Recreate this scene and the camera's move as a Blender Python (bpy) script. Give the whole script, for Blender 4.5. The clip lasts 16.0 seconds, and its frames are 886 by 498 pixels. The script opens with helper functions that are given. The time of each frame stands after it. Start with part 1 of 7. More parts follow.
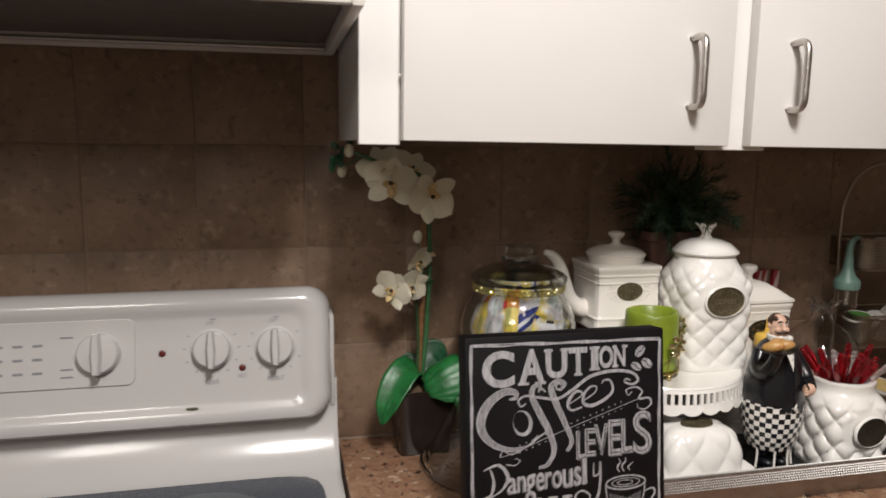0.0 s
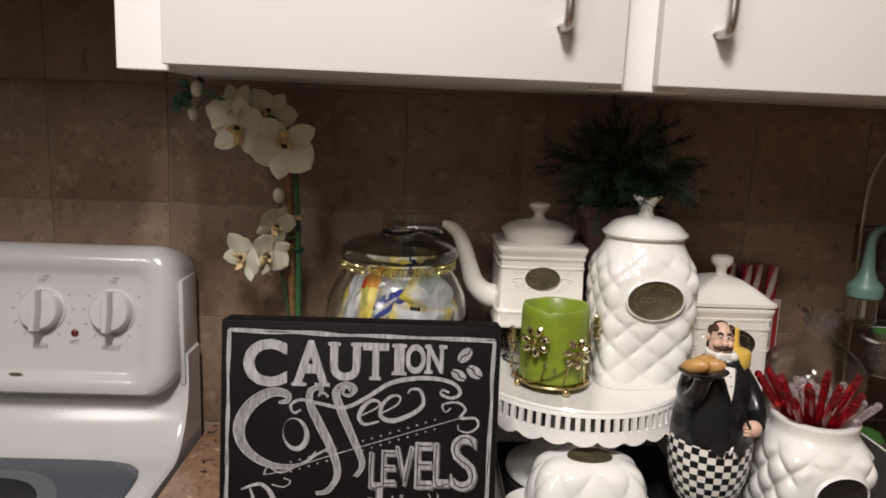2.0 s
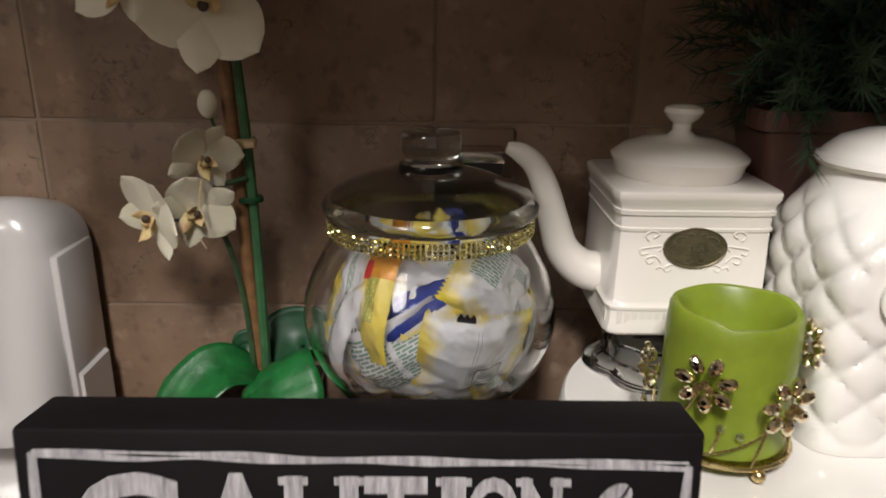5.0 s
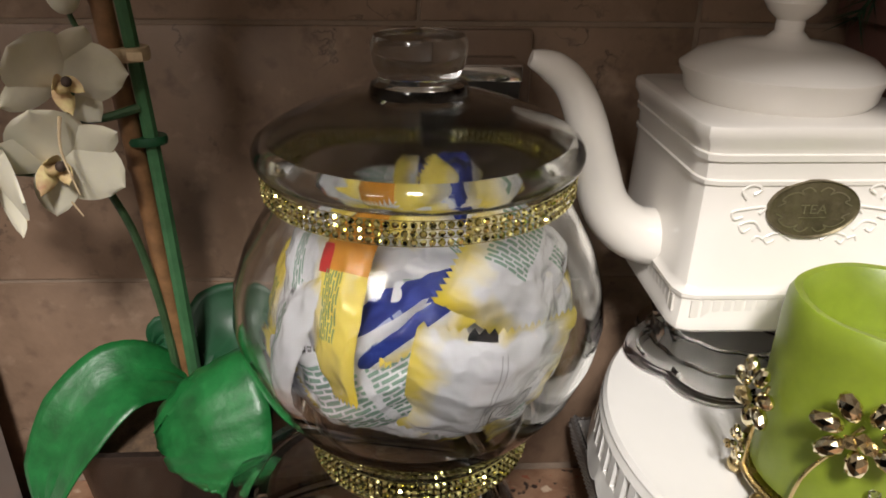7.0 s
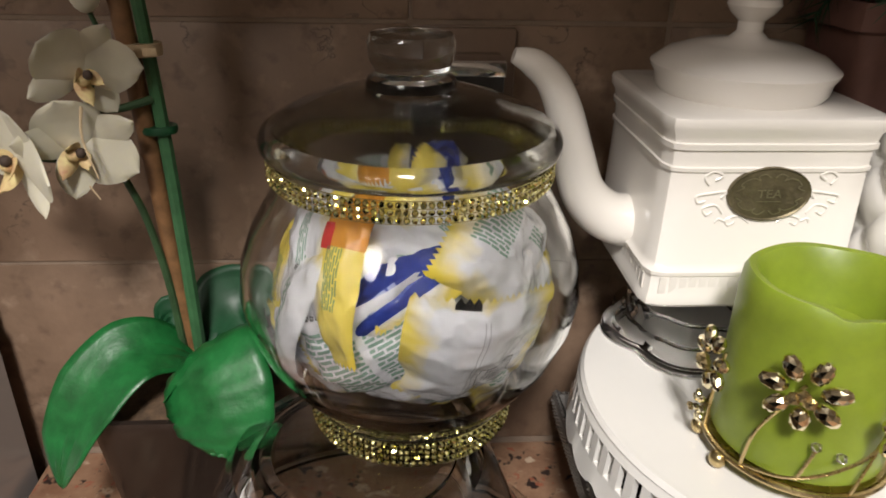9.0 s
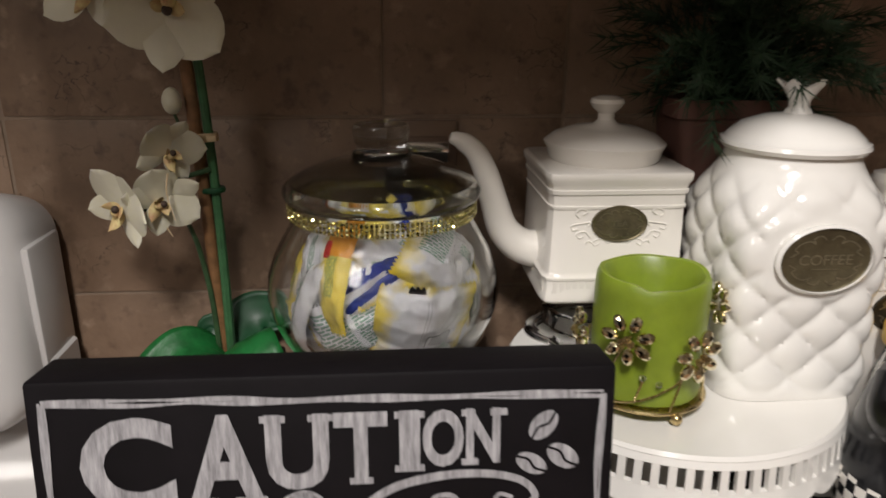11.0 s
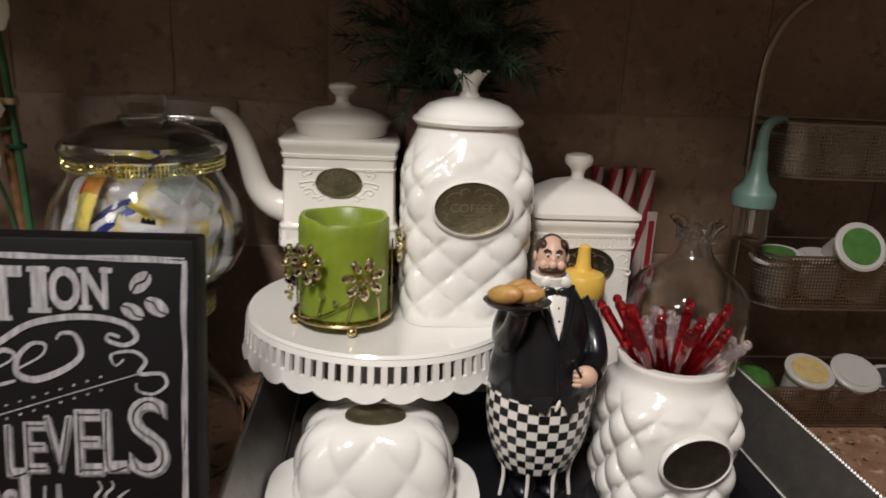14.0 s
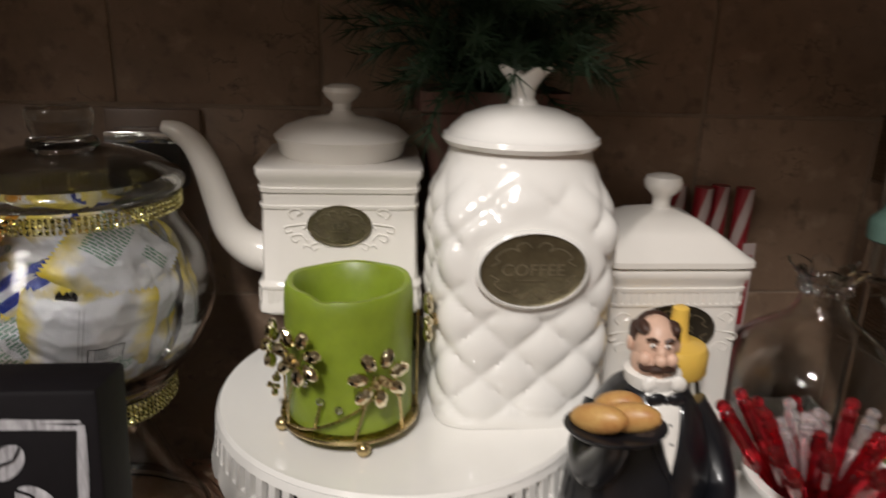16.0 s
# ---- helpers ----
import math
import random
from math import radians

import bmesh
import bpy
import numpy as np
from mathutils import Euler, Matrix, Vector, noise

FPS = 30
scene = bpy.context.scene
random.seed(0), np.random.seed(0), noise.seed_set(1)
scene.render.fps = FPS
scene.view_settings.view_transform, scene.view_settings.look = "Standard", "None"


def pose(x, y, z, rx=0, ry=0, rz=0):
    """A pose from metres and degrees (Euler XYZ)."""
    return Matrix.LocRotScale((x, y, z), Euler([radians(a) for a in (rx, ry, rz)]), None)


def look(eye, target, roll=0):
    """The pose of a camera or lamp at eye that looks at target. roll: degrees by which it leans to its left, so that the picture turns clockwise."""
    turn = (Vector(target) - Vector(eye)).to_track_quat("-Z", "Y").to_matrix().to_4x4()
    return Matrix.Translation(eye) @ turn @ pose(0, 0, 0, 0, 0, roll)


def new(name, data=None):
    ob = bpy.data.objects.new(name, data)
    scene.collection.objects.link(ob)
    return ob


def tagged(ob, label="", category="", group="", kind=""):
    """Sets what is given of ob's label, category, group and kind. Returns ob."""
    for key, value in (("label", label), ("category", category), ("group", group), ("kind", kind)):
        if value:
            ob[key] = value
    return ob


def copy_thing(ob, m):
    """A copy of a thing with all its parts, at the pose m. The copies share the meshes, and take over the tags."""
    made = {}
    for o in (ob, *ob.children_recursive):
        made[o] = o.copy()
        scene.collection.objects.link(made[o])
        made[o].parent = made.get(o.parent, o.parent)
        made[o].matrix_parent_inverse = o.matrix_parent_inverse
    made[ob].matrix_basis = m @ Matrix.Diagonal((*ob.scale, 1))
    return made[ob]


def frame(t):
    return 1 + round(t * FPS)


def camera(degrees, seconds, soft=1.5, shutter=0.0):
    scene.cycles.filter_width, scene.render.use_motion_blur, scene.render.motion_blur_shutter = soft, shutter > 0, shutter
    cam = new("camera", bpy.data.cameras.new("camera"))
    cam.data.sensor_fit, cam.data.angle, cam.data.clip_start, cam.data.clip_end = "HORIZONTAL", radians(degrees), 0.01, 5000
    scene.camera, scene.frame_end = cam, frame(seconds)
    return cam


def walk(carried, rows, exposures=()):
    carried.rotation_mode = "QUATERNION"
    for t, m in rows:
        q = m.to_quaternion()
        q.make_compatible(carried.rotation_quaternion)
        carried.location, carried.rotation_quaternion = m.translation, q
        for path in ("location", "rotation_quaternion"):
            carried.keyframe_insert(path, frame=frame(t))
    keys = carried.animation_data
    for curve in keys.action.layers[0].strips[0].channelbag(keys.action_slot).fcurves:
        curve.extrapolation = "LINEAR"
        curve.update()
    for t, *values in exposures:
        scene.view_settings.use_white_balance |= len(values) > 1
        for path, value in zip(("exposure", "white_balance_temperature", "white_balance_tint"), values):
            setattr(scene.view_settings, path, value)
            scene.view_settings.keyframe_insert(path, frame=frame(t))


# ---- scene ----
cam = camera(63.5, 16.0, soft=1.7, shutter=0.4)
PATH = [
    (0, (0.117, -1.105, 1.382), (0.561, 0.824, 1.095), 0.5),
    (0.5, (0.197, -1.038, 1.38), (0.633, 0.891, 1.082), 1.0),
    (1, (0.283, -0.994, 1.373), (0.609, 0.956, 1.073), 1.2),
    (1.5, (0.416, -0.97, 1.357), (0.588, 0.993, 1.015), 2.5),
    (2, (0.495, -0.96, 1.345), (0.549, 1.008, 0.994), 2.1),
    (2.5, (0.538, -0.949, 1.335), (0.545, 1.02, 0.983), 1.5),
    (3, (0.554, -0.944, 1.327), (0.533, 1.023, 0.965), 1.2),
    (3.5, (0.55, -0.915, 1.317), (0.531, 1.033, 0.866), 0.9),
    (4, (0.516, -0.785, 1.314), (0.469, 1.15, 0.812), 0.7),
    (6.5, (0.457, -0.424, 1.287), (0.584, 1.397, 0.469), 1.0),
    (7, (0.459, -0.405, 1.279), (0.56, 1.404, 0.432), 0.8),
    (7.5, (0.458, -0.394, 1.274), (0.55, 1.402, 0.4), 0.7),
    (8, (0.458, -0.39, 1.271), (0.572, 1.403, 0.392), 1.2),
    (10.5, (0.457, -0.571, 1.313), (0.601, 1.292, 0.6), 0.7),
    (11, (0.469, -0.615, 1.311), (0.62, 1.277, 0.679), 0.4),
    (11.5, (0.502, -0.697, 1.305), (0.606, 1.206, 0.698), 1.6),
    (12, (0.529, -0.793, 1.303), (0.62, 1.113, 0.705), 1.9),
    (12.5, (0.558, -0.859, 1.296), (0.68, 1.054, 0.728), 1.2),
    (13, (0.591, -0.88, 1.292), (0.744, 1.039, 0.748), 1.0),
    (13.5, (0.631, -0.845, 1.282), (0.801, 1.08, 0.764), 2.5),
    (14, (0.677, -0.77, 1.281), (0.858, 1.151, 0.753), 2.7),
    (14.5, (0.698, -0.715, 1.284), (0.903, 1.203, 0.752), 2.7),
    (15, (0.713, -0.671, 1.28), (0.937, 1.247, 0.761), 2.9),
    (15.5, (0.706, -0.632, 1.282), (0.934, 1.27, 0.708), 1.0),
    (16, (0.664, -0.576, 1.291), (0.85, 1.323, 0.692), 1.8),
]
walk(cam, [(t, look(eye, target, roll)) for t, eye, target, roll in PATH], exposures=[(0.0, 0.02), (1.5, 0.05), (4.2, -0.04), (6.3, 0.52), (8.2, 0.5), (10.3, 0.26), (11.5, -0.15), (12.2, 0.0), (13.0, 0.02), (14.0, -0.12), (16.0, -0.16)])

# world and lights: two warm ceiling fixtures in the room behind the camera
world = bpy.data.worlds.new("world")
scene.world = world
world.use_nodes = True
world.node_tree.nodes["Background"].inputs[0].default_value = (0.9, 0.85, 0.8, 1)
world.node_tree.nodes["Background"].inputs[1].default_value = 0.010

# a globe in the adjoining dining corner, and a tube fixture over the kitchen aisle
globe_data = bpy.data.lights.new("globe_light", "POINT")
globe_data.shadow_soft_size, globe_data.energy = 0.26, 30.0
globe_data.color = (1.0, 0.94, 0.885)
globe = new("globe_light", globe_data)
globe.location = (-0.62, -1.98, 2.28)
tube_data = bpy.data.lights.new("tube_light", "AREA")
tube_data.shape, tube_data.size, tube_data.size_y, tube_data.energy = "RECTANGLE", 0.22, 0.42, 37.0
tube_data.color = (1.0, 0.95, 0.915)
tube_lamp = new("tube_light", tube_data)
tube_lamp.matrix_world = pose(0.36, -1.32, 2.39, 8, 0, 0)

TOP = 0.914      # worktop height
PITCH = 0.1555   # wall tile pitch
rng = random.Random(7)


# ---- mesh helpers ----
def part(name, bm, material, parent=None, label="", smooth=True):
    """Links a bmesh as one mesh object under a thing or a part."""
    me = bpy.data.meshes.new(name)
    bmesh.ops.recalc_face_normals(bm, faces=bm.faces)
    bm.to_mesh(me)
    bm.free()
    for m in (material if isinstance(material, (list, tuple)) else [material]):
        me.materials.append(m)
    if smooth:
        me.shade_smooth()
        me.set_sharp_from_angle(angle=radians(38))
    ob = new(name, me)
    if parent:
        ob.parent = parent
    if label:
        tagged(ob, label)
    return ob


def thing(name, m, label, category, group="", kind=""):
    ob = new(name)
    ob.empty_display_size = 0.02
    ob.matrix_basis = m
    return tagged(ob, label, category, group, kind)


def box(bm, lo, hi, bevel=0.0, seg=2, mat=0):
    lo, hi = Vector(lo), Vector(hi)
    made = bmesh.ops.create_cube(bm, size=1.0, matrix=Matrix.Translation((lo + hi) / 2) @ Matrix.Diagonal((*(hi - lo), 1)))
    faces = list({f for v in made["verts"] for f in v.link_faces})
    if bevel:
        edges = list({e for v in made["verts"] for e in v.link_edges})
        res = bmesh.ops.bevel(bm, geom=edges, offset=bevel, segments=seg, profile=0.5, affect="EDGES")
        faces = [f for f in faces if f.is_valid] + res["faces"]
    for f in faces:
        f.material_index = mat
    return bm


def rings(bm, loops, close_bottom=True, close_top=True, mat=0, wrap=False):
    """Skins a stack of closed loops of points."""
    rows = [[bm.verts.new(p) for p in loop] for loop in loops]
    n = len(rows[0])
    faces = []
    pairs = list(zip(rows, rows[1:])) + ([(rows[-1], rows[0])] if wrap else [])
    for a, b in pairs:
        for i in range(n):
            j = (i + 1) % n
            faces.append(bm.faces.new((a[i], a[j], b[j], b[i])))
    if not wrap:
        if close_bottom:
            faces.append(bm.faces.new(list(reversed(rows[0]))))
        if close_top:
            faces.append(bm.faces.new(rows[-1]))
    for f in faces:
        f.material_index = mat
    return faces


def lathe(bm, profile, seg=40, centre=(0, 0, 0), cb=True, ct=True, mat=0, sx=1.0, sy=1.0, wrap=False):
    cx, cy, cz = centre
    loops = [[(cx + r * sx * math.cos(2 * math.pi * i / seg), cy + r * sy * math.sin(2 * math.pi * i / seg), cz + z) for i in range(seg)] for r, z in profile]
    rings(bm, loops, cb, ct, mat, wrap)
    return bm


def smooth_path(points, steps=8, closed=False):
    """Catmull-Rom through the points."""
    pts = [Vector(p) for p in points]
    out = []
    n = len(pts)
    for i in range(n if closed else n - 1):
        p0 = pts[(i - 1) % n] if closed or i > 0 else pts[0]
        p1, p2 = pts[i], pts[(i + 1) % n]
        p3 = pts[(i + 2) % n] if closed or i + 2 < n else pts[-1]
        for k in range(steps):
            t = k / steps
            out.append(0.5 * ((2 * p1) + (p2 - p0) * t + (2 * p0 - 5 * p1 + 4 * p2 - p3) * t * t + (3 * p1 - p0 - 3 * p2 + p3) * t ** 3))
    if not closed:
        out.append(pts[-1])
    return out


def tube(bm, points, radius, seg=8, mat=0, closed=False):
    """A round bar along a path; radius may be a function of 0..1."""
    pts = [Vector(p) for p in points]
    n = len(pts)
    loops = []
    side = None
    for i, p in enumerate(pts):
        d = (pts[(i + 1) % n] - pts[i - 1]) if closed else (pts[min(i + 1, n - 1)] - pts[max(i - 1, 0)])
        d.normalize()
        if side is None:
            side = d.orthogonal().normalized()
        side = (side - d * side.dot(d)).normalized()
        up = d.cross(side)
        r = radius(i / (n - 1)) if callable(radius) else radius
        loops.append([p + r * (side * math.cos(2 * math.pi * k / seg) + up * math.sin(2 * math.pi * k / seg)) for k in range(seg)])
    rings(bm, loops, mat=mat, wrap=closed)
    return bm


def ball(bm, centre, r, seg=10, mat=0, scale=(1, 1, 1), turn=None):
    m = Matrix.Translation(centre) @ (turn or Matrix()) @ Matrix.Diagonal((r * scale[0], r * scale[1], r * scale[2], 1))
    made = bmesh.ops.create_uvsphere(bm, u_segments=seg, v_segments=max(5, seg * 2 // 3), radius=1.0, matrix=m)
    for f in {f for v in made["verts"] for f in v.link_faces}:
        f.material_index = mat
    return bm


def rounded_square(h, power, n, hy=None):
    """Points of a rounded square with half width h, evenly spread by arc length."""
    hy = h if hy is None else hy
    dense = []
    for i in range(720):
        a = 2 * math.pi * i / 720
        c, s = math.cos(a), math.sin(a)
        r = (abs(c) ** power + abs(s) ** power) ** (-1 / power)
        dense.append(Vector((h * r * c, hy * r * s)))
    total = [0.0]
    for a, b in zip(dense, dense[1:] + dense[:1]):
        total.append(total[-1] + (b - a).length)
    out, k = [], 0
    for i in range(n):
        want = total[-1] * i / n
        while total[k + 1] < want:
            k += 1
        f = (want - total[k]) / (total[k + 1] - total[k])
        out.append(dense[k].lerp(dense[(k + 1) % 720], f))
    return out


FONT_CACHE = {}


def glyph_points(text, bold=0.0):
    """The built-in font's outline of a text as (verts, faces) in its own units."""
    key = (text, bold)
    if key not in FONT_CACHE:
        cu = bpy.data.curves.new("lettering", "FONT")
        cu.body, cu.size, cu.offset = text, 1.0, bold
        cu.resolution_u = 4
        ob = bpy.data.objects.new("lettering", cu)
        scene.collection.objects.link(ob)
        bpy.context.view_layer.update()
        me = bpy.data.meshes.new_from_object(ob.evaluated_get(bpy.context.evaluated_depsgraph_get()))
        FONT_CACHE[key] = ([v.co.to_2d() for v in me.vertices], [tuple(p.vertices) for p in me.polygons])
        bpy.data.objects.remove(ob)
        bpy.data.curves.remove(cu)
        bpy.data.meshes.remove(me)
    return FONT_CACHE[key]


def letters(bm, text, x0, z0, x1, z1, y, bold=0.0, slope=0.0, mat=0, lift=None):
    """Fits a text into the box x0..x1, z0..z1 of the plane y, facing -y."""
    pts, faces = glyph_points(text, bold)
    xs, zs = [p.x for p in pts], [p.y for p in pts]
    ax, bx, az, bz = min(xs), max(xs), min(zs), max(zs)
    verts = []
    for p in pts:
        u, v = (p.x - ax) / max(bx - ax, 1e-6), (p.y - az) / max(bz - az, 1e-6)
        x, z = x0 + u * (x1 - x0), z0 + v * (z1 - z0) + slope * u
        verts.append(bm.verts.new((x, y if lift is None else lift(x, z), z)))
    for f in faces:
        try:
            bm.faces.new([verts[i] for i in f]).material_index = mat
        except ValueError:
            pass


def ribbon(bm, points, width, y, steps=7, mat=0, closed=False):
    """A flat chalk stroke in the plane y; width may be a function of 0..1."""
    pts = smooth_path([(p[0], p[1], 0) for p in points], steps, closed)
    n = len(pts)
    rows = []
    for i, p in enumerate(pts):
        d = (pts[(i + 1) % n] - pts[i - 1]) if closed else (pts[min(i + 1, n - 1)] - pts[max(i - 1, 0)])
        d.normalize()
        w = (width(i / (n - 1)) if callable(width) else width) / 2
        side = Vector((-d.y, d.x, 0)) * w
        a, b = p + side, p - side
        rows.append((bm.verts.new((a.x, y, a.y)), bm.verts.new((b.x, y, b.y))))
    for (a, b), (c, d) in list(zip(rows, rows[1:])) + ([(rows[-1], rows[0])] if closed else []):
        bm.faces.new((a, b, d, c)).material_index = mat


def oval(cx, cz, rx, rz, turn=0.0, n=12):
    c, s = math.cos(radians(turn)), math.sin(radians(turn))
    return [(cx + rx * math.cos(a) * c - rz * math.sin(a) * s, cz + rx * math.cos(a) * s + rz * math.sin(a) * c) for a in (2 * math.pi * i / n for i in range(n))]


# ---- materials ----
def material(name, colour, rough=0.5, metal=0.0, vary=0.12, scale=30.0, bump=0.0, bump_scale=200.0, coat=0.0, spec=0.5, second=None, rough_vary=0.1, random_vary=0.0):
    m = bpy.data.materials.new(name)
    m.use_nodes = True
    nt = m.node_tree
    b = nt.nodes["Principled BSDF"]
    b.inputs["Roughness"].default_value = rough
    b.inputs["Metallic"].default_value = metal
    b.inputs["Specular IOR Level"].default_value = spec
    b.inputs["Coat Weight"].default_value = coat
    b.inputs["Coat Roughness"].default_value = 0.08
    tc = nt.nodes.new("ShaderNodeTexCoord")
    big = nt.nodes.new("ShaderNodeTexNoise")
    big.inputs["Scale"].default_value = scale
    big.inputs["Detail"].default_value = 6.0
    big.inputs["Roughness"].default_value = 0.65
    nt.links.new(tc.outputs["Object"], big.inputs["Vector"])
    ramp = nt.nodes.new("ShaderNodeValToRGB")
    ramp.color_ramp.elements[0].position, ramp.color_ramp.elements[1].position = 0.3, 0.72
    other = second or tuple(c * (1 - vary) for c in colour)
    lighter = tuple(min(1.0, c * (1 + (0 if second else vary))) for c in colour)
    ramp.color_ramp.elements[0].color = (*other, 1)
    ramp.color_ramp.elements[1].color = (*lighter, 1)
    nt.links.new(big.outputs["Fac"], ramp.inputs["Fac"])
    colour_out = ramp.outputs["Color"]
    if random_vary:
        info = nt.nodes.new("ShaderNodeObjectInfo")
        hsv = nt.nodes.new("ShaderNodeHueSaturation")
        mr = nt.nodes.new("ShaderNodeMapRange")
        mr.inputs["To Min"].default_value, mr.inputs["To Max"].default_value = 1 - random_vary, 1 + random_vary
        nt.links.new(info.outputs["Random"], mr.inputs["Value"])
        nt.links.new(mr.outputs["Result"], hsv.inputs["Value"])
        nt.links.new(colour_out, hsv.inputs["Color"])
        colour_out = hsv.outputs["Color"]
    nt.links.new(colour_out, b.inputs["Base Color"])
    if rough_vary:
        mr2 = nt.nodes.new("ShaderNodeMapRange")
        mr2.inputs["To Min"].default_value, mr2.inputs["To Max"].default_value = max(0.02, rough - rough_vary * 0.5), min(1, rough + rough_vary)
        nt.links.new(big.outputs["Fac"], mr2.inputs["Value"])
        nt.links.new(mr2.outputs["Result"], b.inputs["Roughness"])
    if bump:
        fine = nt.nodes.new("ShaderNodeTexNoise")
        fine.inputs["Scale"].default_value = bump_scale
        fine.inputs["Detail"].default_value = 4.0
        nt.links.new(tc.outputs["Object"], fine.inputs["Vector"])
        bp = nt.nodes.new("ShaderNodeBump")
        bp.inputs["Strength"].default_value = bump
        bp.inputs["Distance"].default_value = 0.002
        nt.links.new(fine.outputs["Fac"], bp.inputs["Height"])
        nt.links.new(bp.outputs["Normal"], b.inputs["Normal"])
    return m


def glass(name, colour=(1, 1, 1), rough=0.0, ior=1.45):
    m = bpy.data.materials.new(name)
    m.use_nodes = True
    b = m.node_tree.nodes["Principled BSDF"]
    b.inputs["Base Color"].default_value = (*colour, 1)
    b.inputs["Roughness"].default_value = rough
    b.inputs["Transmission Weight"].default_value = 1.0
    b.inputs["IOR"].default_value = ior
    return m


def stone_tile_material():
    m = material("stone_tile", (0.285, 0.190, 0.128), 0.45, vary=0.0, scale=11.0, bump=0.3, bump_scale=110.0, second=(0.165, 0.105, 0.068), random_vary=0.12, rough_vary=0.2)
    nt = m.node_tree
    b = nt.nodes["Principled BSDF"]
    src = b.inputs["Base Color"].links[0].from_socket
    tc = nt.nodes.new("ShaderNodeTexCoord")
    warp = nt.nodes.new("ShaderNodeTexNoise")
    warp.inputs["Scale"].default_value, warp.inputs["Detail"].default_value = 38.0, 12.0
    nt.links.new(tc.outputs["Object"], warp.inputs["Vector"])
    vein = nt.nodes.new("ShaderNodeValToRGB")
    for pos, val in ((0.0, 0), (0.489, 0), (0.5, 0.8), (0.511, 0)):
        e = vein.color_ramp.elements[0] if pos == 0.0 else vein.color_ramp.elements.new(pos)
        e.position, e.color = pos, (val, val, val, 1)
    vein.color_ramp.elements[-1].color = (0, 0, 0, 1)
    nt.links.new(warp.outputs["Fac"], vein.inputs["Fac"])
    patch = nt.nodes.new("ShaderNodeTexNoise")
    patch.inputs["Scale"].default_value = 22.0
    nt.links.new(tc.outputs["Object"], patch.inputs["Vector"])
    gate = nt.nodes.new("ShaderNodeMapRange")
    gate.inputs["From Min"].default_value, gate.inputs["From Max"].default_value = 0.55, 0.66
    nt.links.new(patch.outputs["Fac"], gate.inputs["Value"])
    mul = nt.nodes.new("ShaderNodeMath")
    mul.operation = "MULTIPLY"
    nt.links.new(vein.outputs["Color"], mul.inputs[0])
    nt.links.new(gate.outputs["Result"], mul.inputs[1])
    mix = nt.nodes.new("ShaderNodeMix")
    mix.data_type = "RGBA"
    nt.links.new(mul.outputs[0], mix.inputs["Factor"])
    nt.links.new(src, mix.inputs["A"])
    mix.inputs["B"].default_value = (0.035, 0.022, 0.016, 1)
    # fine pits and pale grains of the stone
    last = mix.outputs["Result"]
    for scale, lo, hi, tint in ((75.0, 0.56, 0.72, (0.10, 0.060, 0.040)), (48.0, 0.58, 0.75, (0.40, 0.29, 0.205))):
        grain = nt.nodes.new("ShaderNodeTexNoise")
        grain.inputs["Scale"].default_value, grain.inputs["Detail"].default_value = scale, 8.0
        mr = nt.nodes.new("ShaderNodeMapRange")
        mr.inputs["From Min"].default_value, mr.inputs["From Max"].default_value = lo, hi
        mr.inputs["To Max"].default_value = 0.6
        nt.links.new(grain.outputs["Fac"], mr.inputs["Value"])
        over = nt.nodes.new("ShaderNodeMix")
        over.data_type = "RGBA"
        nt.links.new(mr.outputs["Result"], over.inputs["Factor"])
        nt.links.new(last, over.inputs["A"])
        over.inputs["B"].default_value = (*tint, 1)
        last = over.outputs["Result"]
    nt.links.new(last, b.inputs["Base Color"])
    # every tile takes its own stretch of stone
    info = nt.nodes.new("ShaderNodeObjectInfo")
    shift = nt.nodes.new("ShaderNodeVectorMath")
    shift.operation = "MULTIPLY_ADD"
    shift.inputs[1].default_value = (37.0, 53.0, 71.0)
    nt.links.new(info.outputs["Random"], shift.inputs[0])
    nt.links.new(tc.outputs["Object"], shift.inputs[2])
    for n in nt.nodes:
        if n.type == "TEX_NOISE":
            nt.links.new(shift.outputs[0], n.inputs["Vector"])
    return m


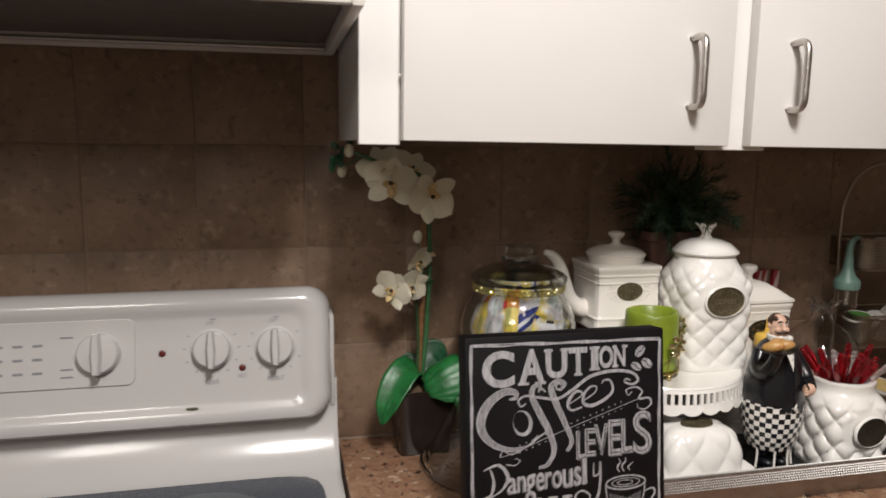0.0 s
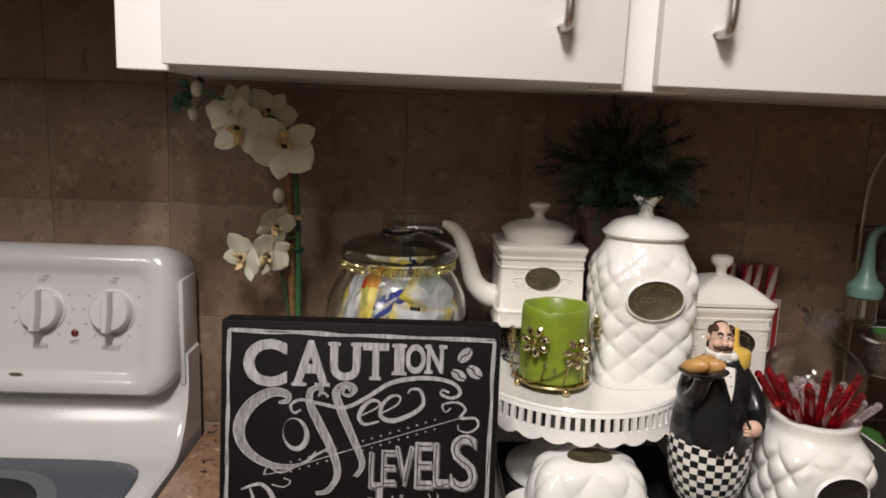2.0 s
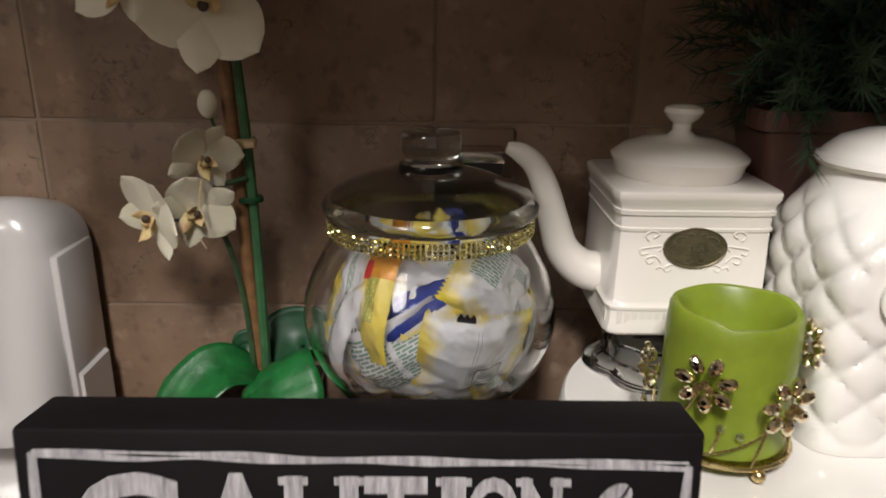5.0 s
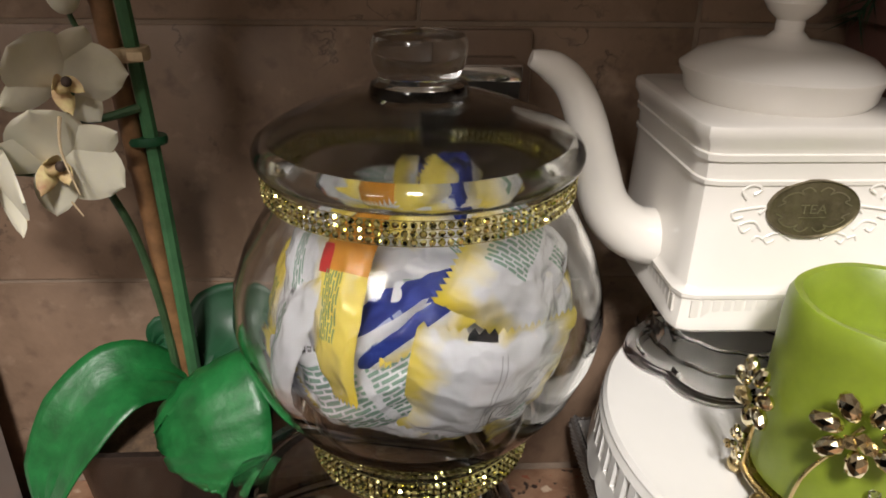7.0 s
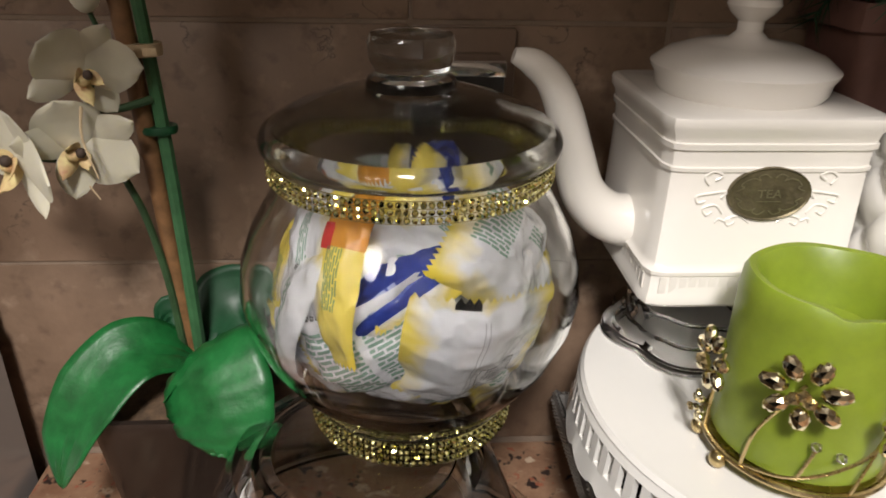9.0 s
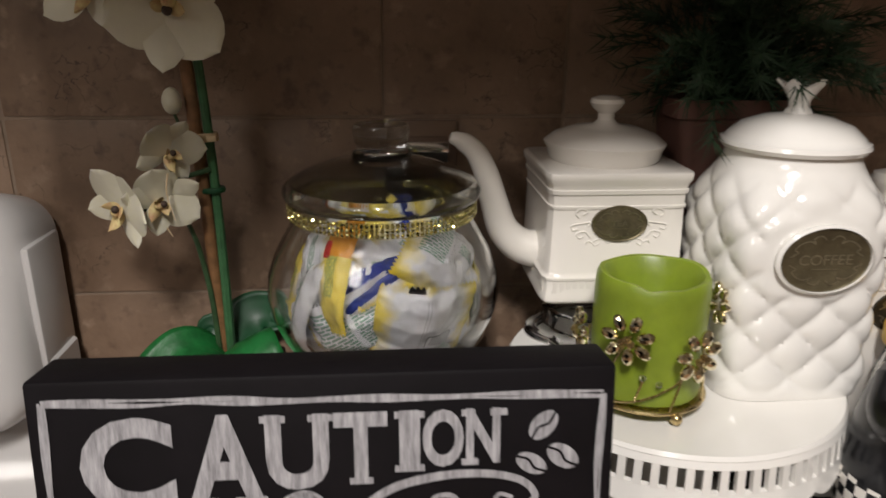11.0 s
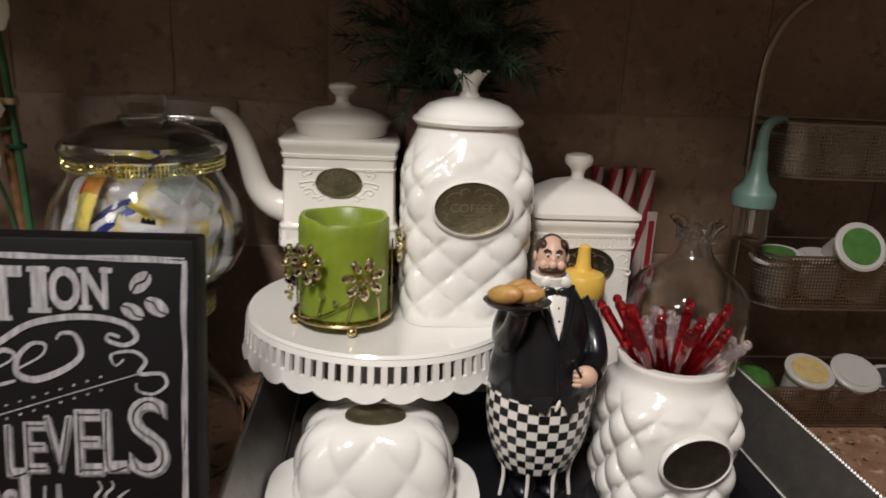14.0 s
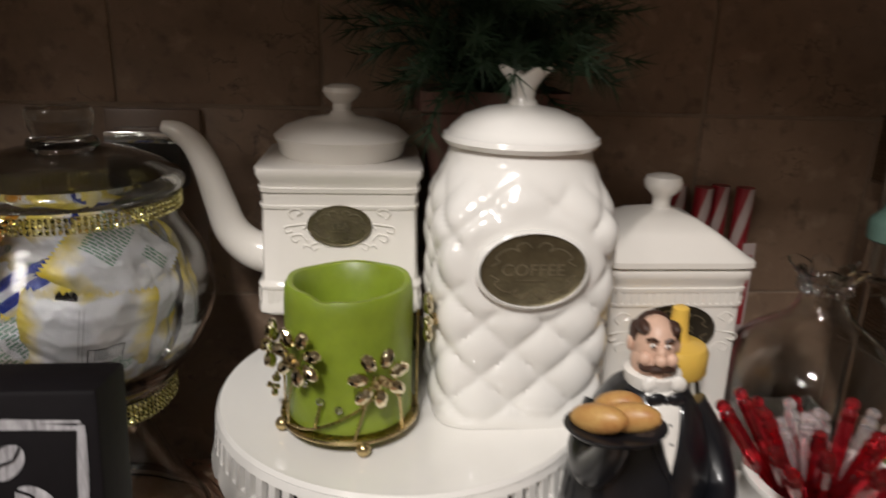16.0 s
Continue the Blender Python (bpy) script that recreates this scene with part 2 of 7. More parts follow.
def granite_material():
    m = material("worktop_laminate", (0.36, 0.225, 0.14), 0.3, vary=0, scale=60.0, second=(0.20, 0.10, 0.06), rough_vary=0.1)
    nt = m.node_tree
    b = nt.nodes["Principled BSDF"]
    src = b.inputs["Base Color"].links[0].from_socket
    tc = nt.nodes.new("ShaderNodeTexCoord")
    for scale, lo, hi, colour in ((110.0, 0.60, 0.66, (0.03, 0.02, 0.018)), (75.0, 0.62, 0.70, (0.50, 0.38, 0.27)), (190.0, 0.63, 0.70, (0.30, 0.09, 0.05))):
        n = nt.nodes.new("ShaderNodeTexNoise")
        n.inputs["Scale"].default_value, n.inputs["Detail"].default_value = scale, 3.0
        off = nt.nodes.new("ShaderNodeVectorMath")
        off.inputs[1].default_value = (scale, 0, scale * 2)
        nt.links.new(tc.outputs["Object"], off.inputs[0])
        nt.links.new(off.outputs[0], n.inputs["Vector"])
        g = nt.nodes.new("ShaderNodeMapRange")
        g.inputs["From Min"].default_value, g.inputs["From Max"].default_value = lo, hi
        nt.links.new(n.outputs["Fac"], g.inputs["Value"])
        mix = nt.nodes.new("ShaderNodeMix")
        mix.data_type = "RGBA"
        nt.links.new(g.outputs["Result"], mix.inputs["Factor"])
        nt.links.new(src, mix.inputs["A"])
        mix.inputs["B"].default_value = (*colour, 1)
        src = mix.outputs["Result"]
    nt.links.new(src, b.inputs["Base Color"])
    return m


M_TILE = stone_tile_material()
M_GROUT = material("grout", (0.25, 0.185, 0.135), 0.9, scale=60, bump=0.4)
M_COUNTER = granite_material()
M_PAINT = material("wall_paint", (0.34, 0.29, 0.235), 0.7, scale=3, vary=0.05, bump=0.15, bump_scale=150)
M_CEIL = material("ceiling_paint", (0.5, 0.475, 0.44), 0.8, scale=3, vary=0.04)
M_FLOOR = material("floor_vinyl", (0.16, 0.11, 0.08), 0.4, scale=5, vary=0.2)
M_CAB = material("white_laminate", (0.71, 0.69, 0.665), 0.38, scale=4, vary=0.02, bump=0.04, bump_scale=400)
M_CAB_UNDER = material("white_underside", (0.70, 0.68, 0.655), 0.5, scale=5, vary=0.04)
M_STEEL = material("brushed_steel", (0.52, 0.49, 0.46), 0.32, 1.0, scale=120, vary=0.1)
M_STOVE = material("stove_enamel", (0.47, 0.455, 0.445), 0.16, scale=6, vary=0.02, coat=0.4)
M_STOVE_GLASS = material("cooktop_glass", (0.030, 0.035, 0.045), 0.24, scale=420, vary=0, second=(0.085, 0.095, 0.115), rough_vary=0.1)
M_BURNER = material("burner_zone", (0.008, 0.008, 0.010), 0.2, scale=300, vary=0.3)
M_BURNER_RING = material("burner_ring", (0.10, 0.11, 0.12), 0.3, scale=500, vary=0.3)
M_PRINT = material("grey_print", (0.25, 0.25, 0.27), 0.5, scale=40)
M_LED = material("red_lens", (0.10, 0.012, 0.01), 0.15, scale=40, coat=0.5)
M_HOOD = material("hood_enamel", (0.62, 0.59, 0.55), 0.35, scale=8, vary=0.05)
M_HOOD_IN = material("hood_filter", (0.14, 0.125, 0.11), 0.5, 0.3, scale=50, vary=0.3)
M_CERAMIC = material("white_ceramic", (0.82, 0.80, 0.76), 0.12, scale=10, vary=0.025, coat=0.5, rough_vary=0.05)
M_CERAMIC_OLD = material("ivory_ceramic", (0.78, 0.745, 0.69), 0.18, scale=10, vary=0.03, coat=0.3, rough_vary=0.08)
M_BRASS = material("antique_brass", (0.16, 0.135, 0.08), 0.42, 0.7, scale=90, vary=0.35, bump=0.2, bump_scale=500)
M_BRASS_DARK = material("darkened_brass", (0.055, 0.046, 0.032), 0.4, 0.6, scale=90, vary=0.35, bump=0.2, bump_scale=500)
M_BRASS_HI = material("antique_brass_relief", (0.36, 0.32, 0.22), 0.35, 0.8, scale=90, vary=0.25)
M_BLACKBOARD = material("black_painted_wood", (0.0045, 0.0035, 0.0045), 0.6, scale=20, vary=0.4, bump=0.12, bump_scale=120, spec=0.16)
M_CHALK_MID = material("chalk_rubbed", (0.34, 0.335, 0.35), 0.9, scale=240, vary=0, second=(0.09, 0.088, 0.095), rough_vary=0)
M_CHALK = material("chalk_paint", (0.46, 0.45, 0.47), 0.9, scale=260, vary=0, second=(0.15, 0.147, 0.155), rough_vary=0)
M_CHALK_DIM = material("faint_chalk", (0.20, 0.195, 0.205), 0.9, scale=220, vary=0, second=(0.06, 0.06, 0.065), rough_vary=0)


def streak(m, turn):
    """Draws a material's grain out along the strokes of the chalk."""
    nt = m.node_tree
    tc = nt.nodes["Texture Coordinate"]
    bend = nt.nodes.new("ShaderNodeMapping")
    bend.inputs["Rotation"].default_value = (0, radians(turn), 0)
    bend.inputs["Scale"].default_value = (1.5, 1.0, 0.22)
    nt.links.new(tc.outputs["Object"], bend.inputs["Vector"])
    for n in nt.nodes:
        if n.type == "TEX_NOISE":
            nt.links.new(bend.outputs["Vector"], n.inputs["Vector"])


streak(M_CHALK, 14)
streak(M_CHALK_MID, 28)
M_SILVER = material("silver_leaf", (0.38, 0.365, 0.35), 0.42, 1.0, scale=80, vary=0.15)
M_TRAY_BLACK = material("tray_black_glass", (0.010, 0.010, 0.012), 0.10, scale=20, vary=0.2)
M_WAX = material("green_wax", (0.215, 0.285, 0.026), 0.38, scale=16, vary=0.24, bump=0.25, bump_scale=45)
M_WAX.node_tree.nodes["Principled BSDF"].inputs["Subsurface Weight"].default_value = 0.5
M_WAX.node_tree.nodes["Principled BSDF"].inputs["Subsurface Radius"].default_value = (0.02, 0.025, 0.004)
M_WAX.node_tree.nodes["Principled BSDF"].inputs["Subsurface Scale"].default_value = 0.5
M_GOLD = material("champagne_wire", (0.55, 0.43, 0.22), 0.25, 1.0, scale=90, vary=0.2)
M_GEM = glass("clear_crystal", (0.95, 0.93, 0.85), 0.02, 1.6)
M_GOLD_GEM = material("gold_rhinestone", (0.82, 0.74, 0.33), 0.09, 1.0, scale=300, vary=0.3)
M_GLASS = glass("clear_glass", (0.97, 0.98, 0.97))
M_CRYSTAL = glass("cut_crystal", (0.98, 0.98, 0.97), 0.0, 1.3)
M_GLASS_LID = glass("lid_glass", (0.70, 0.71, 0.69), 0.07)
M_PETAL = material("orchid_petal", (0.66, 0.63, 0.50), 0.6, scale=60, vary=0.05, bump=0.1, bump_scale=150)
M_PETAL.node_tree.nodes["Principled BSDF"].inputs["Subsurface Weight"].default_value = 0.3
M_PETAL.node_tree.nodes["Principled BSDF"].inputs["Subsurface Radius"].default_value = (0.01, 0.01, 0.006)
M_LIP = material("orchid_lip", (0.70, 0.62, 0.28), 0.6, scale=150, vary=0, second=(0.48, 0.26, 0.14))
M_DARK_LIP = material("orchid_throat", (0.05, 0.03, 0.02), 0.7)
M_LEAF = material("orchid_leaf", (0.009, 0.105, 0.024), 0.36, scale=60, vary=0.42, bump=0.35, bump_scale=90)
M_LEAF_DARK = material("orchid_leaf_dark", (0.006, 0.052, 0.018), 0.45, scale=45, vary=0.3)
M_STEM_DARK = material("old_stem", (0.035, 0.075, 0.03), 0.5, scale=60, vary=0.4)
M_STEM = material("orchid_stem", (0.042, 0.125, 0.05), 0.5, scale=60, vary=0.3)
M_CANE = material("bamboo_cane", (0.20, 0.10, 0.042), 0.5, scale=70, vary=0.4)
M_TIE = material("raffia", (0.55, 0.42, 0.26), 0.8, scale=200, vary=0.2)
M_POT = material("dark_glazed_pot", (0.016, 0.011, 0.009), 0.18, scale=20, vary=0.4, coat=0.3)
M_MOSS = material("brown_moss", (0.09, 0.055, 0.03), 0.95, scale=120, vary=0.5, bump=0.8, bump_scale=150)
M_FIR = material("needle_green", (0.02, 0.055, 0.022), 0.6, scale=80, vary=0.4, random_vary=0.2)
M_TERRA = material("brown_clay", (0.13, 0.06, 0.045), 0.7, scale=40, vary=0.2)
M_SCUFF = material("olive_scuff", (0.085, 0.09, 0.045), 0.6, scale=300, vary=0.5)
M_BLACK_GLOSS = material("black_gloss_paint", (0.006, 0.0065, 0.009), 0.32, scale=30, vary=0.3, coat=0.4, spec=0.4)
M_CHECK_W = material("white_glaze", (0.78, 0.75, 0.70), 0.3, scale=40, vary=0.05)
M_SKIN = material("peach_glaze", (0.66, 0.43, 0.32), 0.45, scale=60, vary=0.12)
M_HAIR = material("brown_glaze", (0.05, 0.022, 0.014), 0.5, scale=80, vary=0.3)
M_BREAD = material("baked_glaze", (0.58, 0.38, 0.13), 0.4, scale=75, vary=0, second=(0.36, 0.14, 0.04))
M_MUSTARD = material("yellow_plastic", (0.78, 0.50, 0.09), 0.35, scale=20, vary=0.05)
M_RED_STICK = glass("red_acrylic", (0.66, 0.03, 0.05), 0.03)
M_RED_STICK.node_tree.nodes["Principled BSDF"].inputs["Transmission Weight"].default_value = 0.94
M_CLEAR_STICK = glass("clear_acrylic", (0.95, 0.88, 0.89), 0.05)
M_CLEAR_STICK.node_tree.nodes["Principled BSDF"].inputs["Transmission Weight"].default_value = 0.9
M_CANDY_RED = material("candy_red", (0.24, 0.016, 0.022), 0.3, scale=20, vary=0.15)
M_CANDY_WHITE = material("candy_white", (0.40, 0.32, 0.30), 0.3, scale=20, vary=0.1)
M_MINT = material("mint_plastic", (0.10, 0.175, 0.145), 0.4, scale=20, vary=0.04)
M_RACK = material("nickel_wire", (0.34, 0.29, 0.24), 0.3, 1.0, scale=60, vary=0.15)
M_MESH = material("bronze_mesh", (0.24, 0.19, 0.14), 0.35, 1.0, scale=60, vary=0.15)
M_POD = material("pod_cup", (0.40, 0.37, 0.33), 0.5, scale=30, vary=0.06)
M_POD_WHITE = material("pod_foil_white", (0.40, 0.385, 0.36), 0.35, scale=30, vary=0.05)
M_POD_GREEN = material("pod_foil_green", (0.05, 0.135, 0.03), 0.35, scale=90, vary=0.3)
M_POD_YELLOW = material("pod_foil_yellow", (0.46, 0.34, 0.14), 0.35, scale=90, vary=0.2)
M_POD_DARK = material("pod_foil_dark", (0.05, 0.045, 0.045), 0.3, scale=90, vary=0.3)
M_CHROME = material("chrome", (0.75, 0.75, 0.76), 0.1, 1.0, scale=40, vary=0.05)
M_PLATE_BROWN = material("brown_plastic", (0.17, 0.11, 0.075), 0.35, scale=40, vary=0.1)
M_PLATE_DARK = material("dark_plastic", (0.05, 0.05, 0.05), 0.35, scale=40, vary=0.2)

# ---- room ----
X0, X1, Y0, H = -1.9, 2.3, -3.4, 2.44


def slab(name, lo, hi, mat, label, bevel=0.0):
    bm = bmesh.new()
    box(bm, lo, hi, bevel)
    ob = part(name, bm, mat, None, "", smooth=False)
    return tagged(ob, label, name.split("_")[0], kind="structure")


wall_back = slab("wall_north", (X0, 0.0014, 0), (X1, 0.12, H), M_GROUT, "kitchen wall with brown stone tile backsplash")
slab("wall_south", (X0, Y0 - 0.12, 0), (X1, Y0, H), M_PAINT, "plain beige painted kitchen wall")
slab("wall_west", (X0 - 0.12, Y0, 0), (X0, 0, H), M_PAINT, "plain beige painted kitchen wall")
slab("wall_east", (X1, Y0, 0), (X1 + 0.12, 0, H), M_PAINT, "plain beige painted kitchen wall")
slab("floor", (X0, Y0, -0.1), (X1, 0, 0), M_FLOOR, "brown vinyl kitchen floor")
slab("ceiling", (X0, Y0, H), (X1, 0, H + 0.1), M_CEIL, "white painted kitchen ceiling")

# worktop with a rolled front edge, and the plain base that carries it
bm = bmesh.new()
box(bm, (0.2, -0.64, TOP - 0.038), (X1, -0.001, TOP), 0.006)
tagged(part("worktop", bm, M_COUNTER), "speckled brown granite-look kitchen worktop", "worktop", kind="structure")
slab("base_cabinet", (0.205, -0.60, 0.0), (X1, -0.002, TOP - 0.039), M_CAB, "white base cabinet under the worktop")


# ---- upper cabinets ----
def wall_cabinet(x0, x1, doors):
    root = thing("wall_cabinet", pose(x0, 0, 1.388, 0, 0.4, 0), "white laminate wall cabinet with steel bar handles", "cabinet")
    w, top, deep = x1 - x0, 0.76, 0.277
    b = bmesh.new()
    box(b, (0.0185, -deep + 0.02, 0.0005), (w - 0.0185, -0.002, 0.016))
    part("bottom_panel", b, M_CAB_UNDER, root, "plain white underside panel", smooth=False)
    for x in (0.0, w - 0.018):
        b = bmesh.new()
        box(b, (x, -deep + 0.02, 0.0), (x + 0.018, -0.002, top), 0.001)
        part("side_panel", b, M_CAB, root, smooth=False)
    b = bmesh.new()
    box(b, (0.018, -deep + 0.02, top - 0.018), (w - 0.018, -0.002, top))
    part("top_panel", b, M_CAB, root, smooth=False)
    stiles = [(0.0, 0.048)] + [(a, b2) for a, b2 in doors["stiles"]]
    for a, c in stiles:
        b = bmesh.new()
        box(b, (a, -deep, -0.006), (c, -deep + 0.0195, top), 0.0012)
        part("stile", b, M_CAB, root, smooth=False)
    b = bmesh.new()
    box(b, (0.048, -deep + 0.002, 0.0), (w - 0.03, -deep + 0.0195, 0.035), 0.001)
    part("bottom_rail", b, M_CAB, root, smooth=False)
    for a, c, hx in doors["doors"]:
        b = bmesh.new()
        box(b, (a, -deep - 0.0195, -0.001), (c, -deep - 0.0005, top - 0.01), 0.0018)
        door = part("door", b, M_CAB, root)
        b = bmesh.new()
        z0, z1 = 0.046, 0.128
        y = -deep - 0.0195
        pts = [(hx, y, z0), (hx, y - 0.018, z0), (hx, y - 0.026, z0 + 0.008), (hx, y - 0.027, z0 + 0.03),
               (hx, y - 0.027, z1 - 0.03), (hx, y - 0.026, z1 - 0.008), (hx, y - 0.018, z1), (hx, y, z1)]
        tube(b, smooth_path(pts, 6), 0.0045, 10)
        for z in (z0, z1):
            lathe(b, [(0.006, 0.0), (0.0065, 0.001), (0.005, 0.003)], 14, (hx, y - 0.002, z))
        part("handle", b, M_STEEL, door, "brushed steel bar handle")
    b = bmesh.new()
    box(b, (0.046, -deep - 0.006, 0.066), (0.051, -deep - 0.0005, 0.074), 0.001)
    part("hinge", b, M_STEEL, root, "small steel hinge pin")
    return root


wall_cabinet(0.2075, 1.21, {"stiles": [(0.440, 0.530), (0.94, 1.001)], "doors": [(0.048, 0.464, 0.406), (0.4955, 0.96, 0.547)]})


# ---- range hood ----
def range_hood():
    root = thing("range_hood", pose(-0.185, 0, 1.512), "off-white enamel range hood with a dark filter", "range hood")
    b = bmesh.new()
    for lo, hi in (((-0.38, -0.40, 0.0), (-0.368, -0.012, 0.15)), ((0.374, -0.40, 0.0), (0.386, -0.012, 0.15)),
                   ((-0.368, -0.40, 0.002), (0.374, -0.388, 0.15)), ((-0.38, -0.012, 0.0), (0.386, -0.002, 0.15)), ((-0.38, -0.40, 0.15), (0.386, -0.002, 0.162))):
        box(b, lo, hi, 0.002)
    part("shell", b, M_HOOD, root)
    b = bmesh.new()
    box(b, (-0.366, -0.387, 0.016), (0.372, -0.013, 0.05))
    part("filter", b, M_HOOD_IN, root, "dark greasy filter underside", smooth=False)
    b = bmesh.new()
    tube(b, [(-0.366, -0.016, 0.008), (0.372, -0.016, 0.008)], 0.003, 8)
    part("trim", b, M_STEEL, root, "thin metal back trim")


range_hood()


# ---- stove ----
def stove():
    root = thing("electric_stove", pose(-0.185, 0, 0), "white electric range with a speckled black ceramic cooktop", "stove")
    w = 0.376
    b = bmesh.new()
    box(b, (-w, -0.66, 0.02), (w, -0.03, 0.90), 0.006)
    part("body", b, M_STOVE, root)
    # cooktop frame with a raised rear cove
    b = bmesh.new()
    prof = [(-0.68, 0.885), (-0.682, 0.905), (-0.676, 0.914), (-0.66, 0.917), (-0.13, 0.917), (-0.115, 0.921), (-0.10, 0.932), (-0.085, 0.95), (-0.072, 0.975),
            (-0.066, 1.0), (-0.066, 1.04), (-0.02, 1.04), (-0.02, 0.885)]
    xs = [-w - 0.004, -w, -w + 0.004, w - 0.004, w, w + 0.004]
    ins = [0.004, 0.001, 0.0, 0.0, 0.001, 0.004]
    loops = []
    for x, d in zip(xs, ins):
        loops.append([(x, y + (d if y < -0.5 else 0), z - d) for y, z in prof])
    rings(b, loops)
    part("cooktop_frame", b, M_STOVE, root)
    # ceramic glass with rounded corners
    b = bmesh.new()
    shape = rounded_square(w - 0.022, 14, 120, 0.255)
    rings(b, [[(p.x, p.y - 0.385, 0.9165) for p in shape], [(p.x, p.y - 0.385, 0.9195) for p in shape], [(p.x * 0.997, p.y * 0.996 - 0.385, 0.9205) for p in shape]])
    top = part("cooktop", b, M_STOVE_GLASS, root, "speckled black ceramic glass cooktop")
    for cx, cy, r in ((0.20, -0.25, 0.088), (-0.20, -0.25, 0.075), (0.20, -0.50, 0.075), (-0.20, -0.50, 0.10)):
        b = bmesh.new()
        lathe(b, [(r * 0.78, 0.0005), (r * 0.78, 0.0012), (r, 0.0012), (r, 0.0005)], 56, (cx, cy, 0.9200), wrap=True)
        part("burner_ring", b, M_BURNER_RING, top)
        b = bmesh.new()
        lathe(b, [(r * 0.775, 0.0005), (r * 0.775, 0.0011)], 56, (cx, cy, 0.9200))
        part("burner_zone", b, M_BURNER, top)
    # control panel: a rounded shell that leans back
    b = bmesh.new()
    lean = 0.035 / 0.165

    def front(x, z, dy=0.0):
        return (x, -0.100 + (z - 1.015) * lean + dy, z)

    def outline(hw, z0, z1, r, n=8):
        pts = []
        for cx, cz, a0 in ((hw - r, z0 + r, -90), (hw - r, z1 - r, 0), (-hw + r, z1 - r, 90), (-hw + r, z0 + r, 180)):
            for i in range(n + 1):
                a = radians(a0 + 90 * i / n)
                pts.append((cx + r * math.cos(a), cz + r * math.sin(a)))
        return pts

    def shell_loop(hw, z0, z1, r, dy):
        return [front(x, z, dy) for x, z in outline(hw, z0, z1, r)]

    z0, z1 = 0.988, 1.178
    loops = [[(x * 1.0, -0.012, z) for x, z in outline(w - 0.002, z0 + 0.006, z1 - 0.014, 0.03)],
             [(x, -0.03, z) for x, z in outline(w - 0.002, z0 + 0.002, z1 - 0.008, 0.032)],
             shell_loop(w - 0.004, z0, z1 - 0.004, 0.034, 0.022), shell_loop(w - 0.009, z0 + 0.002, z1 - 0.005, 0.032, 0.009),
             shell_loop(w - 0.017, z0 + 0.007, z1 - 0.011, 0.028, 0.001), shell_loop(w - 0.028, z0 + 0.015, z1 - 0.020, 0.024, -0.002),
             shell_loop(w - 0.040, z0 + 0.024, z1 - 0.030, 0.020, 0.000), shell_loop(w - 0.046, z0 + 0.029, z1 - 0.036, 0.018, 0.004),
             shell_loop(w - 0.052, z0 + 0.034, z1 - 0.042, 0.016, 0.005)]
    rings(b, loops)
    panel = part("control_panel", b, M_STOVE, root, "white moulded control panel")
    b = bmesh.new()
    box(b, (w - 0.006, -0.070, 0.995), (w + 0.001, -0.014, 1.135), 0.003)
    part("end_cap", b, M_STOVE, root)
    # dials
    for kx, zc, r in ((0.292, 1.094, 0.026), (0.205, 1.094, 0.026), (0.058, 1.096, 0.028), (-0.205, 1.094, 0.026), (-0.292, 1.094, 0.026)):
        m = Matrix.Translation(front(kx, zc, 0.006)) @ Matrix.Rotation(radians(90) - math.atan(lean), 4, "X")
        b = bmesh.new()
        lathe(b, [(r * 1.12, 0.0), (r * 1.12, 0.002), (r, 0.004), (r * 0.96, 0.013), (r * 0.88, 0.016), (r * 0.5, 0.017)], 36)
        hub = [(-r * 0.16, -r * 0.98), (r * 0.16, -r * 0.98), (r * 0.24, 0), (r * 0.16, r * 0.98), (-r * 0.16, r * 0.98), (-r * 0.24, 0)]
        rings(b, [[(x, y, 0.012) for x, y in hub], [(x, y, 0.024) for x, y in hub], [(x * 0.6, y * 0.97, 0.028) for x, y in hub]])
        bmesh.ops.transform(b, matrix=m, verts=b.verts)
        knob = part("dial", b, M_STOVE, panel, "white control dial")
        b = bmesh.new()
        for k in range(11):
            a = radians(-55 + 29 * k)
            if 60 < (-55 + 29 * k) % 360 < 120:
                continue
            c = Matrix.Translation((r * 1.42 * math.cos(a), r * 1.42 * math.sin(a), 0.0012)) @ Matrix.Rotation(a, 4, "Z")
            bmesh.ops.create_cube(b, size=1, matrix=m @ c @ Matrix.Diagonal((0.004, 0.0016, 0.0006, 1)))
        bmesh.ops.create_cube(b, size=1, matrix=m @ Matrix.Translation((0.002, r * 1.62, 0.0012)) @ Matrix.Diagonal((0.008, 0.0022, 0.0006, 1)))
        tagged(part("dial_marks", b, M_PRINT, panel, "grey printed dial marks", smooth=False), kind="stuff")
    for text, x, z, h in (("FRONT", 0.292, 1.050, 0.0065), ("REAR", 0.205, 1.050, 0.0065), ("OFF", 0.290, 1.1305, 0.005), ("OFF", 0.203, 1.1305, 0.005), ("HOT", 0.246, 1.056, 0.0055)):
        b = bmesh.new()
        wd = h * len(text) * 0.72
        letters(b, text, x - wd / 2, z - h / 2, x + wd / 2, z + h / 2, 0, 0.01, lift=lambda px, pz: front(px, pz, 0.0042)[1])
        part("lettering", b, M_PRINT, panel, smooth=False)
    for x, z in ((0.246, 1.067), (0.139, 1.092)):
        b = bmesh.new()
        ball(b, front(x, z, 0.004), 0.005, 12, scale=(1, 0.5, 1))
        part("indicator_lamp", b, M_LED, panel, "dark red indicator lens")
    # raised clock and timer plate
    b = bmesh.new()
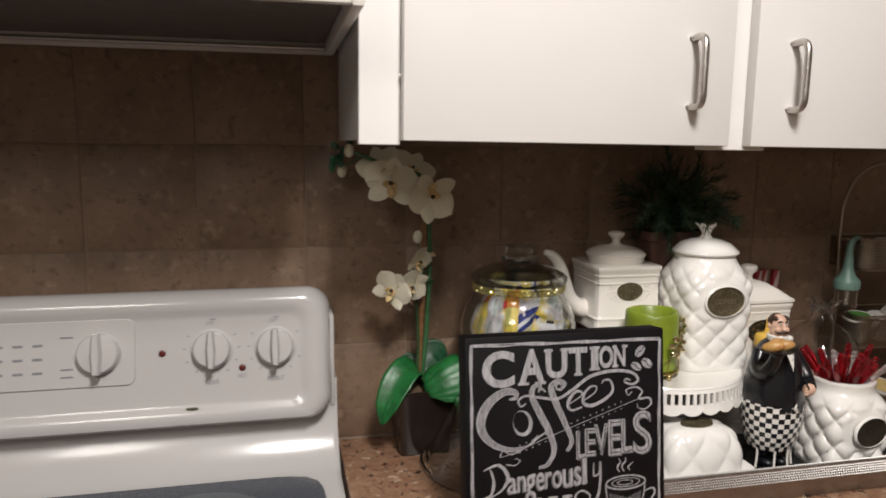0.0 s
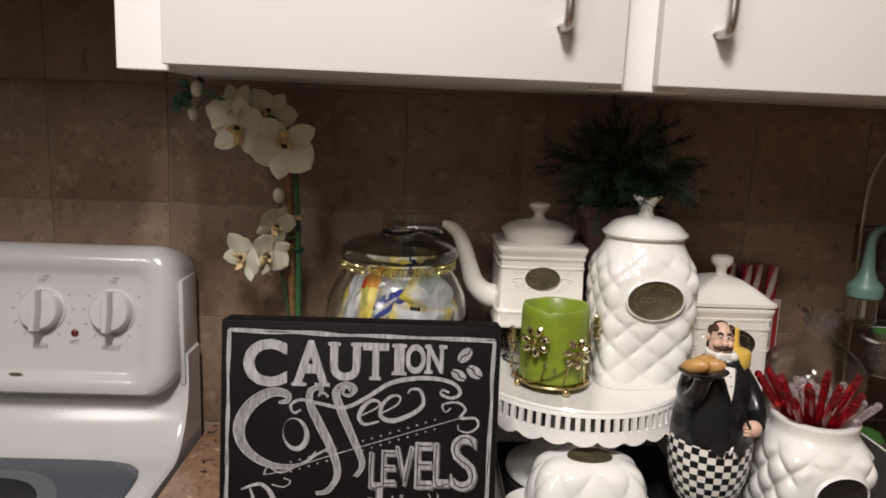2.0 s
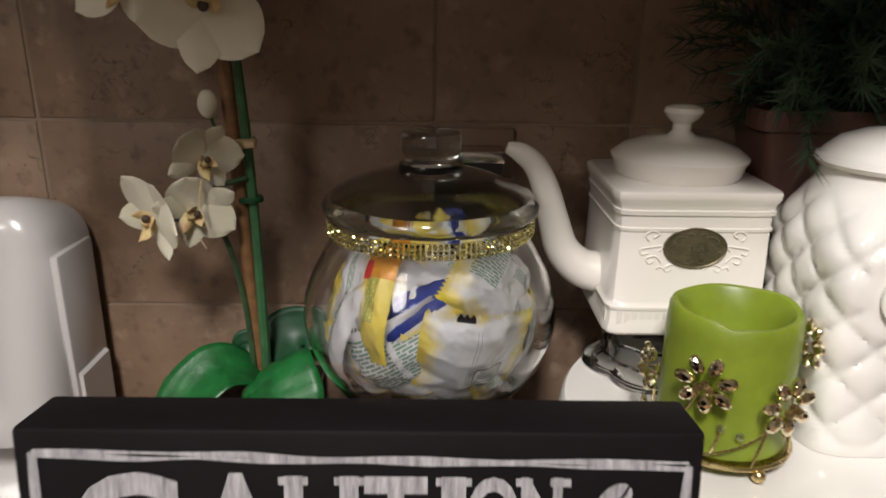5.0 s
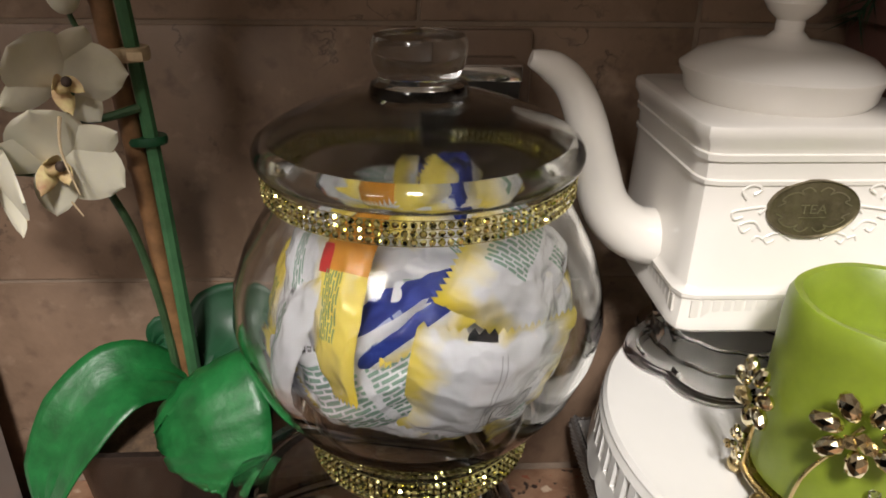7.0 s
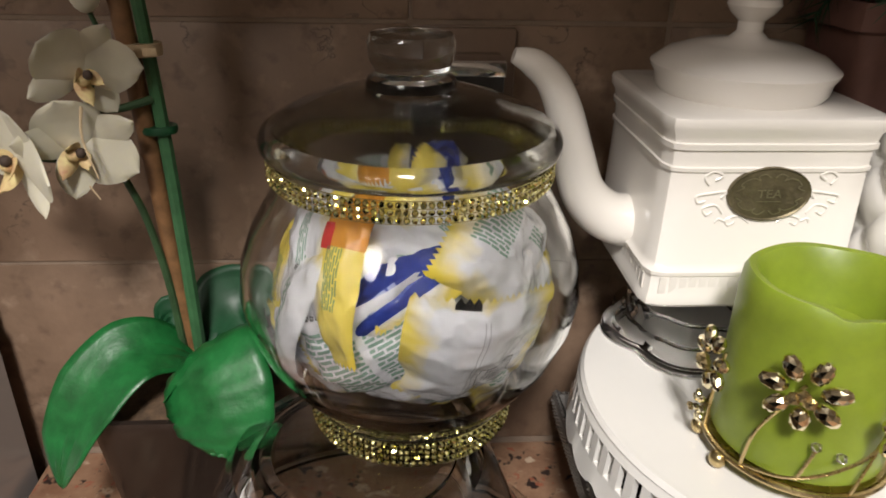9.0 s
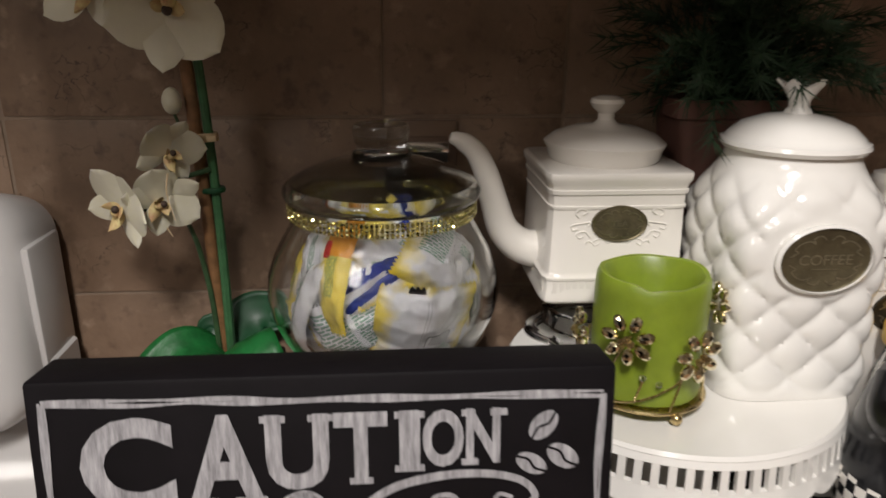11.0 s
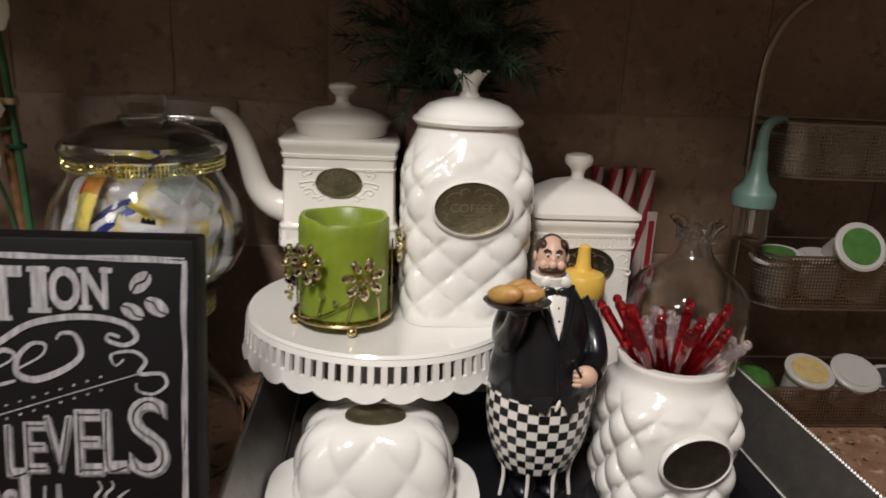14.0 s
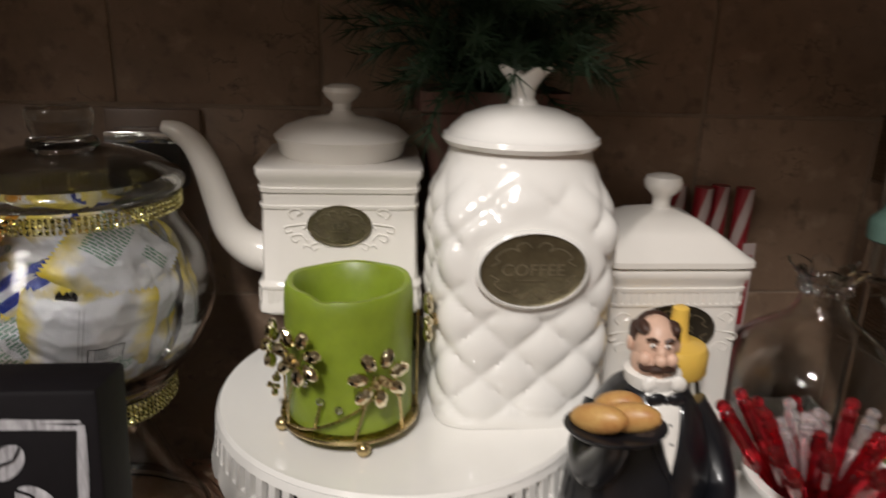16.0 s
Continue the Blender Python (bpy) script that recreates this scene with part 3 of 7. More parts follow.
    rings(b, [[front(x - 0.06, z, 0.006) for x, z in outline(0.165, 1.052, 1.142, 0.012)], [front(x - 0.06, z, 0.0025) for x, z in outline(0.1635, 1.0535, 1.1405, 0.011)]])
    part("timer_plate", b, M_STOVE, panel)
    b = bmesh.new()
    for r_ in range(3):
        for c_ in range(4):
            bmesh.ops.create_cube(b, size=1, matrix=Matrix.Translation(front(-0.09 + 0.024 * c_, 1.075 + 0.018 * r_, 0.0022)) @ Matrix.Diagonal((0.012, 0.001, 0.0035, 1)))
    for z in (1.068, 1.078, 1.12):
        bmesh.ops.create_cube(b, size=1, matrix=Matrix.Translation(front(0.018, z, 0.0022)) @ Matrix.Diagonal((0.016, 0.001, 0.002, 1)))
    tagged(part("timer_print", b, M_PRINT, panel, smooth=False), kind="stuff")
    # an olive scuff on the lower lip
    b = bmesh.new()
    ball(b, front(0.178, 1.017, -0.0012), 0.009, 10, scale=(1, 0.08, 0.22))
    part("scuff", b, M_SCUFF, panel, "small dark olive scuff mark")
    return root


stove()


# ---- wall outlet with a plug-in adapter ----
def outlet():
    root = thing("wall_outlet", pose(0.493, 0, 1.165), "brown outlet cover with a dark adapter plugged in", "outlet")
    b = bmesh.new()
    box(b, (-0.036, -0.006, -0.058), (0.036, -0.0005, 0.058), 0.002)
    part("cover_plate", b, M_PLATE_BROWN, root)
    b = bmesh.new()
    box(b, (-0.026, -0.034, 0.0), (0.026, -0.0065, 0.042), 0.002)
    adapter = part("adapter", b, M_PLATE_DARK, root, "dark plug-in adapter")
    b = bmesh.new()
    box(b, (-0.0265, -0.0345, 0.0422), (0.0265, -0.0065, 0.0445), 0.001)
    box(b, (-0.0265, -0.0362, 0.036), (0.0265, -0.0344, 0.0440), 0.0006)
    part("adapter_cap", b, M_CHROME, adapter, "silver cap of the adapter")


outlet()

# ---- serving tray ----
def tray():
    root = thing("serving_tray", pose(0.815, -0.186, TOP), "rectangular black-floored tray with a silver beaded rim", "tray")
    fx, fy, rx, ry, h = 0.224, 0.138, 0.247, 0.166, 0.058

    def frame_loop(hx, hy, z):
        return [(-hx, -hy, z), (hx, -hy, z), (hx, hy, z), (-hx, hy, z)]

    b = bmesh.new()
    box(b, (-fx + 0.003, -fy + 0.003, 0.0), (fx - 0.003, fy - 0.003, 0.006))
    part("floor_panel", b, M_TRAY_BLACK, root, "glossy black tray floor", smooth=False)
    b = bmesh.new()
    rings(b, [frame_loop(fx, fy, 0.0), frame_loop(rx - 0.004, ry - 0.004, h - 0.020), frame_loop(rx, ry, h), frame_loop(rx - 0.004, ry - 0.004, h + 0.001),
              frame_loop(fx - 0.004, fy - 0.004, 0.007), frame_loop(fx - 0.004, fy - 0.004, 0.0)], wrap=True)
    part("rim", b, M_SILVER, root, "flared silver rim", smooth=False)
    # beads in rows round the outer upper edge and along the top
    b = bmesh.new()
    pitch = 0.0038

    def bead(p, r):
        vs = [b.verts.new(Vector(p) + Vector(d) * r) for d in ((1, 0, 0), (-1, 0, 0), (0, 1, 0), (0, -1, 0), (0, 0, 1), (0, 0, -1))]
        for i, j, k in ((0, 2, 4), (2, 1, 4), (1, 3, 4), (3, 0, 4), (2, 0, 5), (1, 2, 5), (3, 1, 5), (0, 3, 5)):
            b.faces.new((vs[i], vs[j], vs[k]))

    for row in range(6):
        f = row / 5
        if row < 5:
            z = h - 0.019 + 0.019 * f
            hx, hy = rx - 0.0035 * (1 - f), ry - 0.0035 * (1 - f)
        else:
            z, hx, hy = h + 0.0015, rx - 0.003, ry - 0.003
        nx, ny = int(2 * hx / pitch), int(2 * hy / pitch)
        for i in range(nx + 1):
            x = -hx + 2 * hx * (i + 0.5 * (row % 2)) / nx
            bead((x, -hy, z), 0.0019)
            if row > 3:
                bead((x, hy, z), 0.0019)
        for i in range(ny + 1):
            y = -hy + 2 * hy * (i + 0.5 * (row % 2)) / ny
            bead((-hx, y, z), 0.0019)
            bead((hx, y, z), 0.0019)
    for i in range(int(2 * fy / pitch)):
        y = -fy + i * pitch
        for s in (-1, 1):
            bead((s * (fx - 0.006), y, 0.0085), 0.0017)
    tagged(part("beading", b, M_SILVER, root, "silver rhinestone beading", smooth=False), kind="stuff")


tray()
FLOOR = TOP + 0.0065    # tray floor


# ---- ceramics ----
def plaque(parent, centre, rx, rz, text="", tilt=0.0, mat=M_BRASS):
    """An oval brass plaque facing -y with a raised rim and lettering."""
    m = Matrix.Translation(centre) @ Matrix.Rotation(radians(tilt), 4, "X")
    b = bmesh.new()
    n = 40
    loops = []
    for s, d in ((1.0, 0.004), (1.0, -0.0006), (0.985, -0.0012), (0.96, -0.0008), (0.93, -0.0004)):
        loops.append([(rx * s * math.cos(2 * math.pi * i / n), d, rz * s * math.sin(2 * math.pi * i / n)) for i in range(n)])
    rings(b, loops)
    bmesh.ops.transform(b, matrix=m, verts=b.verts)
    ob = part("plaque", b, mat, parent, "dark antique brass oval plaque")
    b = bmesh.new()
    if text:
        w = rx * 0.24 * len(text) * 0.82
        letters(b, text, -w / 2, -rz * 0.14, w / 2, rz * 0.18, -0.0009)
        for sx in (-1, 1):
            for sz in (-1, 1):
                pts = [(sx * rx * u, sz * rz * v) for u, v in ((0.05, 0.62), (0.18, 0.76), (0.34, 0.66), (0.28, 0.52), (0.42, 0.60), (0.60, 0.52), (0.72, 0.34), (0.64, 0.26), (0.80, 0.12))]
                ribbon(b, pts, rx * 0.028, -0.0009, 4)
        ribbon(b, [(-rx * 0.3, -rz * 0.27), (rx * 0.3, -rz * 0.27)], rx * 0.018, -0.0009, 2)
        bmesh.ops.transform(b, matrix=m, verts=b.verts)
        part("relief", b, M_BRASS_HI, ob, "worn brass lettering and scrolls", smooth=False)
    else:
        b.free()
    return ob


def quilted_body(b, profile, half, power, wave, rise, depth, n=176, fade=None, wall=0.006, oval_clear=None, open_top=True, phase=0.0, rows=70, neck=(9.0, 10.0)):
    """A rounded-square pot whose sides swell into diamond cushions. profile: (height, scale) from foot to neck."""
    zs = [p[0] for p in profile]
    ss = [p[1] for p in profile]
    base = rounded_square(half, power, n)
    per = sum((base[i] - base[i - 1]).length for i in range(n))
    count = max(4, round(per / wave))
    loops = []
    for r in range(rows + 1):
        z = zs[0] + (zs[-1] - zs[0]) * r / rows
        s = float(np.interp(z, zs, ss))
        f = fade(z) if fade else 1.0
        loop = []
        for i, p in enumerate(base):
            u = count * i / n + phase
            v = z / rise
            c1, c2 = abs(math.sin(math.pi * (u + v) / 2)), abs(math.sin(math.pi * (u - v) / 2))
            puff = (c1 * c2) ** 0.42
            k = f
            if oval_clear:
                cz, rx, rz = oval_clear
                q = (p.x / rx) ** 2 + ((z - cz) / rz) ** 2
                if p.y < 0 and q < 1.5:
                    k *= max(0.0, (q - 1.0) / 0.5)
                    puff = puff * k + 0.75 * (1 - k) if k < f else puff
                    k = f
            d = p.normalized() * (depth * (puff - 0.55) * k)
            g = min(1.0, max(0.0, (z - neck[0]) / (neck[1] - neck[0])))
            q = p.lerp(p.normalized() * half, g * g * (3 - 2 * g))
            loop.append((q.x * s + d.x, q.y * s + d.y, z))
        loops.append(loop)
    rings(b, loops, close_top=not open_top)
    if open_top:
        top = loops[-1]
        z = top[0][2]
        sc = (half * ss[-1] - wall) / (half * ss[-1])
        inner = [[(x * sc, y * sc, z) for x, y, _ in top], [(x * sc, y * sc, z * 0.35) for x, y, _ in top]]
        rings(b, [top] + inner, close_bottom=False)
    bmesh.ops.remove_doubles(b, verts=b.verts, dist=1e-5)


def coffee_canister():
    root = thing("coffee_canister", pose(0.754, -0.134, 1.0505), "tall white quilted ceramic canister with brass coffee plaque", "canister")
    b = bmesh.new()
    prof = [(0.0, 0.985), (0.004, 1.005), (0.012, 1.005), (0.06, 1.005), (0.115, 1.02), (0.132, 1.01), (0.146, 0.965), (0.156, 0.90), (0.163, 0.84), (0.168, 0.815), (0.172, 0.81)]
    quilted_body(b, prof, 0.0550, 5.0, 0.0200, 0.0178, 0.0055, fade=lambda z: min(1, max(0, z - 0.004) / 0.01) * min(1, max(0.0, 0.158 - z) / 0.02), oval_clear=(0.108, 0.037, 0.029), phase=0.4, neck=(0.125, 0.164))
    part("body", b, M_CERAMIC, root, "white quilted ceramic body")
    b = bmesh.new()
    lathe(b, [(0.034, 0.168), (0.0475, 0.171), (0.0495, 0.174), (0.0485, 0.177), (0.046, 0.178), (0.044, 0.181), (0.036, 0.188), (0.022, 0.193), (0.0095, 0.195), (0.008, 0.198)], 56, ct=True)
    lid = part("lid", b, M_CERAMIC, root)
    b = bmesh.new()
    n = 40
    loops = []
    for r, z, k in ((0.0085, 0.1955, 0), (0.0068, 0.199, 0), (0.0074, 0.204, 0.04), (0.0098, 0.208, 0.08), (0.0125, 0.2118, 0.13), (0.0148, 0.2145, 0.16), (0.0136, 0.2158, 0.16), (0.009, 0.2135, 0.1), (0.004, 0.2115, 0)):
        loops.append([(r * (1 + k * math.cos(5 * a)) * math.cos(a), r * (1 + k * math.cos(5 * a)) * math.sin(a), z + 0.0036 * k / 0.22 * math.cos(5 * a)) for a in (2 * math.pi * i / n + 0.4 for i in range(n))])
    rings(b, loops)
    part("finial", b, M_CERAMIC, lid, "white crown-shaped knob")
    b = bmesh.new()
    lathe(b, [(1.06, 0.0), (1.08, 0.003), (1.0, 0.0045), (0.96, 0.0)], 48, wrap=True)
    bmesh.ops.transform(b, matrix=Matrix.Translation((0, -0.0570, 0.107)) @ Matrix.Rotation(radians(90), 4, "X") @ Matrix.Diagonal((0.0315, 0.0225, 1, 1)), verts=b.verts)
    part("plaque_rim", b, M_CERAMIC, root)
    plaque(root, (0, -0.0592, 0.107), 0.0310, 0.0222, "COFFEE")


coffee_canister()


def square_loop(h, z, r=0.10, hy=None):
    hy = h if hy is None else hy
    return [(p.x, p.y, z) for p in rounded_square(h, 14, 64, hy)]


def scroll_relief(root, y, rx, z):
    """Raised scrolls either side of a plaque."""
    b = bmesh.new()
    for s in (-1, 1):
        for pts in (((1.35, 0.42), (1.20, 0.62), (1.42, 0.78), (1.62, 0.55), (1.50, 0.25)), ((1.15, -0.30), (1.05, -0.05), (1.40, -0.10), (1.75, -0.22), (1.70, -0.50), (1.52, -0.42)),
                    ((1.05, -0.95), (1.25, -0.60), (1.55, -0.72), (1.45, -1.0), (1.30, -0.88)), ((0.35, -1.32), (0.62, -1.05), (0.92, -1.20), (0.85, -1.45), (0.70, -1.32)), ((0.95, -1.28), (1.12, -1.18), (1.18, -1.35))):
            tube(b, smooth_path([(s * rx * u, y, z + rx * 0.62 * v) for u, v in pts], 6), 0.00065, 6)
    tagged(part("relief_scrollwork", b, M_CERAMIC_OLD, root, "moulded relief scrollwork"), kind="stuff")


def square_canister_body(b, h, z0, z1):
    prof = [(0.0, 0.97), (0.002, 1.0), (0.006, 1.0), (0.008, 0.985), (0.018, 0.975), (0.0185, 0.99), (0.0205, 0.992), (0.022, 0.97), (0.0245, 0.945)]
    loops = [square_loop(h * s, z0 + z) for z, s in prof]
    top = [(z1 - 0.027, 0.925), (z1 - 0.0265, 0.940), (z1 - 0.0245, 0.945), (z1 - 0.0240, 0.925), (z1 - 0.016, 0.93), (z1 - 0.0155, 0.950), (z1 - 0.0125, 0.958), (z1 - 0.0120, 0.940), (z1 - 0.008, 0.955), (z1 - 0.005, 0.985), (z1 - 0.001, 0.992), (z1, 0.985), (z1 + 0.001, 0.95)]
    loops += [square_loop(h * s, z) for z, s in top]
    rings(b, loops)


def fluting(b, h, z0, z1, n=15):
    for side in range(4):
        m = Matrix.Rotation(side * math.pi / 2, 4, "Z")
        for i in range(n):
            x = -h * 0.85 + h * 1.7 * i / (n - 1)
            made = bmesh.ops.create_cube(b, size=1, matrix=m @ Matrix.Translation((x, -h, (z0 + z1) / 2)) @ Matrix.Diagonal((0.0036, 0.0007, z1 - z0, 1)))


def teapot():
    root = thing("teapot", pose(0.640, -0.064, 1.0775), "square ivory ceramic teapot with brass tea plaque", "teapot")
    b = bmesh.new()
    square_canister_body(b, 0.056, 0.022, 0.122)
    part("body", b, M_CERAMIC_OLD, root, "square ivory body with moulded borders")
    b = bmesh.new()
    fluting(b, 0.0546, 0.0305, 0.0395, 19)
    tagged(part("fluting", b, M_CERAMIC_OLD, root, "fine moulded fluting", smooth=False), kind="stuff")
    scroll_relief(root, -0.0524, 0.0205, 0.086)
    b = bmesh.new()
    lathe(b, [(0.040, 0.121), (0.044, 0.126), (0.045, 0.132), (0.047, 0.135), (0.0475, 0.137), (0.045, 0.139), (0.040, 0.143), (0.026, 0.148), (0.010, 0.1505), (0.0065, 0.154), (0.0065, 0.159), (0.011, 0.163), (0.0135, 0.167), (0.0125, 0.170), (0.007, 0.172)], 48)
    part("lid", b, M_CERAMIC_OLD, root, "round domed lid with knob")
    b = bmesh.new()
    pts = smooth_path([(-0.044, -0.004, 0.049), (-0.064, -0.004, 0.053), (-0.079, -0.004, 0.067), (-0.087, -0.004, 0.090), (-0.094, -0.004, 0.113), (-0.102, -0.004, 0.129), (-0.112, -0.004, 0.1375), (-0.1225, -0.004, 0.1415)], 6)
    tube(b, pts, lambda t: 0.0172 - 0.0098 * min(1.0, t / 0.86) ** 0.7 - 0.0036 * max(0.0, t - 0.86) / 0.14, 18)
    part("spout", b, M_CERAMIC_OLD, root, "curved ivory spout")
    plaque(root, (0.0, -0.0530, 0.0845), 0.0212, 0.0138, "TEA")
    return root


teapot()


def glass_trivet():
    """Scalloped glass dish under the teapot."""
    root = thing("glass_dish", pose(0.640, -0.064, 1.0505), "upturned scalloped clear glass dish under the teapot", "dish")
    n = 120
    b = bmesh.new()
    loops = []
    for r, z, k, m in ((0.046, 0.0, 0.16, 3), (0.049, 0.002, 0.16, 3), (0.0485, 0.006, 0.15, 3), (0.044, 0.0085, 0.12, 3), (0.040, 0.010, 0.05, 6), (0.0385, 0.018, 0.05, 6), (0.041, 0.0245, 0.05, 6), (0.041, 0.0268, 0.05, 6)):
        loops.append([(r * (1 + k * abs(math.cos(m * a))) * math.cos(a), r * (1 + k * abs(math.cos(m * a))) * math.sin(a), z) for a in (2 * math.pi * i / n for i in range(n))])
    hollow = [[(x * 0.86, y * 0.86, min(z, 0.0235)) for x, y, z in lp] for lp in loops]
    rings(b, list(reversed(loops)) + hollow)
    part("dish", b, M_CRYSTAL, root, "fluted column on a lobed foot")


glass_trivet()


def sugar_canister():
    root = thing("sugar_canister", pose(0.8725, -0.080, TOP + 0.0065), "square white ceramic canister with a hipped lid", "canister")
    b = bmesh.new()
    square_canister_body(b, 0.0525, 0.0, 0.214)
    part("body", b, M_CERAMIC_OLD, root)
    b = bmesh.new()
    fluting(b, 0.0492, 0.188, 0.202, 17)
    tagged(part("fluting", b, M_CERAMIC_OLD, root, "fine moulded fluting", smooth=False), kind="stuff")
    b = bmesh.new()
    rings(b, [square_loop(0.050, 0.2145), square_loop(0.0535, 0.217), square_loop(0.0535, 0.221), square_loop(0.049, 0.2235), square_loop(0.034, 0.235), square_loop(0.021, 0.243), square_loop(0.008, 0.247)])
    lathe(b, [(0.0075, 0.246), (0.0062, 0.251), (0.0075, 0.256), (0.0130, 0.261), (0.0142, 0.266), (0.0125, 0.270), (0.006, 0.272)], 32)
    part("lid", b, M_CERAMIC_OLD, root, "hipped square lid with round knob")
    scroll_relief(root, -0.0484, 0.0265, 0.170)
    plaque(root, (0.000, -0.0492, 0.170), 0.0300, 0.0195, "SUGAR", mat=M_BRASS_DARK)


sugar_canister()


def cake_stand():
    root = thing("cake_stand", pose(0.684, -0.1285, FLOOR), "white ceramic pedestal cake stand with pierced scalloped rim", "cake stand")
    R, zt = 0.1255, 1.0505 - FLOOR
    b = bmesh.new()
    lathe(b, [(0.074, 0.0), (0.078, 0.002), (0.077, 0.006), (0.066, 0.012), (0.050, 0.026), (0.036, 0.05), (0.029, 0.075), (0.028, 0.092), (0.034, 0.108), (0.055, 0.1185)], 56)
    part("pedestal", b, M_CERAMIC, root, "flared white pedestal foot")
    b = bmesh.new()
    lathe(b, [(0.050, zt - 0.011), (0.100, zt - 0.009), (R - 0.003, zt - 0.006), (R, zt - 0.002), (R - 0.002, zt + 0.0006), (R - 0.006, zt), (0.02, zt - 0.0008)], 96)
    plate = part("plate", b, M_CERAMIC, root, "flat glossy white plate")
    # pierced skirt: posts between slots, with a scalloped hem
    n = 76
    for name, za, zb in (("rim_top", -0.002, -0.0075),):
        b = bmesh.new()
        lathe(b, [(R - 0.001, zt + za), (R + 0.0012, zt + zb), (R - 0.003, zt + zb), (R - 0.005, zt + za)], 96, wrap=True)
        part("rim_band", b, M_CERAMIC, plate)
    b = bmesh.new()
    da = math.pi / n * 0.5
    pts = ((R + 0.001, -da), (R + 0.001, da), (R - 0.003, da), (R - 0.003, -da))
    rings(b, [[(r * 1.012 * math.cos(a), r * 1.012 * math.sin(a), zt - 0.0245) for r, a in pts], [(r * math.cos(a), r * math.sin(a), zt - 0.0070) for r, a in pts]])
    post = part("rim_post", b, M_CERAMIC, plate, smooth=False)
    for i in range(1, n):
        ob = new("rim_post", post.data)
        ob.parent = plate
        ob.rotation_euler = (0, 0, 2 * math.pi * i / n)
    b = bmesh.new()
    m = 240
    loops = []
    for r, z, k in ((R + 0.0022, -0.0235, 0), (R + 0.0035, -0.030, 0.5), (R + 0.005, -0.0365, 1.0), (R + 0.0015, -0.0365, 1.0), (R - 0.0008, -0.030, 0.5), (R - 0.0018, -0.0235, 0)):
        loops.append([(r * math.cos(a), r * math.sin(a), zt + z + k * 0.0032 * (1 - abs(math.sin(a * 14)) ** 0.7 * 2 + 0.5)) for a in (2 * math.pi * i / m for i in range(m))])
    rings(b, loops, wrap=True)
    part("scalloped_hem", b, M_CERAMIC, plate)


cake_stand()


def butter_dish():
    root = thing("butter_dish", pose(0.678, -0.2515, FLOOR), "white quilted covered butter dish on a flat plate", "butter dish")
    b = bmesh.new()
    n = 72
    sh = rounded_square(1.0, 3.0, n)
    loops = []
    for s, z in ((0.62, 0.0), (0.66, 0.003), (0.90, 0.008), (1.0, 0.013), (1.005, 0.0145), (0.985, 0.0145), (0.88, 0.0105), (0.60, 0.008)):
        loops.append([(p.x * 0.086 * s, p.y * 0.056 * s, z) for p in sh])
    rings(b, loops)
    part("plate", b, M_CERAMIC, root, "flat rounded white plate")
    b = bmesh.new()
    n, rows = 140, 46
    base = rounded_square(1.0, 3.2, n)
    loops = []
    for r in range(rows + 1):
        f = r / rows
        ang = f * math.pi / 2
        z = 0.012 + 0.068 * math.sin(ang) ** 0.85
        s = max(0.08, math.cos(ang) ** 0.42)
        v = (z - 0.012) / 0.033
        loop = []
        for i, p in enumerate(base):
            u = 16 * i / n
            puff = (abs(math.sin(math.pi * (u + v) / 2)) * abs(math.sin(math.pi * (u - v) / 2))) ** 0.55
            k = min(1, f * 10) * min(1, max(0, 0.95 - f) / 0.35)
            d = 0.0045 * (puff - 0.5) * k
            loop.append((p.x * (0.0645 * s + d), p.y * (0.043 * s + d), z))
        loops.append(loop)
    rings(b, loops)
    part("cover", b, M_CERAMIC, root, "domed quilted white cover")
    ob = plaque(root, (0.0, -0.004, 0.0815), 0.024, 0.0135, "", tilt=-80)


butter_dish()


def stirrer_jar():
    root = thing("stirrer_jar", pose(0.9185, -0.2475, FLOOR), "open white quilted ceramic jar with dark brass plaque", "jar")
    b = bmesh.new()
    prof = [(0.0, 0.95), (0.005, 0.985), (0.012, 1.0), (0.05, 1.0), (0.085, 1.02), (0.098, 1.0), (0.108, 0.93), (0.115, 0.865), (0.120, 0.85), (0.126, 0.86), (0.129, 0.875), (0.131, 0.86)]
    quilted_body(b, prof, 0.0506, 3.8, 0.0190, 0.0200, 0.0082, fade=lambda z: min(1, max(0, z - 0.003) / 0.01) * min(1, max(0.0, 0.110 - z) / 0.02), oval_clear=(0.066, 0.034, 0.027), rows=64, phase=0.2, neck=(0.098, 0.118))
    part("body", b, M_CERAMIC, root, "white quilted ceramic body")
    b = bmesh.new()
    m = Matrix.Translation((0.005, -0.0530, 0.066)) @ Matrix.Rotation(radians(6), 4, "Z") @ Matrix.Rotation(radians(90), 4, "X") @ Matrix.Diagonal((0.0290, 0.0212, 1, 1))
    lathe(b, [(1.05, 0.0), (1.07, 0.003), (1.0, 0.0048), (0.96, 0.0)], 48, wrap=True)
    bmesh.ops.transform(b, matrix=m, verts=b.verts)
    part("plaque_rim", b, M_CERAMIC, root)
    ob = plaque(root, (0, 0, 0), 0.0282, 0.0208, "", mat=M_BRASS_DARK)
    ob.matrix_basis = Matrix.Translation((0.005, -0.0558, 0.066)) @ Matrix.Rotation(radians(6), 4, "Z")


stirrer_jar()


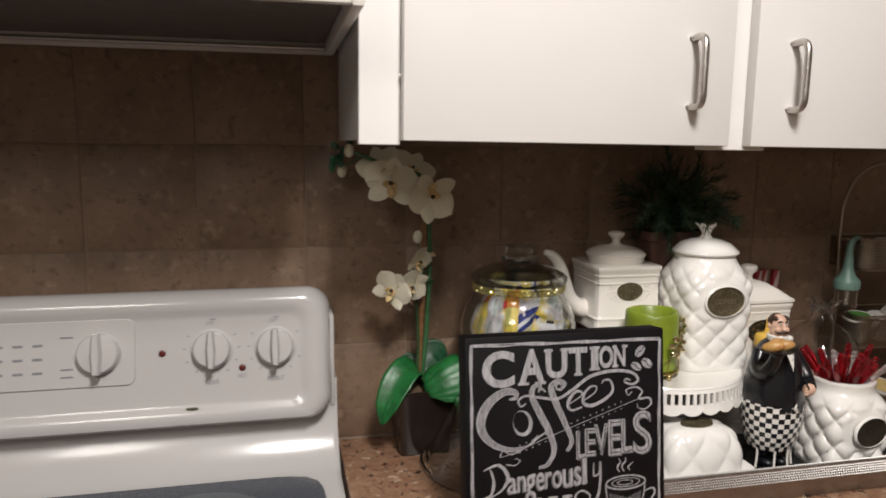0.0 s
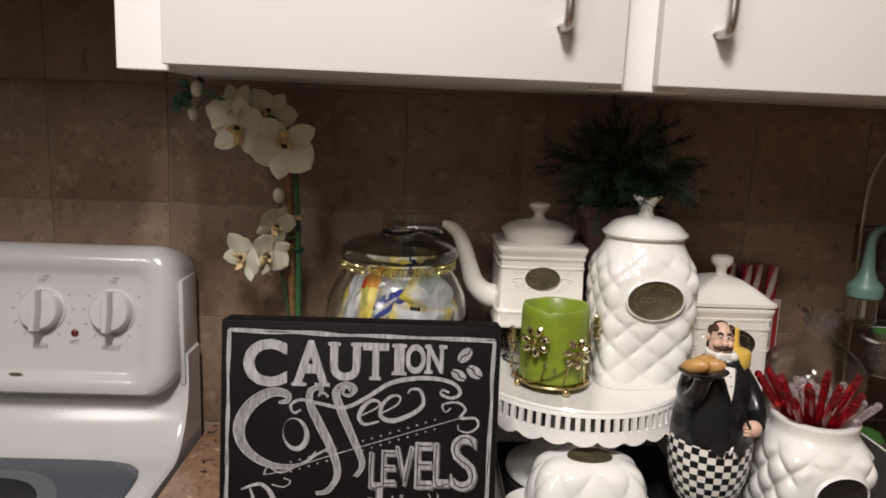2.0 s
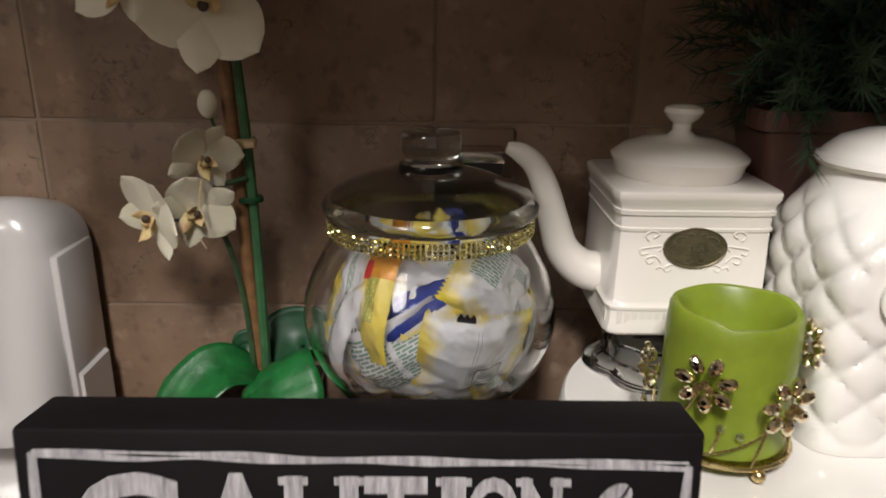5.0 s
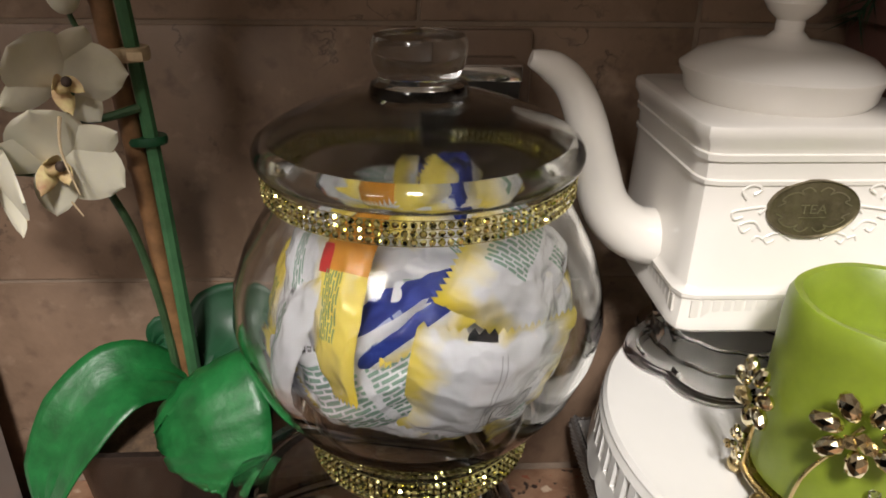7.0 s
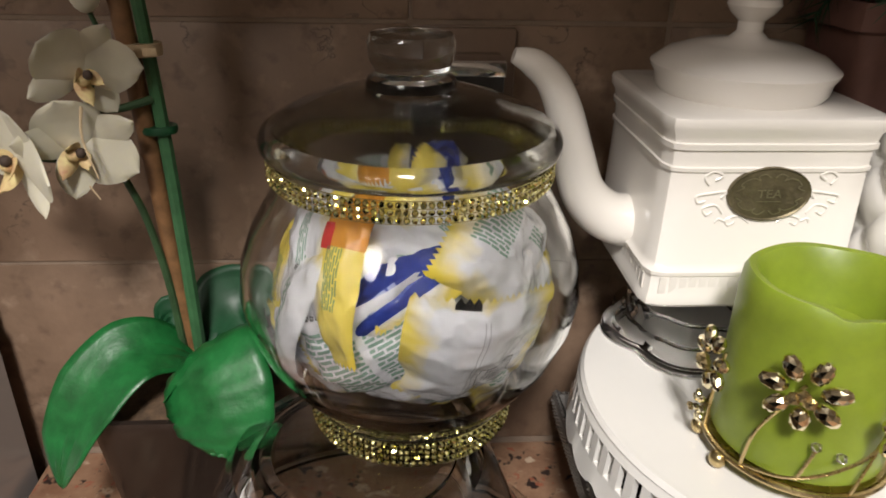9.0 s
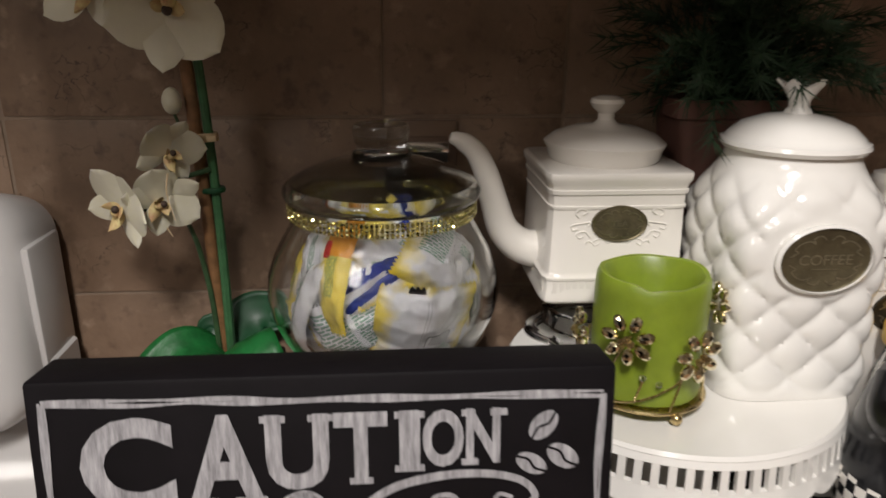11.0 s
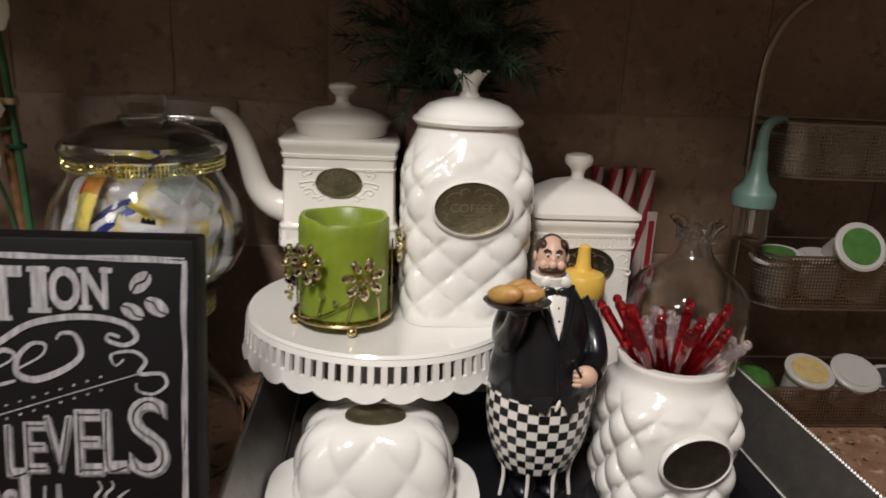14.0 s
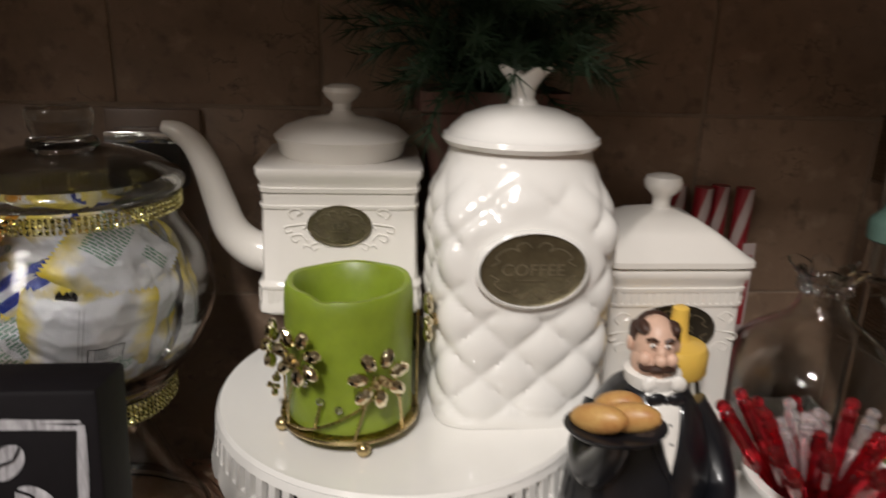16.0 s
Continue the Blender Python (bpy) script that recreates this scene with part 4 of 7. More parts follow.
def stirrers():
    r2 = random.Random(11)
    first = {}
    for kind, matl, label in (("red", M_RED_STICK, "translucent red acrylic stir stick with ball end"), ("clear", M_CLEAR_STICK, "clear acrylic stir stick with ball end")):
        b = bmesh.new()
        tube(b, [(0, 0, 0), (0, 0, 0.05), (0, 0, 0.142)], 0.0042, 8)
        lathe(b, [(0.003, 0.1405), (0.0045, 0.142), (0.0045, 0.146), (0.003, 0.148)], 10)
        ball(b, (0, 0, 0.1505), 0.0040, 10)
        first[kind] = b
    proto = {}
    spots = []
    for i in range(26):
        a = 2 * math.pi * i * 0.381966 + 0.4
        rr = 0.036 * math.sqrt((i + 0.5) / 26)
        spots.append((rr * math.cos(a), rr * math.sin(a)))
    for i, (x, y) in enumerate(spots):
        kind = "clear" if i % 5 in (1, 3) else "red"
        low = Vector((0.9185 - x * 0.75 + r2.uniform(-0.006, 0.006), -0.2475 - y * 0.75 + r2.uniform(-0.006, 0.006), FLOOR + 0.052))
        high = Vector((0.9185 + x * 1.02, -0.2475 + y * 1.0, FLOOR + 0.131))
        d = (high - low).normalized()
        turn = Vector((0, 0, 1)).rotation_difference(d).to_matrix().to_4x4()
        top = FLOOR + 0.174 + r2.uniform(-0.016, 0.010) - 0.15 * math.hypot(x, y)
        m = Matrix.Translation(high + d * ((top - high.z) / d.z - 0.156)) @ turn
        if kind not in proto:
            ob = part("stir_stick", first[kind], M_RED_STICK if kind == "red" else M_CLEAR_STICK)
            ob.matrix_basis = m
            proto[kind] = tagged(ob, "translucent red acrylic stir stick with ball end" if kind == "red" else "clear acrylic stir stick with ball end", "stir stick", "stir sticks in the jar")
        else:
            copy_thing(proto[kind], m)


stirrers()


# ---- chef figurine: one plain mesh ----
def chef():
    b = bmesh.new()
    K, W, SK, HA, BR = 0, 1, 2, 3, 4
    seg = 32
    # checked trousers, square by square
    prof = [(0.0355, 0.030), (0.0392, 0.0375), (0.0424, 0.045), (0.0448, 0.0525), (0.0465, 0.060), (0.0478, 0.0675), (0.0486, 0.075), (0.0490, 0.0825), (0.0490, 0.090), (0.0487, 0.0975), (0.0480, 0.105)]
    loops = [[(r * math.cos(2 * math.pi * i / seg), r * 0.9 * math.sin(2 * math.pi * i / seg), z) for i in range(seg)] for r, z in prof]
    faces = rings(b, loops, True, True)
    for k, f in enumerate(faces[:-2]):
        f.material_index = W if (k % seg + k // seg) % 2 else K
    faces[-2].material_index = K
    # jacket
    def bodyloop(rx, ry, z, dy=0.0):
        return [(rx * math.cos(2 * math.pi * i / seg), dy + ry * math.sin(2 * math.pi * i / seg), z) for i in range(seg)]
    rings(b, [bodyloop(*p) for p in ((0.0478, 0.0440, 0.099), (0.0486, 0.0450, 0.102), (0.0470, 0.0435, 0.116), (0.0435, 0.0405, 0.138), (0.0385, 0.036, 0.158), (0.0325, 0.030, 0.172), (0.0245, 0.023, 0.183), (0.0155, 0.015, 0.189))], mat=K)
    # shirt front, collar and bow
    def front(x, z, off):
        rx = float(np.interp(z, (0.101, 0.118, 0.138, 0.158, 0.172, 0.183, 0.189), (0.0485, 0.0466, 0.0435, 0.0385, 0.0325, 0.0245, 0.0175)))
        ry = float(np.interp(z, (0.101, 0.118, 0.138, 0.158, 0.172, 0.183, 0.189), (0.0450, 0.0433, 0.0405, 0.036, 0.030, 0.023, 0.0165)))
        return (x, -(ry + off) * math.sqrt(max(0.05, 1 - (x / rx) ** 2)), z)

    def cloth(edge, off, mat):
        """A strip of cloth lying on the chest between two edges."""
        rows = []
        for k in range(11):
            z = edge[0] + (edge[1] - edge[0]) * k / 10
            lo, hi = edge[2](k / 10), edge[3](k / 10)
            rows.append([b.verts.new(front(lo + (hi - lo) * j / 6, z, off * (1 if 0 < j < 6 else 0.2))) for j in range(7)])
        for k in range(10):
            for j in range(6):
                b.faces.new((rows[k][j], rows[k][j + 1], rows[k + 1][j + 1], rows[k + 1][j])).material_index = mat

    cloth((0.151, 0.1885, lambda t: 0.003 - 0.0125 * t, lambda t: 0.003 + 0.0110 * t), 0.0009, W)
    cloth((0.148, 0.187, lambda t: 0.0005 - 0.0185 * t ** 0.8, lambda t: 0.003 - 0.0105 * t), 0.0024, K)
    cloth((0.148, 0.187, lambda t: 0.003 + 0.0090 * t, lambda t: 0.0055 + 0.0170 * t ** 0.8), 0.0024, K)
    tube(b, [front(0.003 + 0.0006 * math.sin(k), 0.108 + 0.004 * k, 0.0004) for k in range(11)], 0.0008, 6, K)
    for z in (0.166, 0.175):
        ball(b, front(0.003, z, 0.0012), 0.0009, 6, K)
    for z in (0.118, 0.132):
        ball(b, front(0.006, z, 0.0008), 0.0013, 6, K)
    lathe(b, [(0.0150, 0.184), (0.0165, 0.190), (0.0172, 0.195), (0.0150, 0.196)], 24, (0, -0.002, 0), mat=W)
    for s in (-1, 1):
        ball(b, (0.002 + s * 0.0085, -0.0165, 0.1925), 0.0055, 10, W, (1.0, 0.45, 0.85), Matrix.Rotation(radians(28 * s), 4, "Y"))
        ball(b, (0.002 + s * 0.0062, -0.0215, 0.1860), 0.0058, 10, K, (1.05, 0.45, 0.68))
    ball(b, (0.002, -0.0225, 0.1860), 0.0025, 8, K)
    # shirt tail at the hem
    for s, k in ((-1, 0.0), (1, 0.004)):
        # tapered fronts of the jacket over the waistband
        tip = [front(0.004 + s * 0.002, 0.108, 0.0012), front(0.004 + s * 0.024, 0.106, 0.0012), front(0.004 + s * 0.020, 0.098, 0.0022), front(0.004 + s * 0.009 + k, 0.0925 - k, 0.0042)]
        b.faces.new([b.verts.new(p) for p in (tip if s > 0 else reversed(tip))]).material_index = K
    ball(b, front(0.005, 0.1005, 0.0022), 0.0042, 10, W, (0.45, 0.3, 1.3), Matrix.Rotation(radians(18), 4, "Y"))
    # head
    turn = Matrix.Rotation(radians(-9), 4, "Z")

    def hp(x, y, z):
        return turn @ Vector((x, y, z))

    ball(b, hp(0.0, -0.001, 0.2085), 0.0150, 22, SK, (0.86, 0.98, 1.16))
    ball(b, hp(0.0, -0.003, 0.2010), 0.0140, 18, SK, (0.98, 0.98, 0.86))
    ball(b, hp(0.0, -0.0170, 0.2098), 0.0036, 12, SK, (0.85, 1.0, 1.35))
    ball(b, hp(0.0, -0.0188, 0.2070), 0.0042, 12, SK, (1.0, 0.95, 0.85))
    ball(b, hp(0.0, -0.0135, 0.1975), 0.0050, 12, SK, (1.1, 0.8, 0.7))
    for s in (-1, 1):
        ball(b, hp(s * 0.0072, -0.0125, 0.2050), 0.0046, 12, SK, (1.0, 0.8, 0.9))
        ball(b, hp(s * 0.0090, -0.0045, 0.2205), 0.0050, 14, HA, (0.75, 1.5, 0.75), Matrix.Rotation(radians(-30 * s), 4, "Y"))
        ball(b, hp(s * 0.0122, 0.002, 0.2150), 0.0048, 12, HA, (0.5, 1.3, 1.4))
        ball(b, hp(s * 0.0140, 0.001, 0.2085), 0.0036, 10, SK, (0.55, 0.9, 1.25))
        tube(b, smooth_path([hp(0.0, -0.0188, 0.2026), hp(s * 0.0045, -0.0182, 0.2020), hp(s * 0.0088, -0.0155, 0.2008), hp(s * 0.0112, -0.0138, 0.2034)], 5), lambda t: 0.0027 - 0.0019 * t, 8, HA)
        tube(b, [hp(s * 0.0020, -0.0163, 0.2166), hp(s * 0.0048, -0.0158, 0.2180), hp(s * 0.0076, -0.0132, 0.2162)], 0.0010, 6, HA)
        ball(b, hp(s * 0.0042, -0.0146, 0.2135), 0.0018, 8, W, (1.1, 0.6, 0.75))
        ball(b, hp(s * 0.0042, -0.0160, 0.2135), 0.0009, 6, HA)
    ball(b, hp(0.0, 0.0060, 0.2130), 0.0138, 16, HA, (0.92, 0.85, 0.95))
    # arms: one bent up with a platter, one across the front
    tube(b, smooth_path([(-0.027, 0.002, 0.170), (-0.038, -0.008, 0.152), (-0.040, -0.026, 0.148), (-0.036, -0.038, 0.162), (-0.034, -0.044, 0.178)], 6), lambda t: 0.0125 - 0.0035 * t, 14, K)
    tube(b, smooth_path([(0.027, 0.002, 0.170), (0.040, -0.008, 0.150), (0.042, -0.024, 0.132), (0.034, -0.040, 0.126)], 6), lambda t: 0.0125 - 0.0030 * t, 14, K)
    ball(b, (0.0265, -0.0470, 0.1255), 0.0095, 14, SK, (1.15, 0.8, 0.95))
    for k in range(4):
        ball(b, (0.019, -0.0510, 0.1205 + 0.0038 * k), 0.0036, 8, SK, (1.3, 0.8, 0.6))
    tube(b, [(0.021, -0.053, 0.128), (0.012, -0.0545, 0.142)], 0.0014, 8, K)
    ball(b, (-0.034, -0.047, 0.179), 0.008, 12, K, (1.2, 1.0, 0.6))
    lathe(b, [(0.012, -0.001), (0.024, 0.002), (0.027, 0.005), (0.0255, 0.0055), (0.012, 0.003)], 28, (-0.038, -0.050, 0.183), mat=K, sx=1.05, sy=0.8)
    for dx, dy, dz, yaw, ln in ((-0.010, -0.002, 0.0005, -38, 0.0165), (0.006, -0.003, 0.0015, -30, 0.0175), (0.004, 0.008, 0.002, -20, 0.0140)):
        ball(b, (-0.039 + dx, -0.051 + dy, 0.1925 + dz), 0.0082, 14, BR, (ln / 0.0082, 0.95, 0.92), Matrix.Rotation(radians(yaw), 4, "Z") @ Matrix.Rotation(radians(-12), 4, "Y"))
    # legs of the base frame and shoes
    for x, y in ((-0.031, -0.012), (-0.011, -0.028), (0.013, -0.028), (0.032, -0.012)):
        tube(b, smooth_path([(x * 1.1, y * 1.1, 0.042), (x * 0.98, y, 0.022), (x * 1.06, y * 1.06, 0.0012)], 5), 0.0018, 8, W)
    for x in (-0.012, 0.013):
        tube(b, [(x, 0.004, 0.036), (x, 0.004, 0.010)], 0.010, 14, K)
        ball(b, (x, -0.006, 0.0075), 0.0125, 14, K, (0.85, 1.5, 0.58))
    ob = part("chef_figurine", b, [M_BLACK_GLOSS, M_CHECK_W, M_SKIN, M_HAIR, M_BREAD])
    ob.matrix_basis = pose(0.8140, -0.2335, FLOOR) @ Matrix.Diagonal((0.90, 0.92, 1.0, 1))
    tagged(ob, "painted ceramic waiter figurine with black-and-white checked trousers", "figurine")


chef()


def sauce_bottle():
    root = thing("squeeze_bottle", pose(0.866, -0.150, FLOOR), "clear bottle with a yellow nozzle cap", "bottle")
    b = bmesh.new()
    lathe(b, [(0.020, 0.0), (0.024, 0.004), (0.024, 0.11), (0.022, 0.13), (0.0175, 0.145), (0.0165, 0.150), (0.0150, 0.150), (0.016, 0.143), (0.0225, 0.11), (0.0225, 0.006), (0.01, 0.003)], 36, ct=True)
    part("bottle_body", b, M_GLASS, root, "clear glass body")
    b = bmesh.new()
    lathe(b, [(0.0205, 0.1505), (0.0216, 0.153), (0.0216, 0.166), (0.0195, 0.170), (0.009, 0.1735), (0.0068, 0.178), (0.0058, 0.190), (0.0055, 0.1955), (0.0035, 0.197)], 32)
    part("cap", b, M_MUSTARD, root, "yellow plastic nozzle cap")


sauce_bottle()


def decanter():
    root = thing("glass_bottle", pose(0.980, -0.128, FLOOR), "clear bell-shaped glass bottle with a ruffled lip", "bottle")
    b = bmesh.new()
    outer = [(0.038, 0.0), (0.046, 0.004), (0.052, 0.05), (0.057, 0.105), (0.0595, 0.125), (0.0590, 0.137), (0.0560, 0.148), (0.0495, 0.158), (0.040, 0.1665), (0.029, 0.174), (0.0205, 0.182), (0.0160, 0.191), (0.0145, 0.201)]
    inner = [(r - 0.0022, z + (0.004 if i == 0 else 0)) for i, (r, z) in enumerate(outer)]
    n = 72
    loops = [[(r * math.cos(2 * math.pi * i / n), r * math.sin(2 * math.pi * i / n), z) for i in range(n)] for r, z in outer]
    for r, z, k in ((0.0175, 0.208, 0.12), (0.0215, 0.216, 0.30), (0.0200, 0.2165, 0.30), (0.0155, 0.2085, 0.12)):
        loops.append([(r * (1 + k * math.sin(6 * a)) * math.cos(a), r * (1 + k * math.sin(6 * a)) * math.sin(a), z + 0.012 * k * math.sin(6 * a + 1)) for a in (2 * math.pi * i / n for i in range(n))])
    loops += [[(r * math.cos(2 * math.pi * i / n), r * math.sin(2 * math.pi * i / n), z) for i in range(n)] for r, z in reversed(inner)]
    rings(b, loops)
    part("bottle_body", b, M_GLASS, root)
    b = bmesh.new()
    for row in range(2):
        for i in range(16):
            a = 2 * math.pi * (i + row * 0.5) / 16
            ball(b, (0.0165 * math.cos(a), 0.0165 * math.sin(a), 0.2005 + row * 0.005), 0.0028, 6)
    tagged(part("neck_beads", b, M_GLASS, root, "ring of clear beads", smooth=False), kind="stuff")


decanter()


def candy_canes():
    root = thing("candy_cane_packet", pose(0.960, -0.022, TOP), "bundle of red and white striped candy canes", "candy")
    for i, (x, y, lean) in enumerate(((-0.044, 0.004, -4), (-0.028, -0.005, -2), (-0.012, 0.003, 0), (0.003, -0.005, 2))):
        b = bmesh.new()
        path = [Vector((x, y, 0.002 + 0.255 * q / 40)) for q in range(41)]
        path = [Vector((p.x + math.tan(radians(lean)) * p.z * 0.25, p.y, p.z)) for p in path]
        seg = 12
        loops = []
        for k, p in enumerate(path):
            loops.append([(p.x + 0.0074 * math.cos(2 * math.pi * j / seg + k * 0.21), p.y + 0.0074 * math.sin(2 * math.pi * j / seg + k * 0.21), p.z) for j in range(seg)])
        faces = rings(b, loops)
        for q, f in enumerate(faces):
            f.material_index = 0 if (q % seg) in (0, 1, 2, 3, 4, 7, 8) else 1
        part("candy_cane", b, [M_CANDY_RED, M_CANDY_WHITE], root, "red and white striped candy cane")
    b = bmesh.new()
    box(b, (0.006, -0.0138, 0.130), (0.017, -0.0130, 0.212), 0.0004)
    label = part("label_strip", b, M_CANDY_WHITE, root, "pale label with red bars")
    b = bmesh.new()
    box(b, (0.0085, -0.0144, 0.140), (0.0145, -0.0139, 0.202))
    part("print_bar", b, M_CANDY_RED, label, smooth=False)


candy_canes()


# ---- chalk sign ----
def sign():
    lean = math.degrees(math.atan(0.115))
    root = thing("chalk_sign", pose(0.318, -0.3722, TOP, -lean, 0, 0), "black wooden box sign with white chalk coffee lettering", "sign")
    b = bmesh.new()
    box(b, (0.0, 0.0, 0.0), (0.249, 0.030, 0.2535), 0.0022)
    part("board", b, M_BLACKBOARD, root)
    mm = 0.001
    y = -0.0006
    P = lambda pts: [(u * mm, v * mm) for u, v in pts]   # noqa: E731

    def chalk(name, fill, matl=M_CHALK):
        bb = bmesh.new()
        fill(bb)
        return part(name, bb, matl, root, "", smooth=False)

    def swell(lo, hi, at=0.45):
        return lambda t: (lo + (hi - lo) * max(0.0, 1 - abs(t - at) / 0.42) ** 0.8) * mm

    wob = random.Random(3)

    def border(bb):
        for a, c in (((7, 244), (243, 241)), ((7, 244), (7, 9)), ((243, 241), (240, 9)), ((7, 9), (240, 9))):
            for off in (-0.9, 0.7):
                pts = []
                for k in range(13):
                    t = k / 12
                    pts.append((a[0] + (c[0] - a[0]) * t + wob.uniform(-0.5, 0.5) + off * (a[0] == c[0] or abs(a[0] - c[0]) < 9), a[1] + (c[1] - a[1]) * t + wob.uniform(-0.5, 0.5) + off * (abs(a[0] - c[0]) > 9)))
                ribbon(bb, P(pts), lambda t: (1.7 + 0.7 * math.sin(t * 23 + off)) * mm, y - 0.0001 * (off > 0), 4)

    chalk("border_line", border)
    for ch, x0, z0, x1, z1 in (("C", 20, 194, 59, 237), ("A", 64, 196, 96, 237), ("U", 97, 201, 124, 236), ("T", 126, 203, 149, 236), ("I", 154, 208, 163, 236), ("O", 164, 209, 182, 236), ("N", 183, 210, 198, 236)):
        def one(bb):
            letters(bb, ch, x0 * mm, z0 * mm, x1 * mm, z1 * mm, y, 0.035 if ch != "I" else 0.0)
            w = x1 - x0
            slabs = {"A": ((x0 - 1, z0 + 1, w * 0.42), (x1 + 1 - w * 0.42, z0 + 1, w * 0.42)), "U": ((x0 - 2, z1 - 2, w * 0.4), (x1 + 2 - w * 0.4, z1 - 2, w * 0.4)), "T": ((x0 + w * 0.28, z0 + 1, w * 0.44),),
                     "I": ((x0 - 2, z0 + 1, w + 4), (x0 - 2, z1 - 2, w + 4)), "N": ((x0 - 2, z0 + 1, w * 0.5), (x0 - 2, z1 - 2, w * 0.4), (x1 - w * 0.3, z1 - 2, w * 0.5))}
            for sx, sz, sw in slabs.get(ch, ()):
                ribbon(bb, P([(sx, sz), (sx + sw, sz)]), 3.2 * mm, y - 0.0001, 2)
        chalk("letter", one)
    for ch, x0, z0, x1, z1 in (("L", 134, 103, 146, 137), ("E", 145, 106, 158, 139), ("V", 157, 106, 174, 143), ("E", 175, 104, 191, 147), ("L", 192, 106, 206, 147), ("S", 207, 103, 231, 155)):
        chalk("letter", lambda bb: (letters(bb, ch, x0 * mm, z0 * mm, x1 * mm, z1 * mm, y, 0.012 if ch == "S" else 0.02)))
        chalk("letter_shade", lambda bb: (letters(bb, ch, (x0 + 1.6) * mm, (z0 - 1.5) * mm, (x1 + 1.6) * mm, (z1 - 1.5) * mm, y + 0.0003, 0.012)), M_CHALK_DIM)
    # dark lines that split the strokes of the middle word
    split = {"L": [[(0.17, 0.97), (0.17, 0.08), (0.97, 0.08)]], "E": [[(0.17, 0.97), (0.17, 0.03)], [(0.2, 0.92), (0.95, 0.92)], [(0.2, 0.52), (0.88, 0.52)], [(0.2, 0.08), (0.97, 0.08)]],
             "V": [[(0.12, 0.97), (0.48, 0.06)], [(0.88, 0.97), (0.56, 0.12)]], "S": [[(0.88, 0.76), (0.72, 0.91), (0.45, 0.94), (0.18, 0.82), (0.16, 0.66), (0.40, 0.54), (0.68, 0.45), (0.85, 0.32), (0.80, 0.14), (0.52, 0.06), (0.24, 0.10), (0.10, 0.26)]]}
    for ch, x0, z0, x1, z1 in (("L", 134, 103, 146, 137), ("E", 145, 106, 158, 139), ("V", 157, 106, 174, 143), ("E", 175, 104, 191, 147), ("L", 192, 106, 206, 147), ("S", 207, 103, 231, 155)):
        chalk("letter_split", lambda bb: [ribbon(bb, P([(x0 + (x1 - x0) * u, z0 + (z1 - z0) * v) for u, v in line]), 1.0 * mm, y - 0.0004, 4) for line in split[ch]], M_BLACKBOARD)
    for ch, x0, z0, x1, z1 in (("L", 23, 22, 49, 59), ("O", 52, 24, 79, 60), ("W", 81, 25, 126, 62)):
        chalk("letter", lambda bb: (letters(bb, ch, x0 * mm, z0 * mm, x1 * mm, z1 * mm, y, 0.04), [ribbon(bb, P([(u, v), (u + 12, v)]), 3.4 * mm, y - 0.0001, 2) for u, v in {"L": ((20, 57), (20, 23.5)), "W": ((78, 60.5), (98, 60.5), (116, 60.5))}.get(ch, ())]))
    for ch, x0, z0, x1, z1 in (("a", 49, 70, 60, 89), ("n", 61, 71, 71, 90), ("g", 71, 57, 83, 91), ("e", 84, 71, 94, 92), ("r", 95, 72, 103, 92), ("o", 104, 72, 116, 92), ("u", 117, 71, 129, 93), ("s", 131, 72, 140, 95), ("l", 142, 73, 147, 103)):
        chalk("letter", lambda bb: letters(bb, ch, x0 * mm, z0 * mm, x1 * mm, z1 * mm, y, 0.006))
        chalk("letter_shade", lambda bb: letters(bb, ch, (x0 - 1.5) * mm, (z0 - 1.2) * mm, (x1 - 1.5) * mm, (z1 - 1.2) * mm, y + 0.0003, 0.02), M_CHALK_DIM)
